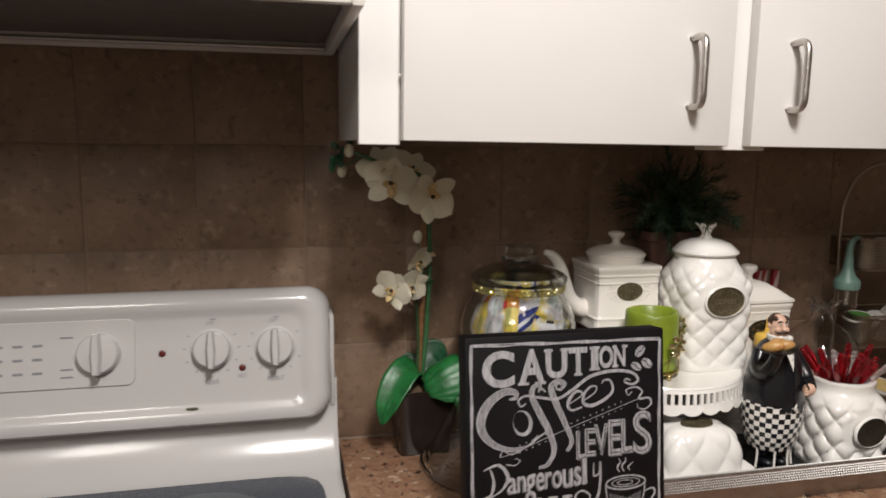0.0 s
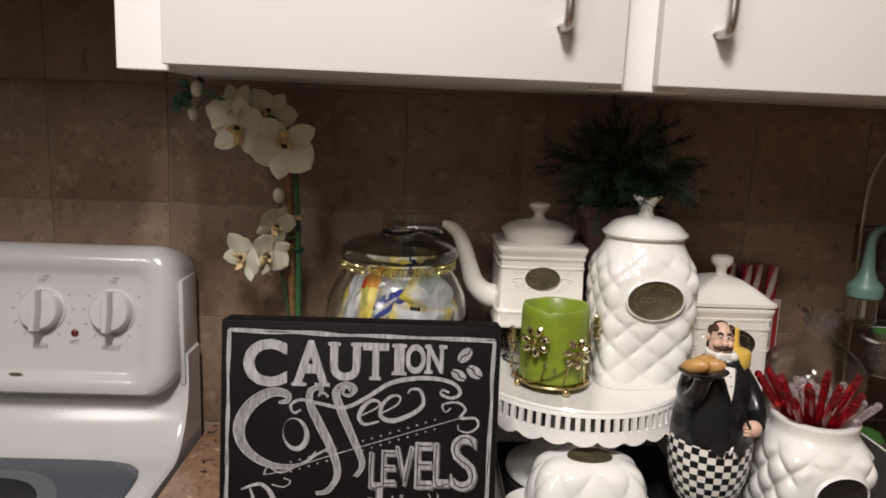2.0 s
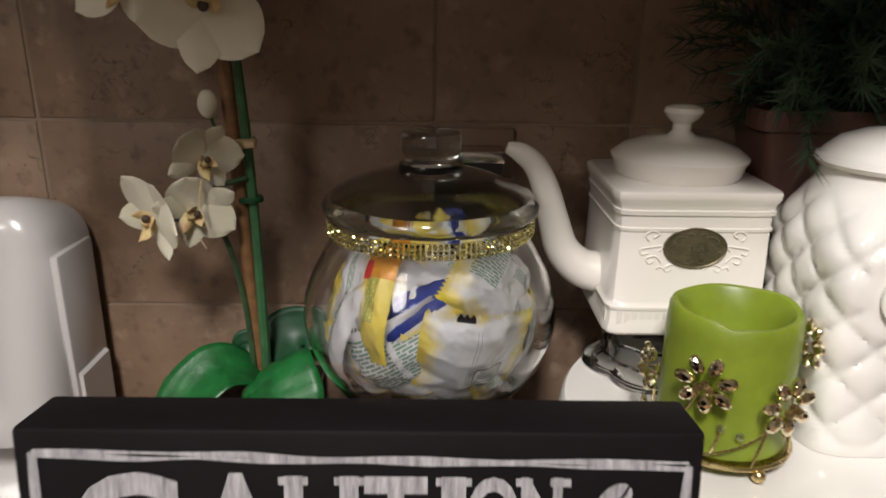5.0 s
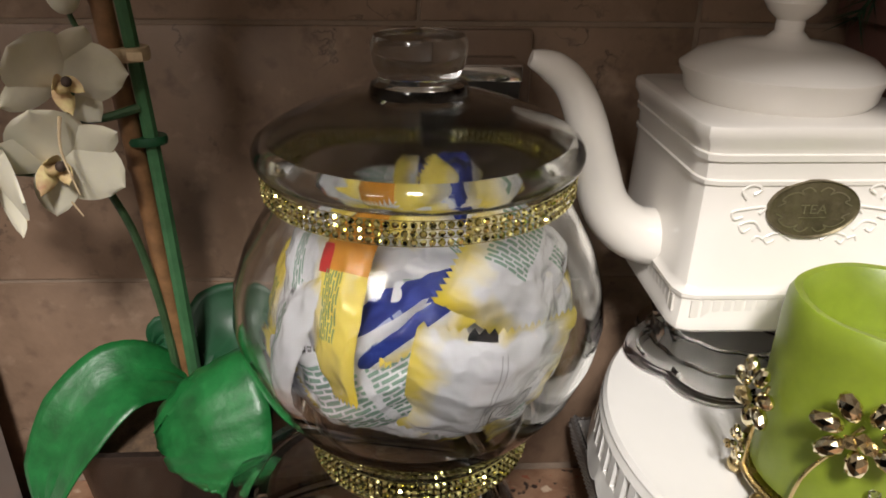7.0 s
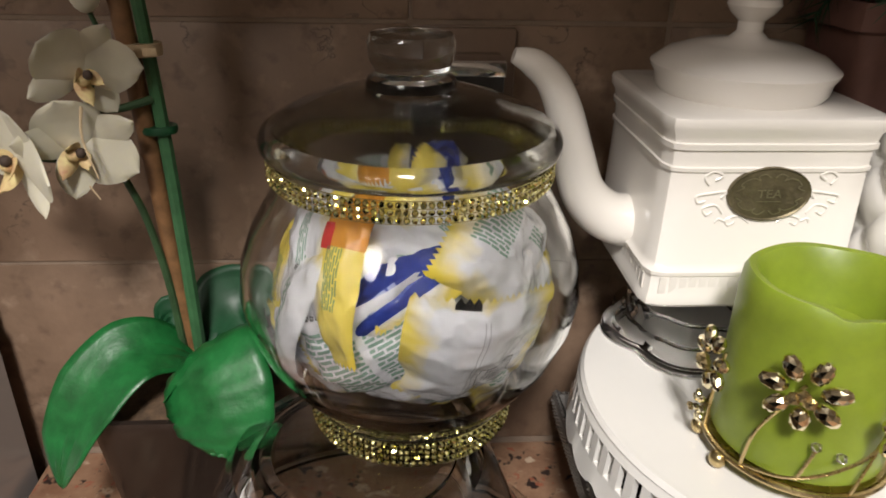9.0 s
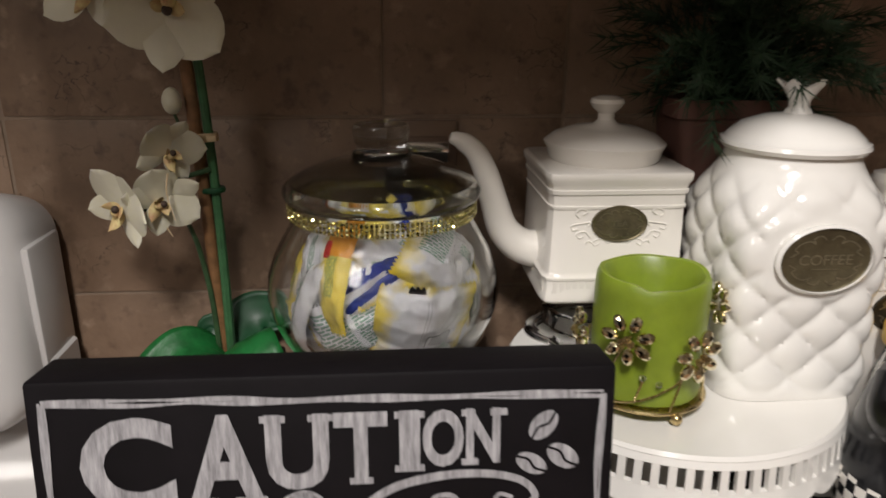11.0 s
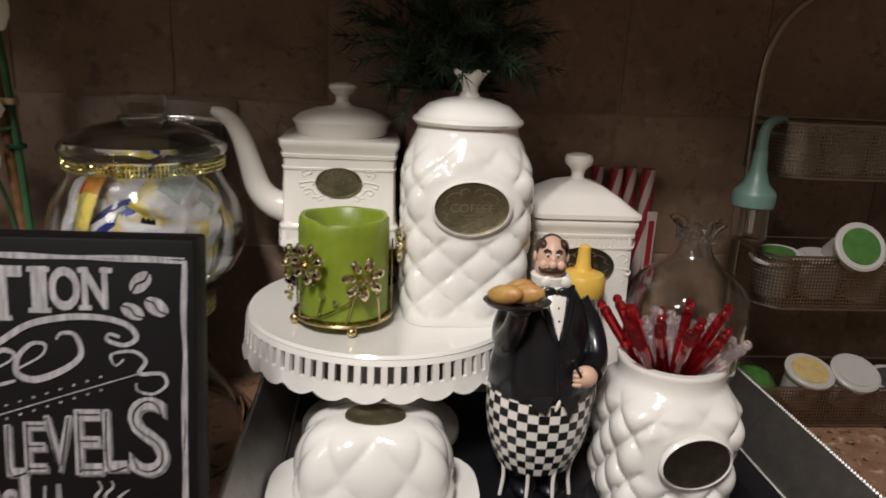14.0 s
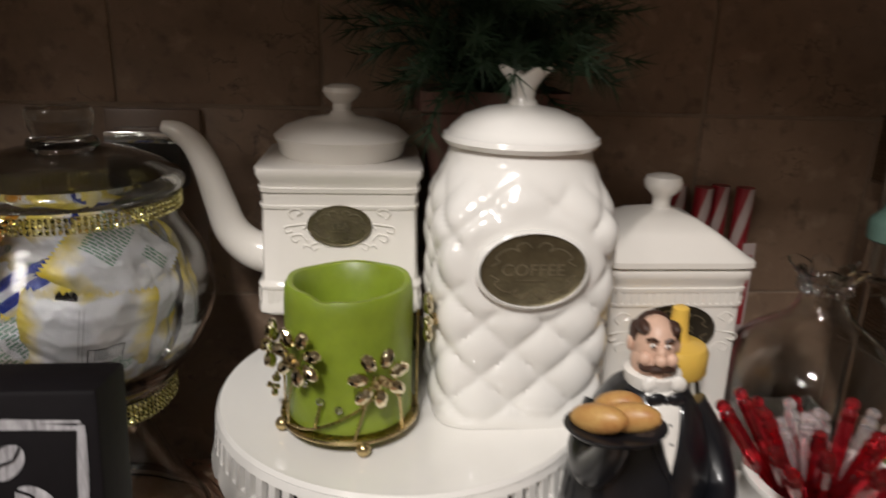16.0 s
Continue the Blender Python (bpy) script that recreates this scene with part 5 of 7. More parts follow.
    # flowing script and flourishes
    strokes = (
        ("script_stroke", [(52, 180), (60, 182), (59, 188), (45, 189), (28, 178), (18, 160), (20, 143), (33, 129), (52, 122), (72, 124), (86, 133), (98, 140)], swell(1.6, 11, 0.42)),
        ("script_stroke", [(96, 186), (92, 190), (88, 187), (90, 194), (81, 192), (80, 180), (90, 159), (100, 139), (106, 117), (98, 101), (87, 98)], swell(2.0, 8, 0.62)),
        ("script_stroke", [(116, 192), (112, 196), (109, 190), (115, 188), (120, 194), (112, 198), (103, 191), (108, 174), (120, 147), (128, 126), (122, 114)], swell(2.0, 7.5, 0.68)),
        ("script_stroke", [(72, 174), (66, 171), (63, 178), (72, 183), (89, 180), (111, 177), (131, 187), (151, 200), (173, 205), (193, 205), (208, 201), (214, 193), (207, 188), (197, 191), (198, 195), (204, 193)], swell(2.0, 4.2, 0.5)),
        ("script_stroke", [(124, 169), (139, 177), (142, 182), (135, 184), (127, 177), (124, 168), (129, 162), (142, 165)], swell(1.4, 4.2, 0.6)),
        ("script_stroke", [(143, 172), (158, 181), (160, 188), (152, 188), (144, 179), (144, 169), (155, 166), (172, 173), (181, 182), (178, 194), (170, 195), (167, 191)], swell(1.4, 4.4, 0.55)),
        ("flourish", [(206, 179), (201, 175), (199, 182), (212, 184), (219, 178), (215, 170), (228, 170), (231, 163), (223, 157), (214, 159), (213, 164)], swell(1.2, 2.6, 0.5)),
        ("flourish", [(40, 114), (54, 117), (94, 131), (134, 144), (174, 157), (215, 170)], lambda t: 0.8 * mm),
        ("flourish", [(40, 114), (44, 121), (56, 116), (77, 127), (86, 136)], lambda t: 1.4 * mm),
        ("flourish", [(47, 105), (58, 103), (64, 108), (58, 111)], lambda t: 1.2 * mm),
        ("script_stroke", [(28, 101), (32, 86), (29, 72), (20, 68)], swell(1.6, 4.0)),
        ("script_stroke", [(20, 100), (38, 105), (49, 91), (42, 76), (23, 66)], swell(1.6, 4.6)),
        ("script_stroke", [(156, 97), (156, 82), (163, 85), (164, 98), (164, 73), (159, 54), (144, 43), (133, 49), (133, 61), (142, 65), (151, 58), (145, 50), (139, 55)], swell(1.6, 3.6)),
        ("steam", [(189, 83), (186, 89), (190, 95), (188, 100)], swell(0.8, 2.2)),
        ("steam", [(195, 83), (192, 90), (197, 96), (196, 100)], swell(0.8, 2.2)),
        ("steam", [(203, 84), (200, 88), (204, 92), (207, 94)], swell(0.8, 2.0)),
        ("cup_outline", [(171, 70), (173, 51), (179, 38), (196, 33), (212, 37), (220, 52), (222, 68)], lambda t: 1.7 * mm),
        ("cup_handle", [(221, 57), (232, 60), (235, 54), (227, 44), (217, 41)], swell(1.4, 2.8)),
    )
    for i, (name, pts, w) in enumerate(strokes):
        chalk(name, lambda bb: ribbon(bb, P(pts), w, y - 0.00012 * (i % 4)), M_CHALK_MID if i < 3 else M_CHALK)
        if i < 3:
            # brighter chalk drawn round the broad strokes
            for s in (-1, 1):
                edge = []
                for k, (u, v) in enumerate(pts):
                    a, c = pts[max(k - 1, 0)], pts[min(k + 1, len(pts) - 1)]
                    run = math.hypot(c[0] - a[0], c[1] - a[1]) or 1.0
                    half = w(k / (len(pts) - 1)) / mm * 0.5 - 0.3
                    edge.append((u - s * half * (c[1] - a[1]) / run, v + s * half * (c[0] - a[0]) / run))
                chalk("chalk_outline", lambda bb: ribbon(bb, P(edge), 1.1 * mm, y - 0.0008))
    chalk("script_stroke", lambda bb: ribbon(bb, P(oval(67, 152, 10.5, 14, 12)), lambda t: (2.6 + 2.4 * math.sin(t * 6.28 + 2.4)) * mm, y, closed=True))
    for cx, cz, rx, rz, w in ((197, 70, 25.5, 8.2, 2.0), (197, 70, 18, 5.2, 1.0), (196, 70, 10, 2.8, 1.0), (197, 31, 29, 7.6, 1.8), (197, 32, 19, 3.8, 1.2)):
        chalk("cup_ring", lambda bb: ribbon(bb, P(oval(cx, cz, rx, rz)), w * mm, y - 0.0002, closed=True))
    # hatching on the cup
    def hatch(bb):
        for k in range(22):
            x = 176 + k * 1.95
            d = abs(x - 196.5) / 22
            ribbon(bb, P([(x, 58 - 6 * (1 - d) + wob.uniform(-1, 1)), (x + wob.uniform(-0.6, 0.6) + (196.5 - x) * 0.10, 37 + 9 * d * d + wob.uniform(-1, 2))]), lambda t: 1.0 * mm, y + 0.0001, 3)
    chalk("cup_hatching", hatch, M_CHALK_DIM)
    def dots(bb):
        for k in range(17):
            for s in (-1, 1):
                u, v = 64 + 8.0 * k, 121.5 + 2.62 * k + 4.2 * s
                if not 104 < u < 128:
                    pts = oval(u * mm, v * mm, 0.9 * mm, 0.9 * mm, 0, 8)
                    bb.faces.new([bb.verts.new((px, y, pz)) for px, pz in pts])
    tagged(chalk("dotted_line", dots), kind="stuff")
    for cx, cz, rx, rz, turn in ((217, 227, 8, 5.2, 50), (226, 212, 8, 5.2, -35), (212, 209, 7.5, 4.6, -30), (137, 31, 6.5, 4.4, -20), (150, 32, 6.5, 4.4, 30)):
        def bean(bb):
            pts = oval(cx * mm, cz * mm, rx * mm, rz * mm, turn, 20)
            bb.faces.new([bb.verts.new((px, y, pz)) for px, pz in pts])
        chalk("coffee_bean", bean)
        c, s = math.cos(radians(turn)), math.sin(radians(turn))
        chalk("bean_crease", lambda bb: ribbon(bb, P([(cx - rx * c, cz - rx * s), (cx - rx * 0.3 * c - 1.1 * s, cz - rx * 0.3 * s + 1.1 * c), (cx + rx * 0.3 * c + 1.1 * s, cz + rx * 0.3 * s - 1.1 * c), (cx + rx * c, cz + rx * s)]), 1.1 * mm, y - 0.0003), M_BLACKBOARD)


sign()


# ---- candle in a wire holder ----
def candle():
    root = thing("candle_holder", pose(0.648, -0.172, 1.0505), "gold wire candle holder with crystal flowers", "candle holder")
    cand = thing("pillar_candle", pose(0.648, -0.172, 1.0605), "burnt-down lime green pillar candle in a wire holder", "candle")
    b = bmesh.new()
    n = 56
    loops = []
    R = 0.0385
    for r, z, k in ((R - 0.002, 0.0, 0), (R, 0.002, 0), (R, 0.04, 0.2), (R, 0.072, 0.4), (R * 0.985, 0.081, 0.6), (R * 0.94, 0.0845, 0.6), (R * 0.86, 0.084, 0.6), (R * 0.78, 0.079, 0.5), (R * 0.72, 0.07, 0.3), (R * 0.66, 0.058, 0), (R * 0.3, 0.055, 0)):
        loops.append([(r * math.cos(a), r * math.sin(a), z + k * (0.0016 * (math.sin(2 * a + 1) + 0.5 * math.sin(5 * a)) - 0.0045 * math.exp(-((a - 4.30) / 0.16) ** 2))) for a in (2 * math.pi * i / n for i in range(n))])
    rings(b, loops)
    part("wax", b, M_WAX, cand)
    b = bmesh.new()
    tube(b, smooth_path([(0, 0, 0.053), (0.0006, 0, 0.060), (0.002, 0.001, 0.066)], 4), 0.0009, 6)
    part("wick", b, M_HAIR, cand, "charred wick")
    b = bmesh.new()
    tube(b, [(0.0415 * math.cos(2 * math.pi * i / 56), 0.0415 * math.sin(2 * math.pi * i / 56), 0.0085) for i in range(56)], 0.0016, 8, closed=True)
    lathe(b, [(0.036, 0.0082), (0.040, 0.0085), (0.040, 0.0098), (0.036, 0.0098)], 48, wrap=True)
    part("ring", b, M_GOLD, root, "gold wire ring")
    for a in (-78, 42, 162, -165):
        b = bmesh.new()
        c, s = math.cos(radians(a)), math.sin(radians(a))
        ball(b, (0.0425 * c, 0.0425 * s, 0.0045), 0.0043, 14)
        part("foot", b, M_GOLD, root, "small gold ball foot")
    # wires that climb the candle
    def onside(a, z, r=0.0415):
        return (r * math.cos(radians(a)), r * math.sin(radians(a)), z)
    for pts in (((-150, 0.009), (-146, 0.03), (-134, 0.05), (-126, 0.062)), ((-150, 0.010), (-125, 0.014), (-105, 0.020), (-85, 0.028), (-70, 0.036)), ((-118, 0.015), (-114, 0.026), (-112, 0.032)),
                ((-40, 0.009), (-44, 0.03), (-52, 0.052)), ((0, 0.008), (2, 0.04), (-2, 0.075)), ((170, 0.008), (172, 0.035), (178, 0.055)), ((-85, 0.010), (-80, 0.022), (-72, 0.042), (-68, 0.050))):
        b = bmesh.new()
        tube(b, smooth_path([onside(a, z) for a, z in pts], 6), 0.0008, 6)
        part("wire", b, M_GOLD, root)
    def crystal_flower(a, z, r, size):
        m = Matrix.Translation(onside(a, z, r)) @ Matrix.Rotation(radians(a + 90), 4, "Z")
        b = bmesh.new()
        for k in range(7):
            t = 2 * math.pi * k / 7 + 0.3
            turn = Matrix.Rotation(-t, 4, "Y")
            bmesh.ops.create_icosphere(b, subdivisions=2, radius=1, matrix=m @ turn @ Matrix.Translation((size, -0.002, 0)) @ Matrix.Diagonal((size * 0.52, size * 0.30, size * 0.34, 1)))
        ob = part("crystal_flower", b, M_GEM_METAL, root, "champagne crystal flower", smooth=False)
        b = bmesh.new()
        for k in range(3):
            bmesh.ops.create_icosphere(b, subdivisions=1, radius=size * 0.26, matrix=m @ Matrix.Translation((size * 0.25 * (k - 1), -0.006, size * 0.2 * ((k % 2) - 0.5))))
        part("flower_centre", b, M_GOLD, ob, smooth=False)
    crystal_flower(-126, 0.062, 0.0455, 0.0120)
    crystal_flower(-68, 0.051, 0.0455, 0.0125)
    crystal_flower(-3, 0.070, 0.0455, 0.0105)
    crystal_flower(178, 0.052, 0.0455, 0.0105)
    crystal_flower(172, 0.022, 0.0450, 0.0055)
    for a, z in ((-112, 0.034), (-68, 0.037), (-97, 0.030), (-126, 0.043), (-45, 0.034)):
        b = bmesh.new()
        bmesh.ops.create_icosphere(b, subdivisions=1, radius=0.0026, matrix=Matrix.Translation(onside(a, z, 0.0415)))
        part("crystal_bead", b, M_GEM, root, smooth=False)


M_GEM_METAL = material("champagne_crystal", (0.80, 0.72, 0.50), 0.07, 1.0, scale=260, vary=0.18)
candle()


# ---- candy jar on an upturned glass bowl ----
def glass_riser():
    root = thing("glass_bowl", pose(0.437, -0.135, TOP), "upturned clear glass bowl used as a riser", "bowl")
    b = bmesh.new()
    lathe(b, [(0.122, 0.0), (0.126, 0.002), (0.126, 0.008), (0.118, 0.016), (0.102, 0.035), (0.085, 0.07), (0.074, 0.098), (0.066, 0.110), (0.05, 0.114), (0.046, 0.1135), (0.056, 0.108), (0.068, 0.094), (0.080, 0.066), (0.098, 0.031), (0.116, 0.010), (0.119, 0.0)], 72, wrap=True)
    lathe(b, [(0.0, 0.1095), (0.052, 0.1095), (0.052, 0.1145), (0.0, 0.1145)], 48, cb=False, ct=False)
    bmesh.ops.remove_doubles(b, verts=b.verts, dist=1e-5)
    part("bowl", b, M_GLASS, root)


glass_riser()
JAR = (0.465, -0.101, TOP + 0.1148)


def rhinestones(b, r, z, rows, n, size):
    r8 = random.Random(rows * n)
    for row in range(rows):
        for i in range(n):
            a = 2 * math.pi * i / n
            tip = Matrix.Rotation(r8.uniform(-0.35, 0.35), 4, "X") @ Matrix.Rotation(r8.uniform(-0.35, 0.35), 4, "Z")
            m = Matrix.Translation((r * math.cos(a), r * math.sin(a), z + row * size * 2.1)) @ Matrix.Rotation(a - math.pi / 2, 4, "Z") @ tip
            pts = [(size * 0.95 * math.cos(math.pi * k / 4), 0.0, size * 0.95 * math.sin(math.pi * k / 4)) for k in range(8)]
            outer = [b.verts.new(m @ Vector(p)) for p in pts]
            inner = [b.verts.new(m @ Vector((p[0] * 0.55, size * 0.6, p[2] * 0.55))) for p in pts]
            for k in range(8):
                b.faces.new((outer[k], outer[(k + 1) % 8], inner[(k + 1) % 8], inner[k]))
            b.faces.new(inner)
    for row in range(rows + 1):
        tube(b, [(r * math.cos(2 * math.pi * i / n), r * math.sin(2 * math.pi * i / n), z + (row - 0.5) * size * 2.1) for i in range(n)], size * 0.13, 5, closed=True)


def candy_jar():
    root = thing("candy_jar", pose(*JAR), "round clear glass jar with gold rhinestone bands and lid", "jar")
    outer = [(0.050, 0.0), (0.054, 0.002), (0.0545, 0.016), (0.058, 0.022), (0.068, 0.034), (0.0785, 0.050), (0.0855, 0.068), (0.0875, 0.082), (0.0855, 0.098), (0.0795, 0.114), (0.0715, 0.128), (0.0675, 0.136), (0.0675, 0.150), (0.0690, 0.153)]
    inner = [(r - 0.0028, z) for r, z in outer[4:]]
    inner = [(0.02, 0.026), (0.052, 0.027)] + inner
    b = bmesh.new()
    lathe(b, outer + list(reversed(inner)), 80)
    part("jar_body", b, M_GLASS, root, "clear glass body")
    b = bmesh.new()
    dome = [(0.0712, 0.1545), (0.0722, 0.1565), (0.0722, 0.1600), (0.0705, 0.1630), (0.066, 0.1665), (0.057, 0.1715), (0.042, 0.1770), (0.030, 0.1800), (0.0215, 0.1815)]
    knob = [(0.0215, 0.1835), (0.0205, 0.186), (0.0175, 0.1875), (0.0175, 0.190), (0.0195, 0.194), (0.0205, 0.202), (0.019, 0.2055), (0.012, 0.206), (0.002, 0.2055)]
    inner = [(0.002, 0.1780), (0.020, 0.1775), (0.042, 0.1735), (0.056, 0.1678), (0.064, 0.1625), (0.0655, 0.1560), (0.0655, 0.1536), (0.0700, 0.1536)]
    lathe(b, inner + dome + knob, 72)
    part("lid", b, M_GLASS_LID, root, "domed glass lid with thick knob")
    b = bmesh.new()
    rhinestones(b, 0.0686, 0.1425, 3, 128, 0.0016)
    tagged(part("rhinestone_band", b, M_GOLD_GEM, root, "gold rhinestone ribbon", smooth=False), kind="stuff")
    b = bmesh.new()
    rhinestones(b, 0.0550, 0.0035, 4, 100, 0.0017)
    tagged(part("rhinestone_band", b, M_GOLD_GEM, root, "gold rhinestone ribbon", smooth=False), kind="stuff")


candy_jar()


def snack_packet(half_l, half_w, seed):
    """A crumpled pillow pack with crimped saw-tooth ends, bent to a round belly."""
    b = bmesh.new()
    uv = b.loops.layers.uv.new("print")
    nx, ny, bend = 34, 40, 0.079
    r3 = random.Random(seed)
    ph = [r3.uniform(0, 6.28) for _ in range(5)]
    # straight creases across the foil: direction, offset, sharpness
    creases = [(math.cos(a), math.sin(a), r3.uniform(-0.7, 0.7), r3.uniform(0.3, 0.8) * (1 if k % 2 else -1)) for k, a in enumerate(r3.uniform(0, 6.28) for _ in range(8))]
    for side in (1, -1):
        rows = []
        for i in range(nx + 1):
            u = -1 + 2 * i / nx
            row = []
            for j in range(ny + 1):
                v = -1 + 2 * j / ny
                flat = min(1.0, max(0.0, (0.84 - abs(u)) / 0.30))
                body = flat ** 0.6 * max(0.0, 1 - abs(v) ** 3) ** 0.6
                q = Vector((u * 1.3 + seed * 9, v * 1.1, ph[0]))
                fold = max(-0.8, min(0.8, sum(k * (abs(u * c + v * s - o) - abs(o)) for c, s, o, k in creases)))
                fine = 1.6 - abs(noise.noise(q * 2.6 + Vector((5, 1, 2)))) * 2.0 - abs(noise.noise(q * 5.5 + Vector((1, 7, 3)))) * 1.2
                h = side * 0.0036 * body + (0.0030 * fold + 0.0010 * (fine - 0.8)) * (0.25 + 0.75 * flat)
                h += 0.0011 * math.sin(11 * v + ph[1]) * max(0.0, 1 - abs(abs(u) - 0.72) * 3.2) + 0.0014 * math.sin(4 * v + ph[2])
                tooth = 0.0013 * (1 if j % 2 else -1) if i in (0, nx) else 0.0
                x = half_l * u + math.copysign(tooth, u) * (1 if j % 2 else -1)
                y = half_w * v * (1 - 0.08 * body + 0.05 * math.sin(2.2 * u + ph[3]))
                d = math.hypot(x, y)
                th = d / bend
                k = (bend + h) * math.sin(th) / max(d, 1e-6)
                row.append((b.verts.new((x * k, y * k, (bend + h) * math.cos(th) - bend)), (u, v)))
            rows.append(row)
        for i in range(nx):
            for j in range(ny):
                ring = (rows[i][j], rows[i + 1][j], rows[i + 1][j + 1], rows[i][j + 1])
                f = b.faces.new([p for p, _ in (ring if side > 0 else reversed(ring))])
                for lo, (_, (pu, pv)) in zip(f.loops, ring if side > 0 else tuple(reversed(ring))):
                    lo[uv].uv = (pu * 0.5 + 0.5, pv * 0.5 + 0.5)
    return b


GREEN_INK, BLACK_INK = (0.06, 0.24, 0.13), (0.02, 0.02, 0.025)
YELLOW_INK, RED_INK, BLUE_INK = (0.78, 0.60, 0.05), (0.55, 0.03, 0.03), (0.03, 0.05, 0.27)
WRAPPERS = {
    # kind: label, half length, half width, yellow fades (axis, from, to), printed fields
    "tall": ("white and yellow crinkled snack wrapper with green bars", 0.044, 0.026, [("v", 0.50, 0.34), ("u", 0.12, 0.0)],
             [(0.62, 1.0, 0.0, 0.40, (0.62, 0.26, 0.03), 0), (0.60, 0.74, 0.30, 0.42, RED_INK, 0), (0.30, 0.78, 0.62, 0.74, GREEN_INK, 5), (0.30, 0.62, 0.16, 0.34, GREEN_INK, 7), (0.16, 0.23, 0.45, 0.72, BLACK_INK, 4), (0.0, 0.05, 0.55, 0.80, BLACK_INK, 0)]),
    "blue": ("blue and yellow crinkled snack wrapper", 0.036, 0.021, [("v", 0.80, 0.95), ("v", 0.22, 0.05), ("u", 0.72, 0.9)],
             [(0.10, 0.92, 0.20, 0.78, BLUE_INK, 0), (0.0, 0.13, 0.25, 0.85, RED_INK, 0), (0.18, 0.52, 0.34, 0.52, (0.5, 0.55, 0.75), 2)]),
    "barred": ("large white snack wrapper with a boxed bar print", 0.031, 0.040, [("v", 0.20, 0.0), ("v", 0.86, 1.0), ("u", 0.93, 1.05)],
               [(0.93, 1.0, 0.60, 0.75, BLACK_INK, 0), (0.20, 0.42, 0.22, 0.52, BLACK_INK, -1), (0.10, 0.86, 0.555, 0.562, (0.45, 0.45, 0.48), 0), (0.10, 0.86, 0.585, 0.592, (0.45, 0.45, 0.48), 0)]),
    "green": ("crinkled snack wrapper covered in green print", 0.040, 0.024, [("u", 0.06, 0.0)],
              [(0.10, 0.48, 0.06, 0.92, GREEN_INK, 15), (0.53, 0.92, 0.10, 0.80, GREEN_INK, 13)]),
    "corner": ("white snack wrapper with a green print block", 0.036, 0.031, [("u", 0.20, 0.0), ("v", 0.20, 0.0)],
               [(0.14, 0.46, 0.42, 0.92, GREEN_INK, 14), (0.62, 0.90, 0.70, 0.84, GREEN_INK, 4)]),
    "plain": ("plain white crinkled snack wrapper with yellow ends", 0.036, 0.024, [("u", 0.34, 0.10), ("u", 0.76, 0.94)],
              [(0.40, 0.72, 0.18, 0.28, GREEN_INK, 4)]),
}


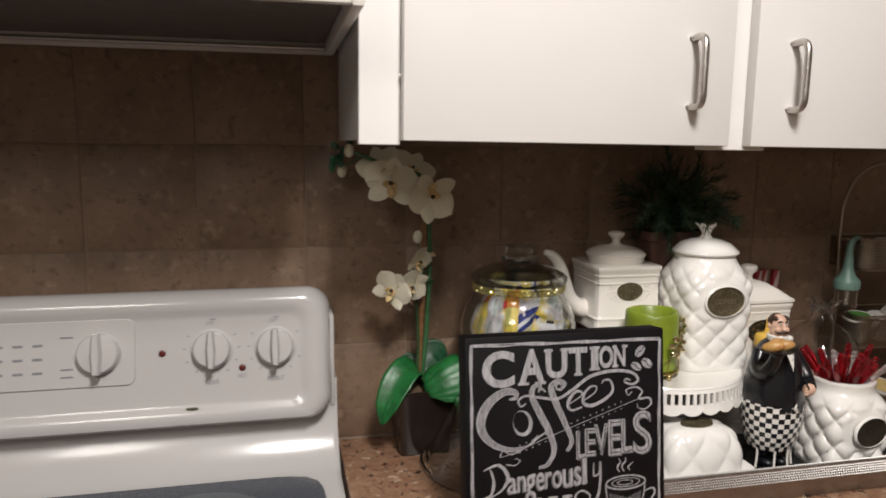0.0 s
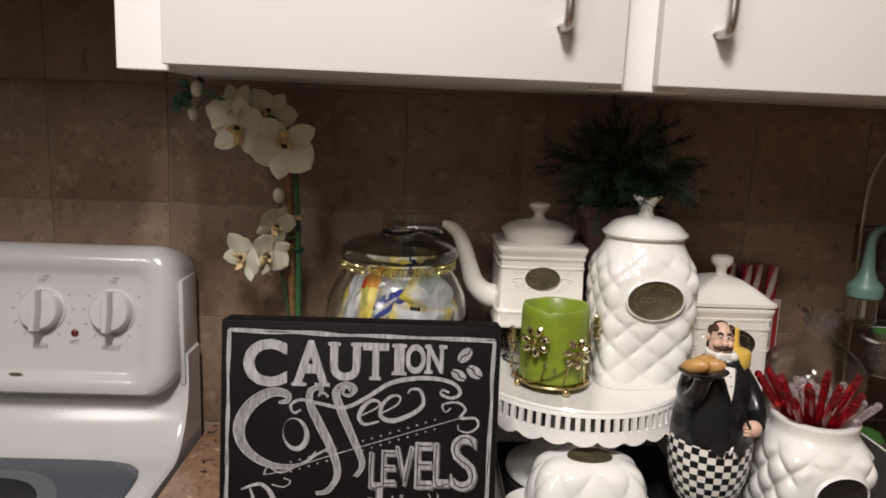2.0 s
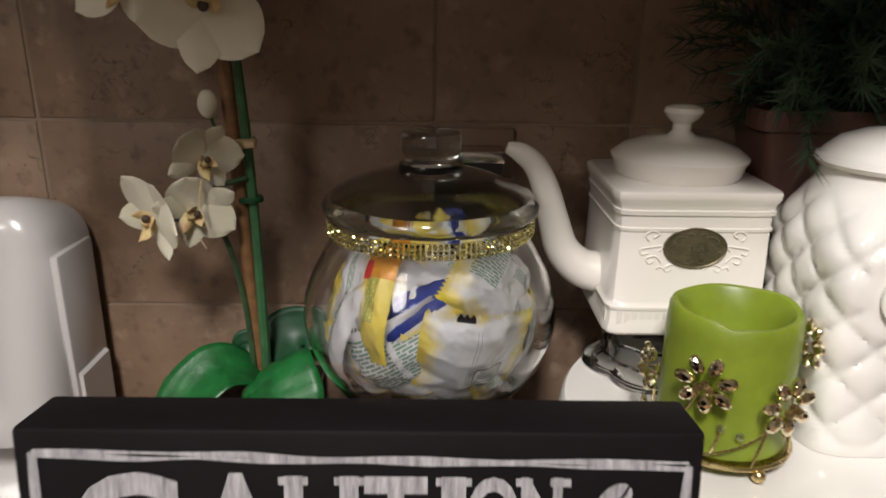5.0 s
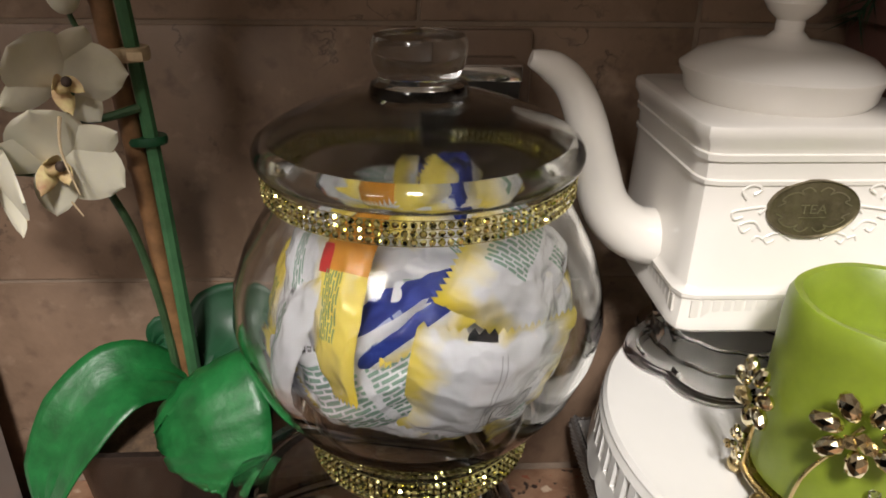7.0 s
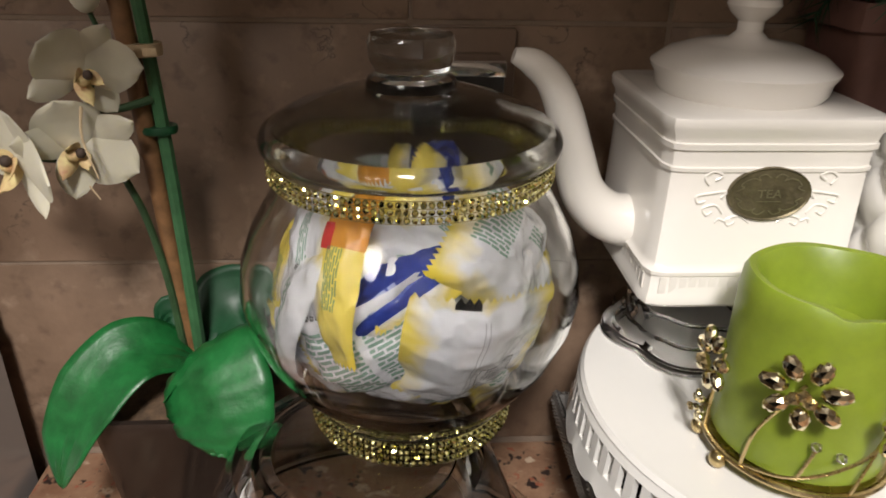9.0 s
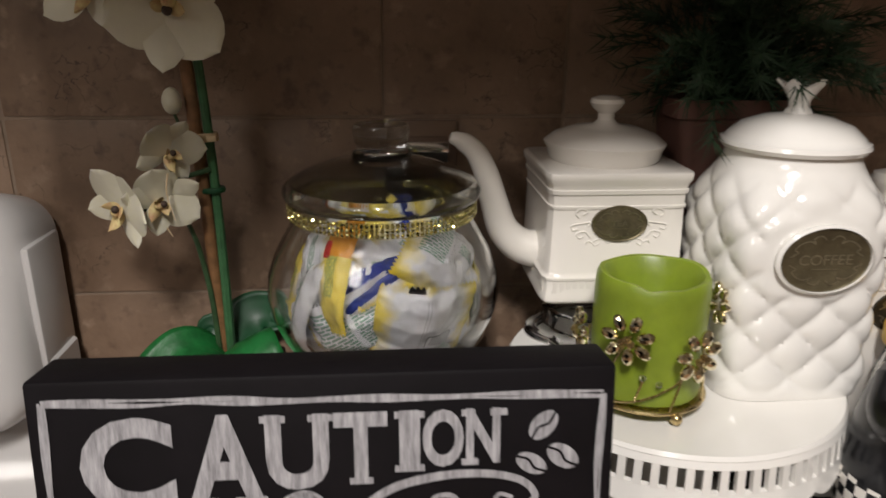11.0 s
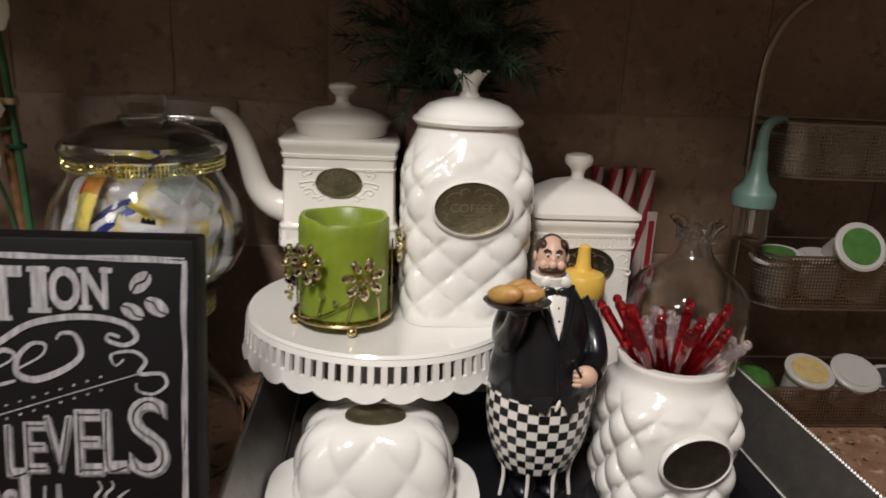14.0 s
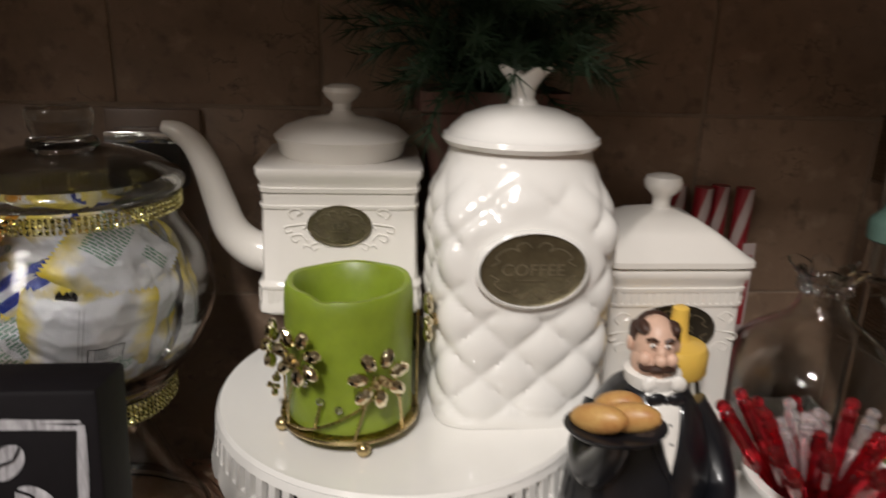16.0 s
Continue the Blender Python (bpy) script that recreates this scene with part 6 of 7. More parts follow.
def wrapper_material(kind):
    label, hl, hw, fades, fields = WRAPPERS[kind]
    m = material(kind + "_wrapper", (0.72, 0.72, 0.76), 0.18, scale=60, vary=0.06, bump=0.2, bump_scale=60, coat=0.4)
    nt = m.node_tree
    bs = nt.nodes["Principled BSDF"]
    colour = bs.inputs["Base Color"].links[0].from_socket
    tc = nt.nodes.new("ShaderNodeTexCoord")
    sep = nt.nodes.new("ShaderNodeSeparateXYZ")
    nt.links.new(tc.outputs["UV"], sep.inputs[0])
    u, v = sep.outputs[0], sep.outputs[1]
    grain = nt.nodes.new("ShaderNodeTexNoise")
    grain.inputs["Scale"].default_value = 5.0
    nt.links.new(tc.outputs["UV"], grain.inputs["Vector"])

    def calc(op, a, c):
        n = nt.nodes.new("ShaderNodeMath")
        n.operation = op
        for k, val in enumerate((a, c)):
            if isinstance(val, (int, float)):
                n.inputs[k].default_value = val
            else:
                nt.links.new(val, n.inputs[k])
        return n.outputs[0]

    def over(mask, tint, under):
        mix = nt.nodes.new("ShaderNodeMix")
        mix.data_type = "RGBA"
        nt.links.new(mask, mix.inputs["Factor"])
        nt.links.new(under, mix.inputs["A"])
        mix.inputs["B"].default_value = (*tint, 1)
        return mix.outputs["Result"]

    wob = calc("MULTIPLY", calc("SUBTRACT", grain.outputs["Fac"], 0.5), 0.35)
    for axis, lo, hi in fades:
        mr = nt.nodes.new("ShaderNodeMapRange")
        mr.inputs["From Min"].default_value, mr.inputs["From Max"].default_value = lo, hi
        nt.links.new(calc("ADD", u if axis == "u" else v, wob), mr.inputs["Value"])
        colour = over(calc("MULTIPLY", mr.outputs["Result"], 0.9), YELLOW_INK, colour)
    for u0, u1, v0, v1, tint, lines in fields:
        mask = calc("MULTIPLY", calc("MULTIPLY", calc("GREATER_THAN", u, u0), calc("LESS_THAN", u, u1)), calc("MULTIPLY", calc("GREATER_THAN", v, v0), calc("LESS_THAN", v, v1)))
        if lines > 0:
            # rows of short unreadable bars
            row = calc("MULTIPLY", calc("SUBTRACT", v, v0), lines / (v1 - v0))
            cell = calc("FLOOR", row, 0)
            gap = calc("FRACT", calc("ADD", calc("MULTIPLY", u, 3.4 / (u1 - u0)), calc("MULTIPLY", cell, 0.37)), 0)
            mask = calc("MULTIPLY", mask, calc("MULTIPLY", calc("LESS_THAN", calc("FRACT", row, 0), 0.62), calc("LESS_THAN", gap, 0.86)))
            mask = calc("MULTIPLY", mask, 0.72)
        elif lines < 0:
            # a boxed block of upright bars
            inner = calc("MULTIPLY", calc("MULTIPLY", calc("GREATER_THAN", u, u0 + 0.012), calc("LESS_THAN", u, u1 - 0.012)), calc("MULTIPLY", calc("GREATER_THAN", v, v0 + 0.009), calc("LESS_THAN", v, v1 - 0.009)))
            bars = calc("MULTIPLY", calc("LESS_THAN", calc("FRACT", calc("MULTIPLY", v, 42.0), 0), 0.45), calc("MULTIPLY", calc("GREATER_THAN", u, u0 + 0.05), calc("LESS_THAN", v, v1 - 0.05)))
            mask = calc("MULTIPLY", mask, calc("MAXIMUM", calc("SUBTRACT", 1.0, inner), calc("MULTIPLY", bars, 0.7)))
        colour = over(mask, tint, colour)
    nt.links.new(colour, bs.inputs["Base Color"])
    # crumpled facets of the foil
    warp = nt.nodes.new("ShaderNodeVectorMath")
    warp.operation = "MULTIPLY_ADD"
    warp.inputs[1].default_value = (0.22, 0.22, 0.22)
    nt.links.new(grain.outputs["Color"], warp.inputs[0])
    nt.links.new(tc.outputs["UV"], warp.inputs[2])
    prev = bs.inputs["Normal"].links[0].from_socket
    for scale, strength in ((3.2, 0.40), (7.0, 0.10)):
        cells = nt.nodes.new("ShaderNodeTexVoronoi")
        cells.inputs["Scale"].default_value = scale
        nt.links.new(warp.outputs[0], cells.inputs["Vector"])
        dent = nt.nodes.new("ShaderNodeBump")
        dent.inputs["Strength"].default_value = strength
        dent.inputs["Distance"].default_value = 0.03 / scale
        nt.links.new(cells.outputs["Distance"], dent.inputs["Height"])
        nt.links.new(prev, dent.inputs["Normal"])
        prev = dent.outputs["Normal"]
    nt.links.new(prev, bs.inputs["Normal"])
    return m


def fill_jar():
    """Packs pressed against the belly of the jar, then deeper ones behind them."""
    r4 = random.Random(21)
    protos = {}
    belly, centre = 0.0765, Vector((JAR[0], JAR[1], JAR[2] + 0.082))
    face, right = Vector((0, -0.875, 0.485)), Vector((1, 0, 0))
    rise = face.cross(right)
    # across, up (of the belly's radius), turn, depth below the glass, tilt along, tilt across, kind
    heap = [(-0.58, 0.04, 77, 0.004, 0, -12, "tall"), (0.40, -0.50, 80, 0.001, -9, 0, "barred"), (-0.28, -0.50, 32, 0.007, 0, 8, "green"),
            (-0.14, -0.08, 36, 0.012, 0, -10, "blue"), (0.60, 0.12, -18, 0.005, 9, 12, "corner"), (-0.02, 0.30, 4, 0.013, 0, 22, "plain"),
            (0.20, 0.02, 76, 0.018, 14, 12, "plain"), (0.86, -0.22, 50, 0.011, 0, 14, "plain"), (0.76, -0.50, 20, 0.012, 10, 0, "corner"),
            (-0.86, -0.16, 250, 0.006, 0, 12, "tall"), (-0.34, -0.76, 12, 0.014, 0, 10, "plain"), (0.22, -0.82, -8, 0.015, 0, 0, "plain"),
            (0.66, -0.72, 40, 0.012, 0, 0, "plain"), (-0.72, -0.60, -36, 0.010, 12, 0, "plain"), (-0.46, 0.34, 60, 0.014, 0, 10, "plain"), (0.34, 0.38, -34, 0.012, 12, 0, "plain"),
            (0.14, 0.76, 84, 0.012, 0, 0, "blue"), (-0.24, 0.76, -12, 0.016, 0, 0, "corner"), (0.46, 0.64, 28, 0.016, 0, 0, "plain")]
    for i in range(7):
        heap.append((0.72 * math.cos(i * 0.9 + 0.3), 0.62 * math.sin(i * 0.9 + 0.3), 51 * i, 0.026, r4.uniform(-9, 9), r4.uniform(-9, 9), ("plain", "corner", "tall", "plain")[i % 4]))
    heap += [(0.0, 0.0, 20, 0.030, 0, 0, "plain"), (-0.15, -0.5, 60, 0.026, 0, 0, "plain"), (0.4, -0.1, 95, 0.024, 0, 0, "plain")]
    spots = []
    for across, up, turn, deep, ta, tb, kind in heap:
        ahead = math.sqrt(max(0.0, 1 - across * across - up * up))
        spots.append(((right * across + rise * up + face * ahead).normalized(), turn, deep, ta, tb, kind))
    for i in range(9):
        a = radians(8 + 20.5 * i)
        spots.append((Vector((math.cos(a), math.sin(a), (-0.25, 0.15, 0.5)[i % 3])).normalized(), r4.uniform(0, 180), 0.006 + 0.005 * (i % 3), 0, 0, ("plain", "corner", "barred", "tall", "plain")[i % 5]))
    for out, turn, deep, ta, tb, kind in spots:
        e1 = (right - out * right.dot(out)).normalized()
        e2 = out.cross(e1)
        base = Matrix((e1, e2, out)).transposed().to_4x4()
        m = Matrix.Translation(centre + out * (belly - deep)) @ base @ Matrix.Rotation(radians(turn), 4, "Z") @ Matrix.Rotation(radians(ta), 4, "Y") @ Matrix.Rotation(radians(tb), 4, "X")
        if kind not in protos:
            label, hl, hw, _, _ = WRAPPERS[kind]
            ob = part("snack_packet", snack_packet(hl * 0.95, hw * 0.95, len(protos) + 1), wrapper_material(kind))
            ob.matrix_basis = m
            protos[kind] = tagged(ob, label, "snack", "snacks in the candy jar")
        else:
            copy_thing(protos[kind], m)


fill_jar()


# ---- orchid ----
def petal(b, m, length, width, curl=0.25, cup=0.2, mat=0, n=9, wn=6):
    rows = []
    for i in range(n + 1):
        t = i / n
        w = width * math.sin(math.pi * min(1, t * 0.93 + 0.07)) ** 0.6
        row = []
        for j in range(wn + 1):
            s = -1 + 2 * j / wn
            row.append(b.verts.new(m @ Vector((s * w, -curl * length * t * t + cup * width * s * s * (1 - t * 0.5), length * t))))
        rows.append(row)
    for i in range(n):
        for j in range(wn):
            b.faces.new((rows[i][j], rows[i + 1][j], rows[i + 1][j + 1], rows[i][j + 1])).material_index = mat


def orchid():
    root = thing("orchid", pose(0.326, -0.0525, TOP), "artificial white orchid in a dark glazed square pot", "plant")
    b = bmesh.new()
    rings(b, [square_loop(0.036, 0.0), square_loop(0.038, 0.002), square_loop(0.046, 0.092), square_loop(0.0475, 0.096), square_loop(0.0475, 0.102), square_loop(0.0435, 0.102), square_loop(0.042, 0.090)])
    pot = part("pot", b, M_POT, root, "dark brown glazed square pot")
    b = bmesh.new()
    rings(b, [square_loop(0.0415, 0.088), square_loop(0.0415, 0.0935), square_loop(0.03, 0.098), square_loop(0.012, 0.101)])
    part("moss", b, M_MOSS, root, "brown dried moss filling")
    # stems and cane
    foot = (-0.001, 0.018, 0.098)
    b = bmesh.new()
    tube(b, smooth_path([foot, (0.0, 0.003, 0.2), (0.001, -0.014, 0.30), (-0.002, -0.020, 0.40)], 6), lambda t: 0.0054 - 0.0006 * t, 10)
    for z, x, y in ((0.17, -0.0003, 0.008), (0.25, 0.0005, -0.006), (0.33, 0.000, -0.0155)):
        lathe(b, [(0.0046, -0.003), (0.0056, 0.0), (0.0046, 0.003)], 12, (x, y, z))
    part("support_cane", b, M_CANE, root, "brown bamboo support cane")
    stems = (([(0.004, 0.016, 0.098), (0.008, 0.002, 0.18), (0.010, -0.011, 0.28), (0.008, -0.018, 0.36), (0.006, -0.030, 0.405), (-0.016, -0.040, 0.428), (-0.05, -0.036, 0.436), (-0.09, -0.024, 0.452), (-0.118, -0.016, 0.462)], 0.0041),
             ([(-0.004, 0.012, 0.098), (-0.004, 0.004, 0.16), (-0.007, -0.004, 0.205), (-0.010, -0.012, 0.230), (-0.014, -0.020, 0.246), (-0.024, -0.028, 0.252), (-0.046, -0.033, 0.256)], 0.0026),
             ([(0.008, -0.014, 0.281), (-0.006, -0.026, 0.279), (-0.016, -0.032, 0.282), (-0.008, -0.038, 0.298)], 0.0022), ([(-0.004, -0.018, 0.30), (-0.010, -0.024, 0.322), (-0.011, -0.025, 0.332)], 0.0016),
             ([(-0.09, -0.024, 0.452), (-0.108, -0.012, 0.442), (-0.118, -0.006, 0.431)], 0.0016))
    for pts, r in stems:
        b = bmesh.new()
        tube(b, smooth_path(pts, 7), lambda t: r * (1 - 0.45 * t), 8)
        part("stem", b, M_STEM if r > 0.003 else M_STEM_DARK, root, "green flower stem")
    b = bmesh.new()
    lathe(b, [(0.0088, 0.0), (0.0092, 0.003), (0.0088, 0.006)], 16, (0.006, -0.013, 0.303), sx=1.2)
    box(b, (0.010, -0.023, 0.3040), (0.017, -0.0222, 0.3080), 0.0003)
    part("tie", b, M_TIE, root, "raffia tie")
    b = bmesh.new()
    lathe(b, [(0.0075, 0.0), (0.008, 0.002), (0.0075, 0.004)], 16, (0.007, -0.0075, 0.262), sx=1.3)
    part("clip", b, M_LEAF_DARK, root, "green plastic clip")

    def flower(at, face, size, spin=0.0, throat=True):
        """A five-petalled bloom facing the given way."""
        d = Vector(face).normalized()
        q = Vector((0, -1, 0)).rotation_difference(d).to_matrix().to_4x4()
        base = Matrix.Translation(at) @ q @ Matrix.Rotation(radians(spin), 4, "Y")
        b = bmesh.new()
        ball(b, base @ Vector((0, -0.004, -size * 0.10)), size * 0.13, 10, 0, (0.9, 1.1, 0.8))
        fl = part("bloom", b, M_LIP, root, "creamy white orchid bloom")
        for ang, ln, wd, cu, dy in ((0, 0.95, 0.33, 0.10, 0), (128, 0.92, 0.31, 0.16, 0), (-128, 0.92, 0.31, 0.12, 0), (66, 1.0, 0.52, 0.18, -0.0015), (-66, 1.0, 0.52, 0.14, -0.0015)):
            b = bmesh.new()
            wob2 = rng.uniform(-7, 7)
            petal(b, base @ Matrix.Translation((0, dy, 0)) @ Matrix.Rotation(radians(ang + wob2), 4, "Y"), size * ln * rng.uniform(0.93, 1.05), size * wd, cu + rng.uniform(-0.06, 0.18), 0.14)
            part("petal", b, M_PETAL, fl)
        b = bmesh.new()
        petal(b, base @ Matrix.Translation((0, -0.004, -size * 0.05)) @ Matrix.Rotation(radians(160), 4, "Y"), size * 0.42, size * 0.16, 0.6, 0.8)
        petal(b, base @ Matrix.Translation((0, -0.004, 0)) @ Matrix.Rotation(radians(100), 4, "Y"), size * 0.25, size * 0.12, 0.9, 0.6)
        petal(b, base @ Matrix.Translation((0, -0.004, 0)) @ Matrix.Rotation(radians(-100), 4, "Y"), size * 0.25, size * 0.12, 0.9, 0.6)
        part("lip", b, M_LIP, fl, "yellow and wine-coloured lip")
        b = bmesh.new()
        ball(b, base @ Vector((0, -0.0062, 0.001)), size * 0.085, 8)
        part("throat", b, M_DARK_LIP, fl, "dark throat")

    flower((-0.053, -0.046, 0.413), (-0.35, -1, 0.05), 0.043, 12)
    flower((0.002, -0.058, 0.398), (0.25, -1, -0.15), 0.043, -165)
    flower((-0.022, -0.034, 0.432), (0.2, -0.8, 0.6), 0.036, 30)
    flower((-0.066, -0.030, 0.436), (-0.5, -0.7, 0.5), 0.036, -20)
    flower((-0.014, -0.038, 0.300), (0.72, -0.75, -0.30), 0.028, 24)
    flower((-0.051, -0.040, 0.259), (-0.55, -0.85, -0.15), 0.035, 35)
    flower((-0.024, -0.034, 0.262), (0.35, -0.85, -0.25), 0.031, 62)
    for at, r in (((-0.110, -0.019, 0.459), 0.0085), ((-0.119, -0.006, 0.430), 0.0085), ((-0.011, -0.026, 0.334), 0.0085)):
        b = bmesh.new()
        ball(b, at, r, 12, 0, (0.85, 0.85, 1.15))
        part("bud", b, M_PETAL, root, "closed white bud")
    for i in range(9):
        b = bmesh.new()
        a = rng.uniform(0, 6.28)
        at = Vector((-0.118 + rng.uniform(-0.02, 0.012), -0.014 + rng.uniform(-0.012, 0.012), 0.452 + rng.uniform(-0.025, 0.018)))
        petal(b, Matrix.Translation(at) @ Matrix.Rotation(a, 4, "Y") @ Matrix.Rotation(rng.uniform(-1, 1), 4, "X"), 0.014, 0.005, 0.3, 0.3)
        part("leaflet", b, M_LEAF_DARK, root)
    b = bmesh.new()
    for pts in ([(-0.014, -0.045, 0.285), (-0.016, -0.046, 0.27), (-0.012, -0.046, 0.250)], [(-0.028, -0.028, 0.255), (-0.026, -0.030, 0.245), (-0.020, -0.030, 0.233)]):
        tube(b, smooth_path(pts, 5), lambda t: 0.0009 * (1 - 0.6 * t), 6)
    part("root_thread", b, M_TIE, root, "dry aerial root")

    def strap_leaf(pts, widths, twist, matl, ridge=0.0, across=False):
        """A broad strap leaf along a bent spine, with lengthwise ribs."""
        path = smooth_path(pts, 7)
        n, wn = len(path), 10
        b = bmesh.new()
        rows = []
        for i, p in enumerate(path):
            t = i / (n - 1)
            d = (path[min(i + 1, n - 1)] - path[max(i - 1, 0)]).normalized()
            w = float(np.interp(t, np.linspace(0, 1, len(widths)), widths))
            tv = Vector(twist[0]).lerp(Vector(twist[1]), t)
            side = (tv - d * tv.dot(d)).normalized() if across else d.cross(tv).normalized()
            up = side.cross(d)
            row = []
            for j in range(wn + 1):
                s = -1 + 2 * j / wn
                h = 0.22 * w * abs(s) ** 1.3 + 0.0007 * math.cos(s * 14) + ridge * math.sin(t * 60) * 0.0004
                row.append(b.verts.new(p + side * (s * w) + up * h))
            rows.append(row)
        for i in range(n - 1):
            for j in range(wn):
                b.faces.new((rows[i][j], rows[i + 1][j], rows[i + 1][j + 1], rows[i][j + 1]))
        ob = part("leaf", b, matl, root, "broad glossy green strap leaf")
        md = ob.modifiers.new("thickness", "SOLIDIFY")
        md.thickness = 0.0009

    strap_leaf([(0.004, 0.012, 0.104), (-0.006, -0.004, 0.124), (-0.024, -0.020, 0.132), (-0.044, -0.036, 0.115), (-0.060, -0.046, 0.086), (-0.068, -0.048, 0.058)], (0.008, 0.017, 0.023, 0.024, 0.018, 0.002), ((0.2, -0.4, 0.9), (-0.5, -0.75, 0.5)), M_LEAF)
    strap_leaf([(0.006, 0.006, 0.108), (0.010, -0.012, 0.129), (0.018, -0.034, 0.137), (0.027, -0.052, 0.123), (0.032, -0.062, 0.104), (0.033, -0.065, 0.092)], (0.008, 0.024, 0.034, 0.036, 0.030, 0.010), ((0.75, 0.2, 0.6), (0.80, -0.1, 0.55)), M_LEAF, 1.0, True)
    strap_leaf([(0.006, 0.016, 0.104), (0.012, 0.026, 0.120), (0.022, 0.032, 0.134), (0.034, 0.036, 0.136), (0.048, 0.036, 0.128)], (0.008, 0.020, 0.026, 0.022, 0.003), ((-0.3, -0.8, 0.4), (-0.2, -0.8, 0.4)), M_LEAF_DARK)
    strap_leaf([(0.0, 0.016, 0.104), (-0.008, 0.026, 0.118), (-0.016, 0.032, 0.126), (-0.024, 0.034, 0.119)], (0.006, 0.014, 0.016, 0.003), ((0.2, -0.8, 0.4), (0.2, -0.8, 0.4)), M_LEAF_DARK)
    return root


orchid()


# ---- needle plant in a clay planter ----
def needle_plant():
    root = thing("potted_greenery", pose(0.748, -0.0395, 1.0505), "dark green needle-leaved plant in a brown clay planter", "plant")
    b = bmesh.new()
    rings(b, [square_loop(0.030, 0.0, hy=0.024), square_loop(0.050, 0.18, hy=0.031), square_loop(0.055, 0.182, hy=0.034), square_loop(0.055, 0.196, hy=0.034), square_loop(0.050, 0.196, hy=0.030), square_loop(0.048, 0.185, hy=0.028)])
    part("planter", b, M_TERRA, root, "brown clay planter")
    b = bmesh.new()
    r5 = random.Random(5)
    for s in range(120):
        a = r5.uniform(0, 6.28)
        spread = r5.uniform(0.1, 1.0)
        tip = Vector((0.105 * spread * math.cos(a) + r5.uniform(-0.02, 0.02), -0.02 + 0.060 * spread * math.sin(a) * (1.5 if math.sin(a) < 0 else 0.35), 0.20 + r5.uniform(0.015, 0.125) * (1.15 - spread * 0.55)))
        if r5.random() < 0.22:
            tip.z -= 0.035
        if s < 4:
            tip = Vector((0.034 + 0.010 * s, -0.125 + 0.014 * s, 0.226 - 0.006 * s))
        tip.y = max(-0.15, min(0.030, tip.y))
        tip.z = min(0.330, tip.z)
        start = Vector((r5.uniform(-0.03, 0.03), r5.uniform(-0.015, 0.012), 0.185))
        mid = start.lerp(tip, 0.55) + Vector((0, 0, 0.022))
        path = smooth_path([start, mid, tip], 5)
        tube(b, path, lambda t: 0.0011 * (1 - 0.6 * t), 4)
        for k in range(3, len(path)):
            for q in range(7):
                d = (path[k] - path[k - 1]).normalized()
                side = d.orthogonal().normalized()
                side.rotate(Matrix.Rotation(r5.uniform(0, 6.28), 3, d))
                tipn = path[k] + (d * 0.8 + side * 0.9).normalized() * r5.uniform(0.014, 0.026)
                w = side.cross(d) * 0.0008
                tipn.y = min(0.036, tipn.y)
                v = [b.verts.new(path[k] - w), b.verts.new(path[k] + w), b.verts.new(tipn)]
                b.faces.new(v)
    tagged(part("foliage", b, M_FIR, root, "fine dark green needles", smooth=False), kind="stuff")


needle_plant()


# ---- pod rack ----
def basket_sheet(b, path, z0, h, cell=0.0034):
    """Perforated sheet that follows a bent line in plan."""
    run = [0.0]
    for p, q in zip(path, path[1:]):
        run.append(run[-1] + math.hypot(q[0] - p[0], q[1] - p[1]))
    nx, nz = int(run[-1] / cell), int(h / cell)

    def at(i):
        d = run[-1] * i / nx
        return Vector((float(np.interp(d, run, [p[0] for p in path])), float(np.interp(d, run, [p[1] for p in path])), 0))

    grid = [[b.verts.new(at(i) + Vector((0, 0, z0 + h * j / nz))) for j in range(nz + 1)] for i in range(nx + 1)]
    for i in range(nx):
        for j in range(nz):
            c = [grid[i][j], grid[i + 1][j], grid[i + 1][j + 1], grid[i][j + 1]]
            mid = sum((v.co for v in c), Vector()) / 4
            inn = [b.verts.new(mid + ((c[k].co + c[(k + 1) % 4].co) / 2 - mid) * 0.72) for k in range(4)]
            for k in range(4):
                b.faces.new((c[k], inn[k], inn[k - 1]))
                b.faces.new((c[k], c[(k + 1) % 4], inn[k]))


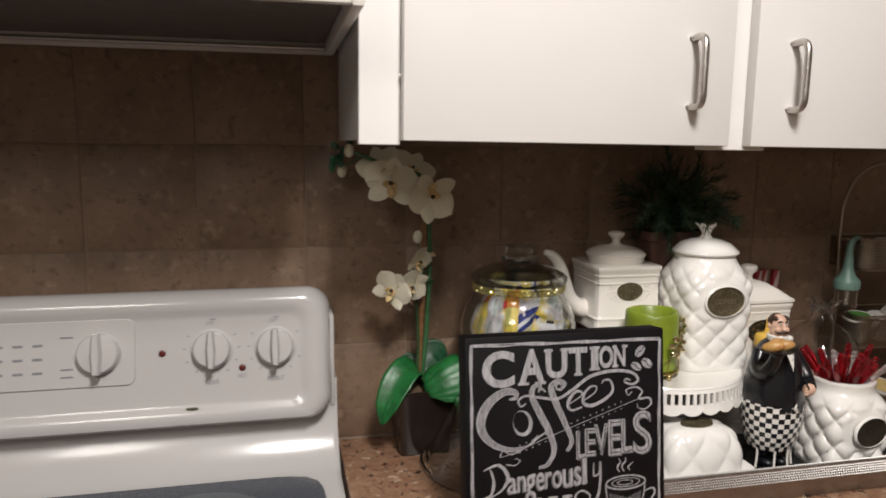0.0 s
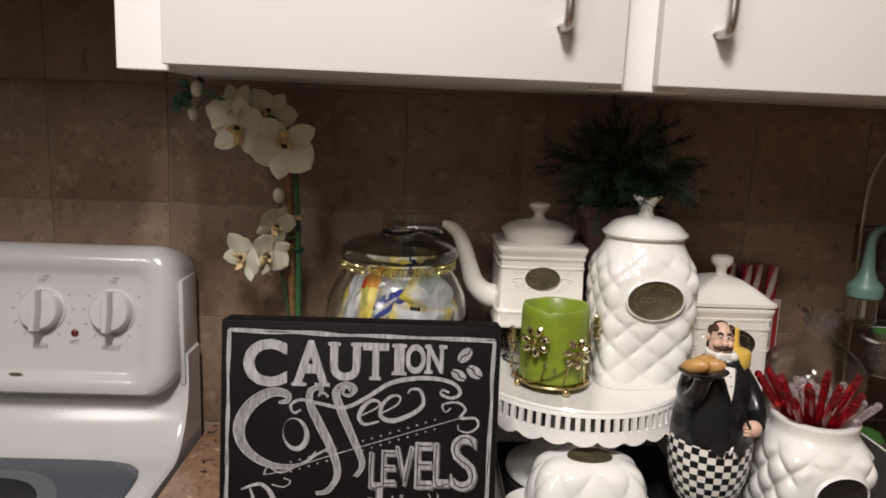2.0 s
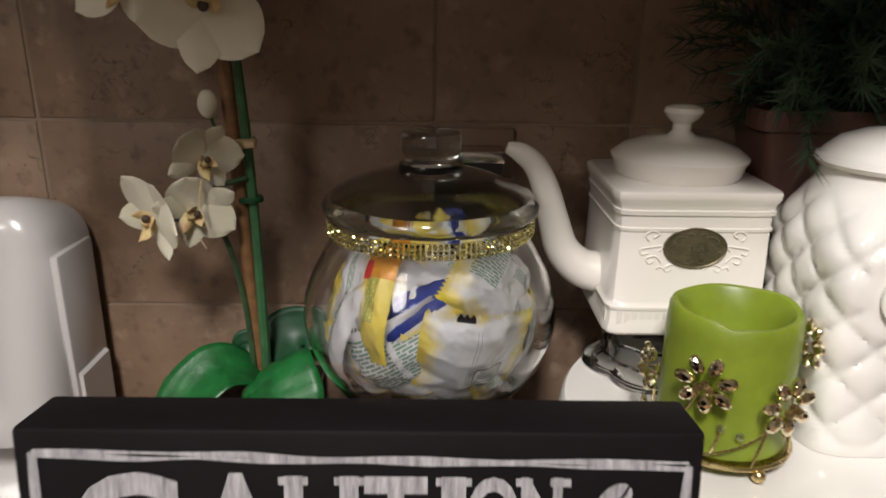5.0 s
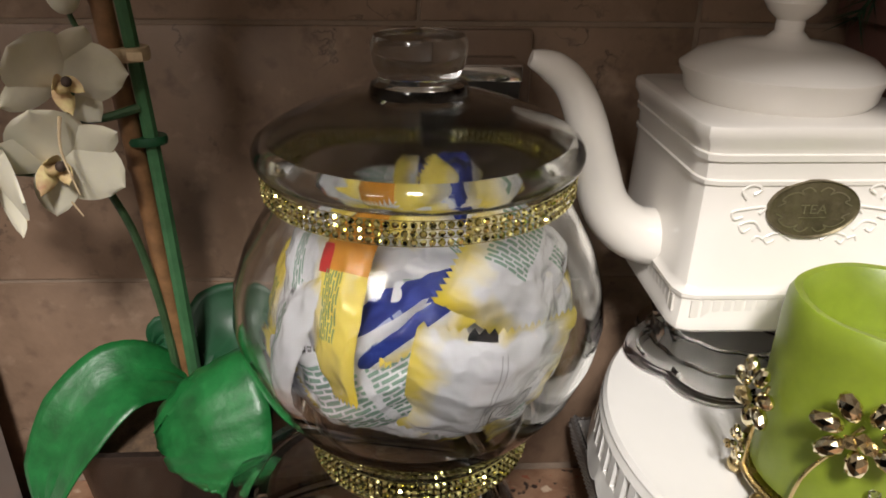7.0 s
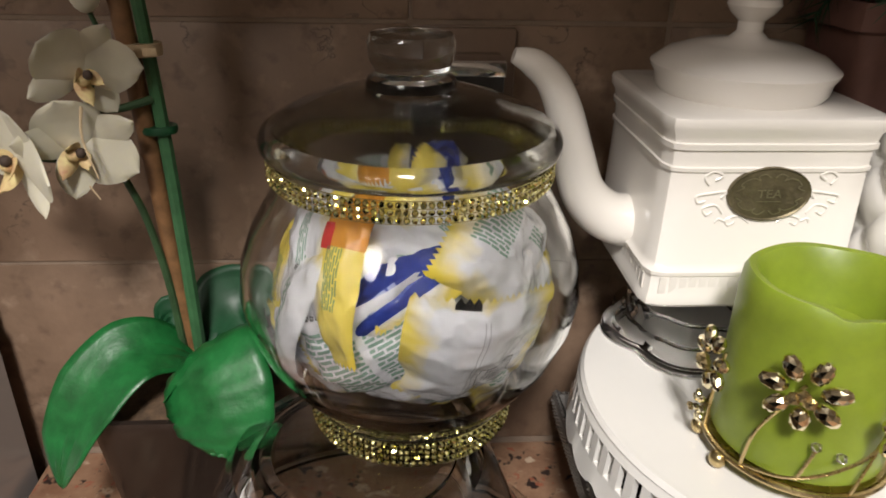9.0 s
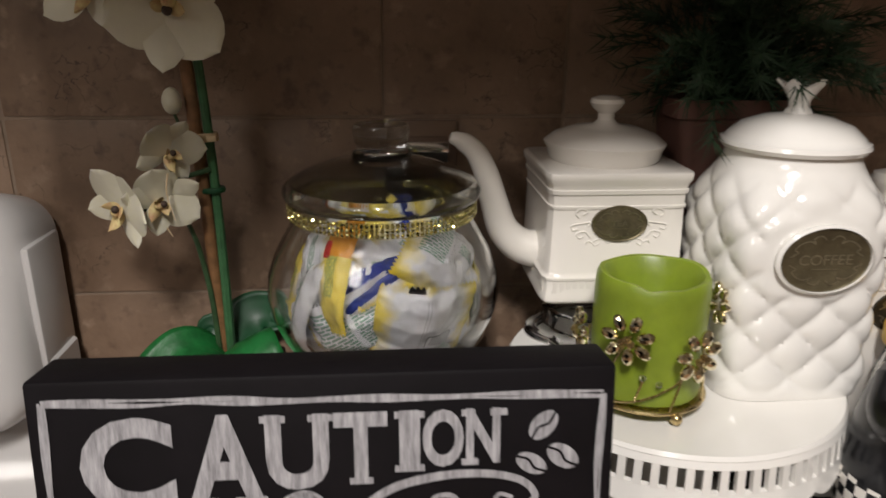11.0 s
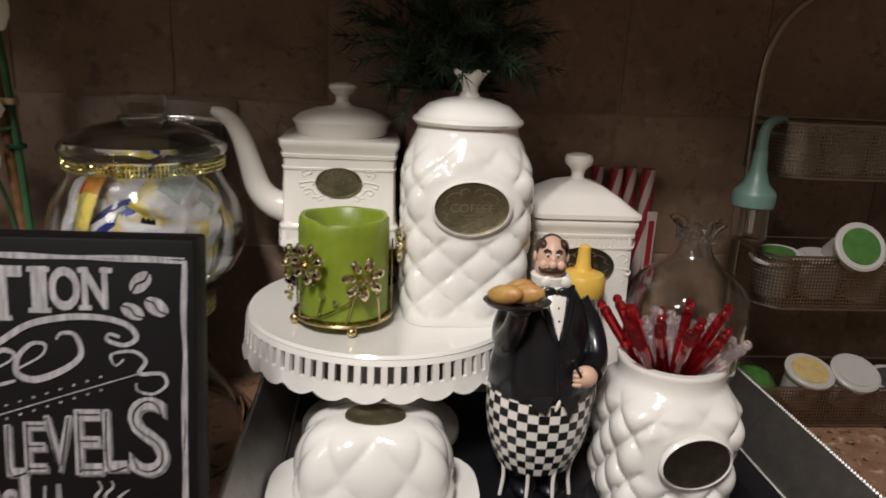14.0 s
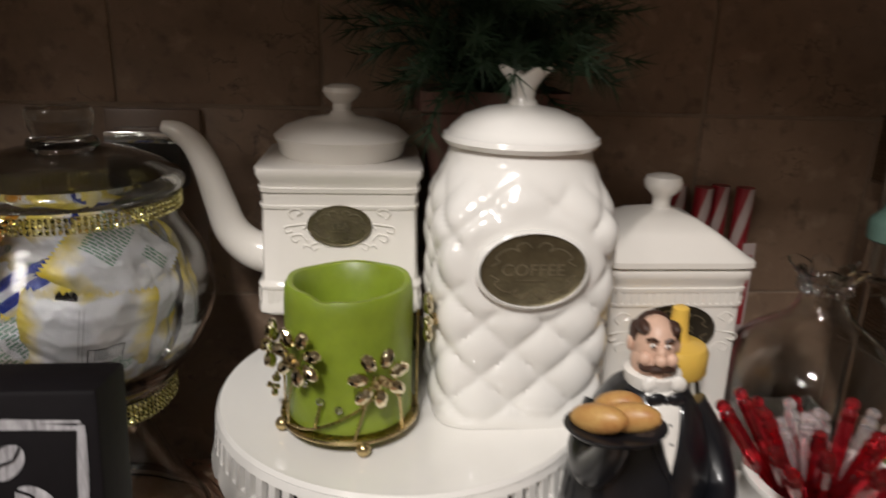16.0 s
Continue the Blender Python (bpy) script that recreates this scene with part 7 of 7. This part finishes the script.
def pod_rack():
    X, Y, Wd, Dp = 1.062, -0.120, 0.27, 0.080
    root = thing("pod_rack", pose(X, Y, TOP), "three-tier nickel wire rack with perforated bronze baskets", "rack")
    b = bmesh.new()
    px, py = -0.014, 0.042
    pts = [(px + 0.008, py, 0.0), (px + 0.002, py, 0.06), (px + 0.002, py, 0.20), (px - 0.002, py, 0.345), (px + 0.006, py, 0.395), (px + 0.03, py, 0.428), (px + 0.07, py, 0.444), (px + 0.15, py, 0.446),
           (px + 0.22, py, 0.444), (px + 0.265, py, 0.42), (px + 0.29, py, 0.36), (px + 0.298, py, 0.20), (px + 0.298, py, 0.0)]
    tube(b, smooth_path(pts, 8), 0.0030, 10)
    for z in (0.042, 0.182, 0.315):
        tube(b, [(px, py, z), (0.003, py, z)], 0.0022, 8)
        tube(b, [(Wd - 0.003, py, z), (px + 0.298, py, z)], 0.0022, 8)
    part("frame", b, M_RACK, root, "bent nickel wire frame")
    rc = 0.026
    bend = [(rc - rc * math.sin(radians(q)), rc - rc * math.cos(radians(q))) for q in range(90, -1, -10)]
    front = [(0.0, Dp)] + bend + [(Wd - x, y) for x, y in reversed(bend)] + [(Wd, Dp)]
    for z0, h in ((0.003, 0.043), (0.134, 0.054), (0.267, 0.051)):
        b = bmesh.new()
        basket_sheet(b, front, z0, h)
        basket_sheet(b, [(0.0, Dp), (Wd, Dp)], z0, h, 0.005)
        bs = part("basket", b, M_MESH, root, "perforated bronze metal basket", smooth=False)
        b = bmesh.new()
        rings(b, [[(x * 0.998 + 0.0003, y, z0 + d) for x, y in front] for d in (0.0, 0.0012)])
        part("basket_floor", b, M_MESH, bs, smooth=False)
        for z in (z0, z0 + h):
            b = bmesh.new()
            tube(b, [(x, y, z) for x, y in front], 0.0016, 6, closed=True)
            part("edge_wire", b, M_RACK, bs)
    # pods
    protos = {}
    r6 = random.Random(9)
    rows = (
        (0.0045, ((0.078, "yellow", 22, 0.014), (0.128, "white", 28, 0.016), (0.182, "dark", 15, 0.0), (0.232, "green", 10, 0.0))),
        (0.1355, ((0.028, "green", 8, 0.006), (0.076, "white", 6, 0.004), (0.124, "white", 4, 0.0), (0.094, "green", 58, 0.043), (0.195, "dark", 6, 0.0), (0.240, "green", 6, 0.0))),
        (0.2685, ((0.030, "white", 4, 0.0), (0.078, "white", 5, 0.002), (0.126, "white", -4, 0.0), (0.176, "dark", 4, 0.0), (0.226, "green", 4, 0.0))),
    )
    foil = {"green": M_POD_GREEN, "yellow": M_POD_YELLOW, "white": M_POD_WHITE, "dark": M_POD_DARK}
    for z0, pods in rows:
        for x, kind, tip, up in pods:
            m = pose(X + x, Y + 0.034, TOP + z0 + up, tip, r6.uniform(-8, 8), 0)
            if kind not in protos:
                pod = thing("coffee_pod", m, "white single-serve coffee pod with " + kind + " foil lid", "coffee pod", "coffee pods in the rack")
                b = bmesh.new()
                lathe(b, [(0.0175, 0.0), (0.0185, 0.001), (0.0225, 0.038), (0.0255, 0.040), (0.0255, 0.0425), (0.021, 0.0425)], 30)
                part("cup", b, M_POD, pod)
                b = bmesh.new()
                lathe(b, [(0.0245, 0.0427), (0.0235, 0.0434), (0.018, 0.0430)], 30)
                lid = part("foil_lid", b, M_POD_WHITE, pod)
                b = bmesh.new()
                lathe(b, [(0.0192, 0.0436), (0.0192, 0.0439)], 30)
                part("print_disc", b, foil[kind], lid)
                protos[kind] = pod
            else:
                copy_thing(protos[kind], m)
    # leafy green packet in the low basket
    pk = thing("tea_sachet", pose(X + 0.022, Y + 0.026, TOP + 0.046, 24, 8, 14), "crumpled green foil tea sachet", "sachet")
    b = snack_packet(0.030, 0.021, 8)
    part("sachet", b, M_POD_GREEN, pk)


pod_rack()


def frother():
    root = thing("milk_frother", pose(1.0445, -0.104, 1.1165) @ Matrix.Diagonal((0.98, 0.98, 0.93, 1)), "mint green hand milk frother hung on the rack", "frother")
    b = bmesh.new()
    lathe(b, [(0.018, 0.034), (0.0205, 0.036), (0.021, 0.048), (0.0195, 0.052), (0.0125, 0.060), (0.0080, 0.074), (0.0066, 0.094)], 36)
    tube(b, smooth_path([(0, 0, 0.09), (0.0, 0, 0.108), (0.003, 0.0, 0.120), (0.011, 0.002, 0.126), (0.022, 0.006, 0.125), (0.026, 0.010, 0.118)], 6), lambda t: 0.0062 - 0.0022 * t, 12)
    part("handle", b, M_MINT, root, "mint green plastic handle")
    b = bmesh.new()
    lathe(b, [(0.0165, 0.0), (0.0178, 0.002), (0.0180, 0.034), (0.0168, 0.034), (0.0165, 0.003), (0.01, 0.002)], 32)
    part("cup", b, M_GLASS, root, "clear plastic cup")
    b = bmesh.new()
    tube(b, [(0, 0, 0.034), (0, 0, 0.008)], 0.0045, 12)
    part("whisk", b, M_CHROME, root, "metal whisk")


frother()

# ---- backsplash tiles, one by one ----
def tiles():
    half = PITCH / 2 - 0.0013
    b = bmesh.new()
    box(b, (-half, 0.0, -half), (half, 0.0045, half), 0.0012, 2)
    me = bpy.data.meshes.new("tile")
    b.to_mesh(me)
    b.free()
    me.materials.append(M_TILE)
    me.shade_smooth()
    me.set_sharp_from_angle(angle=radians(38))
    r7 = random.Random(2)
    for i in range(-6, 9):
        for k in range(0, 5):
            if k == 4 and i > 1:
                continue
            ob = new("tile", me)
            ob.parent = wall_back
            ob.location = ((i + 0.5) * PITCH + r7.uniform(-0.0004, 0.0004), r7.uniform(-0.0004, 0.0003), TOP + (k + 0.5) * PITCH)


tiles()
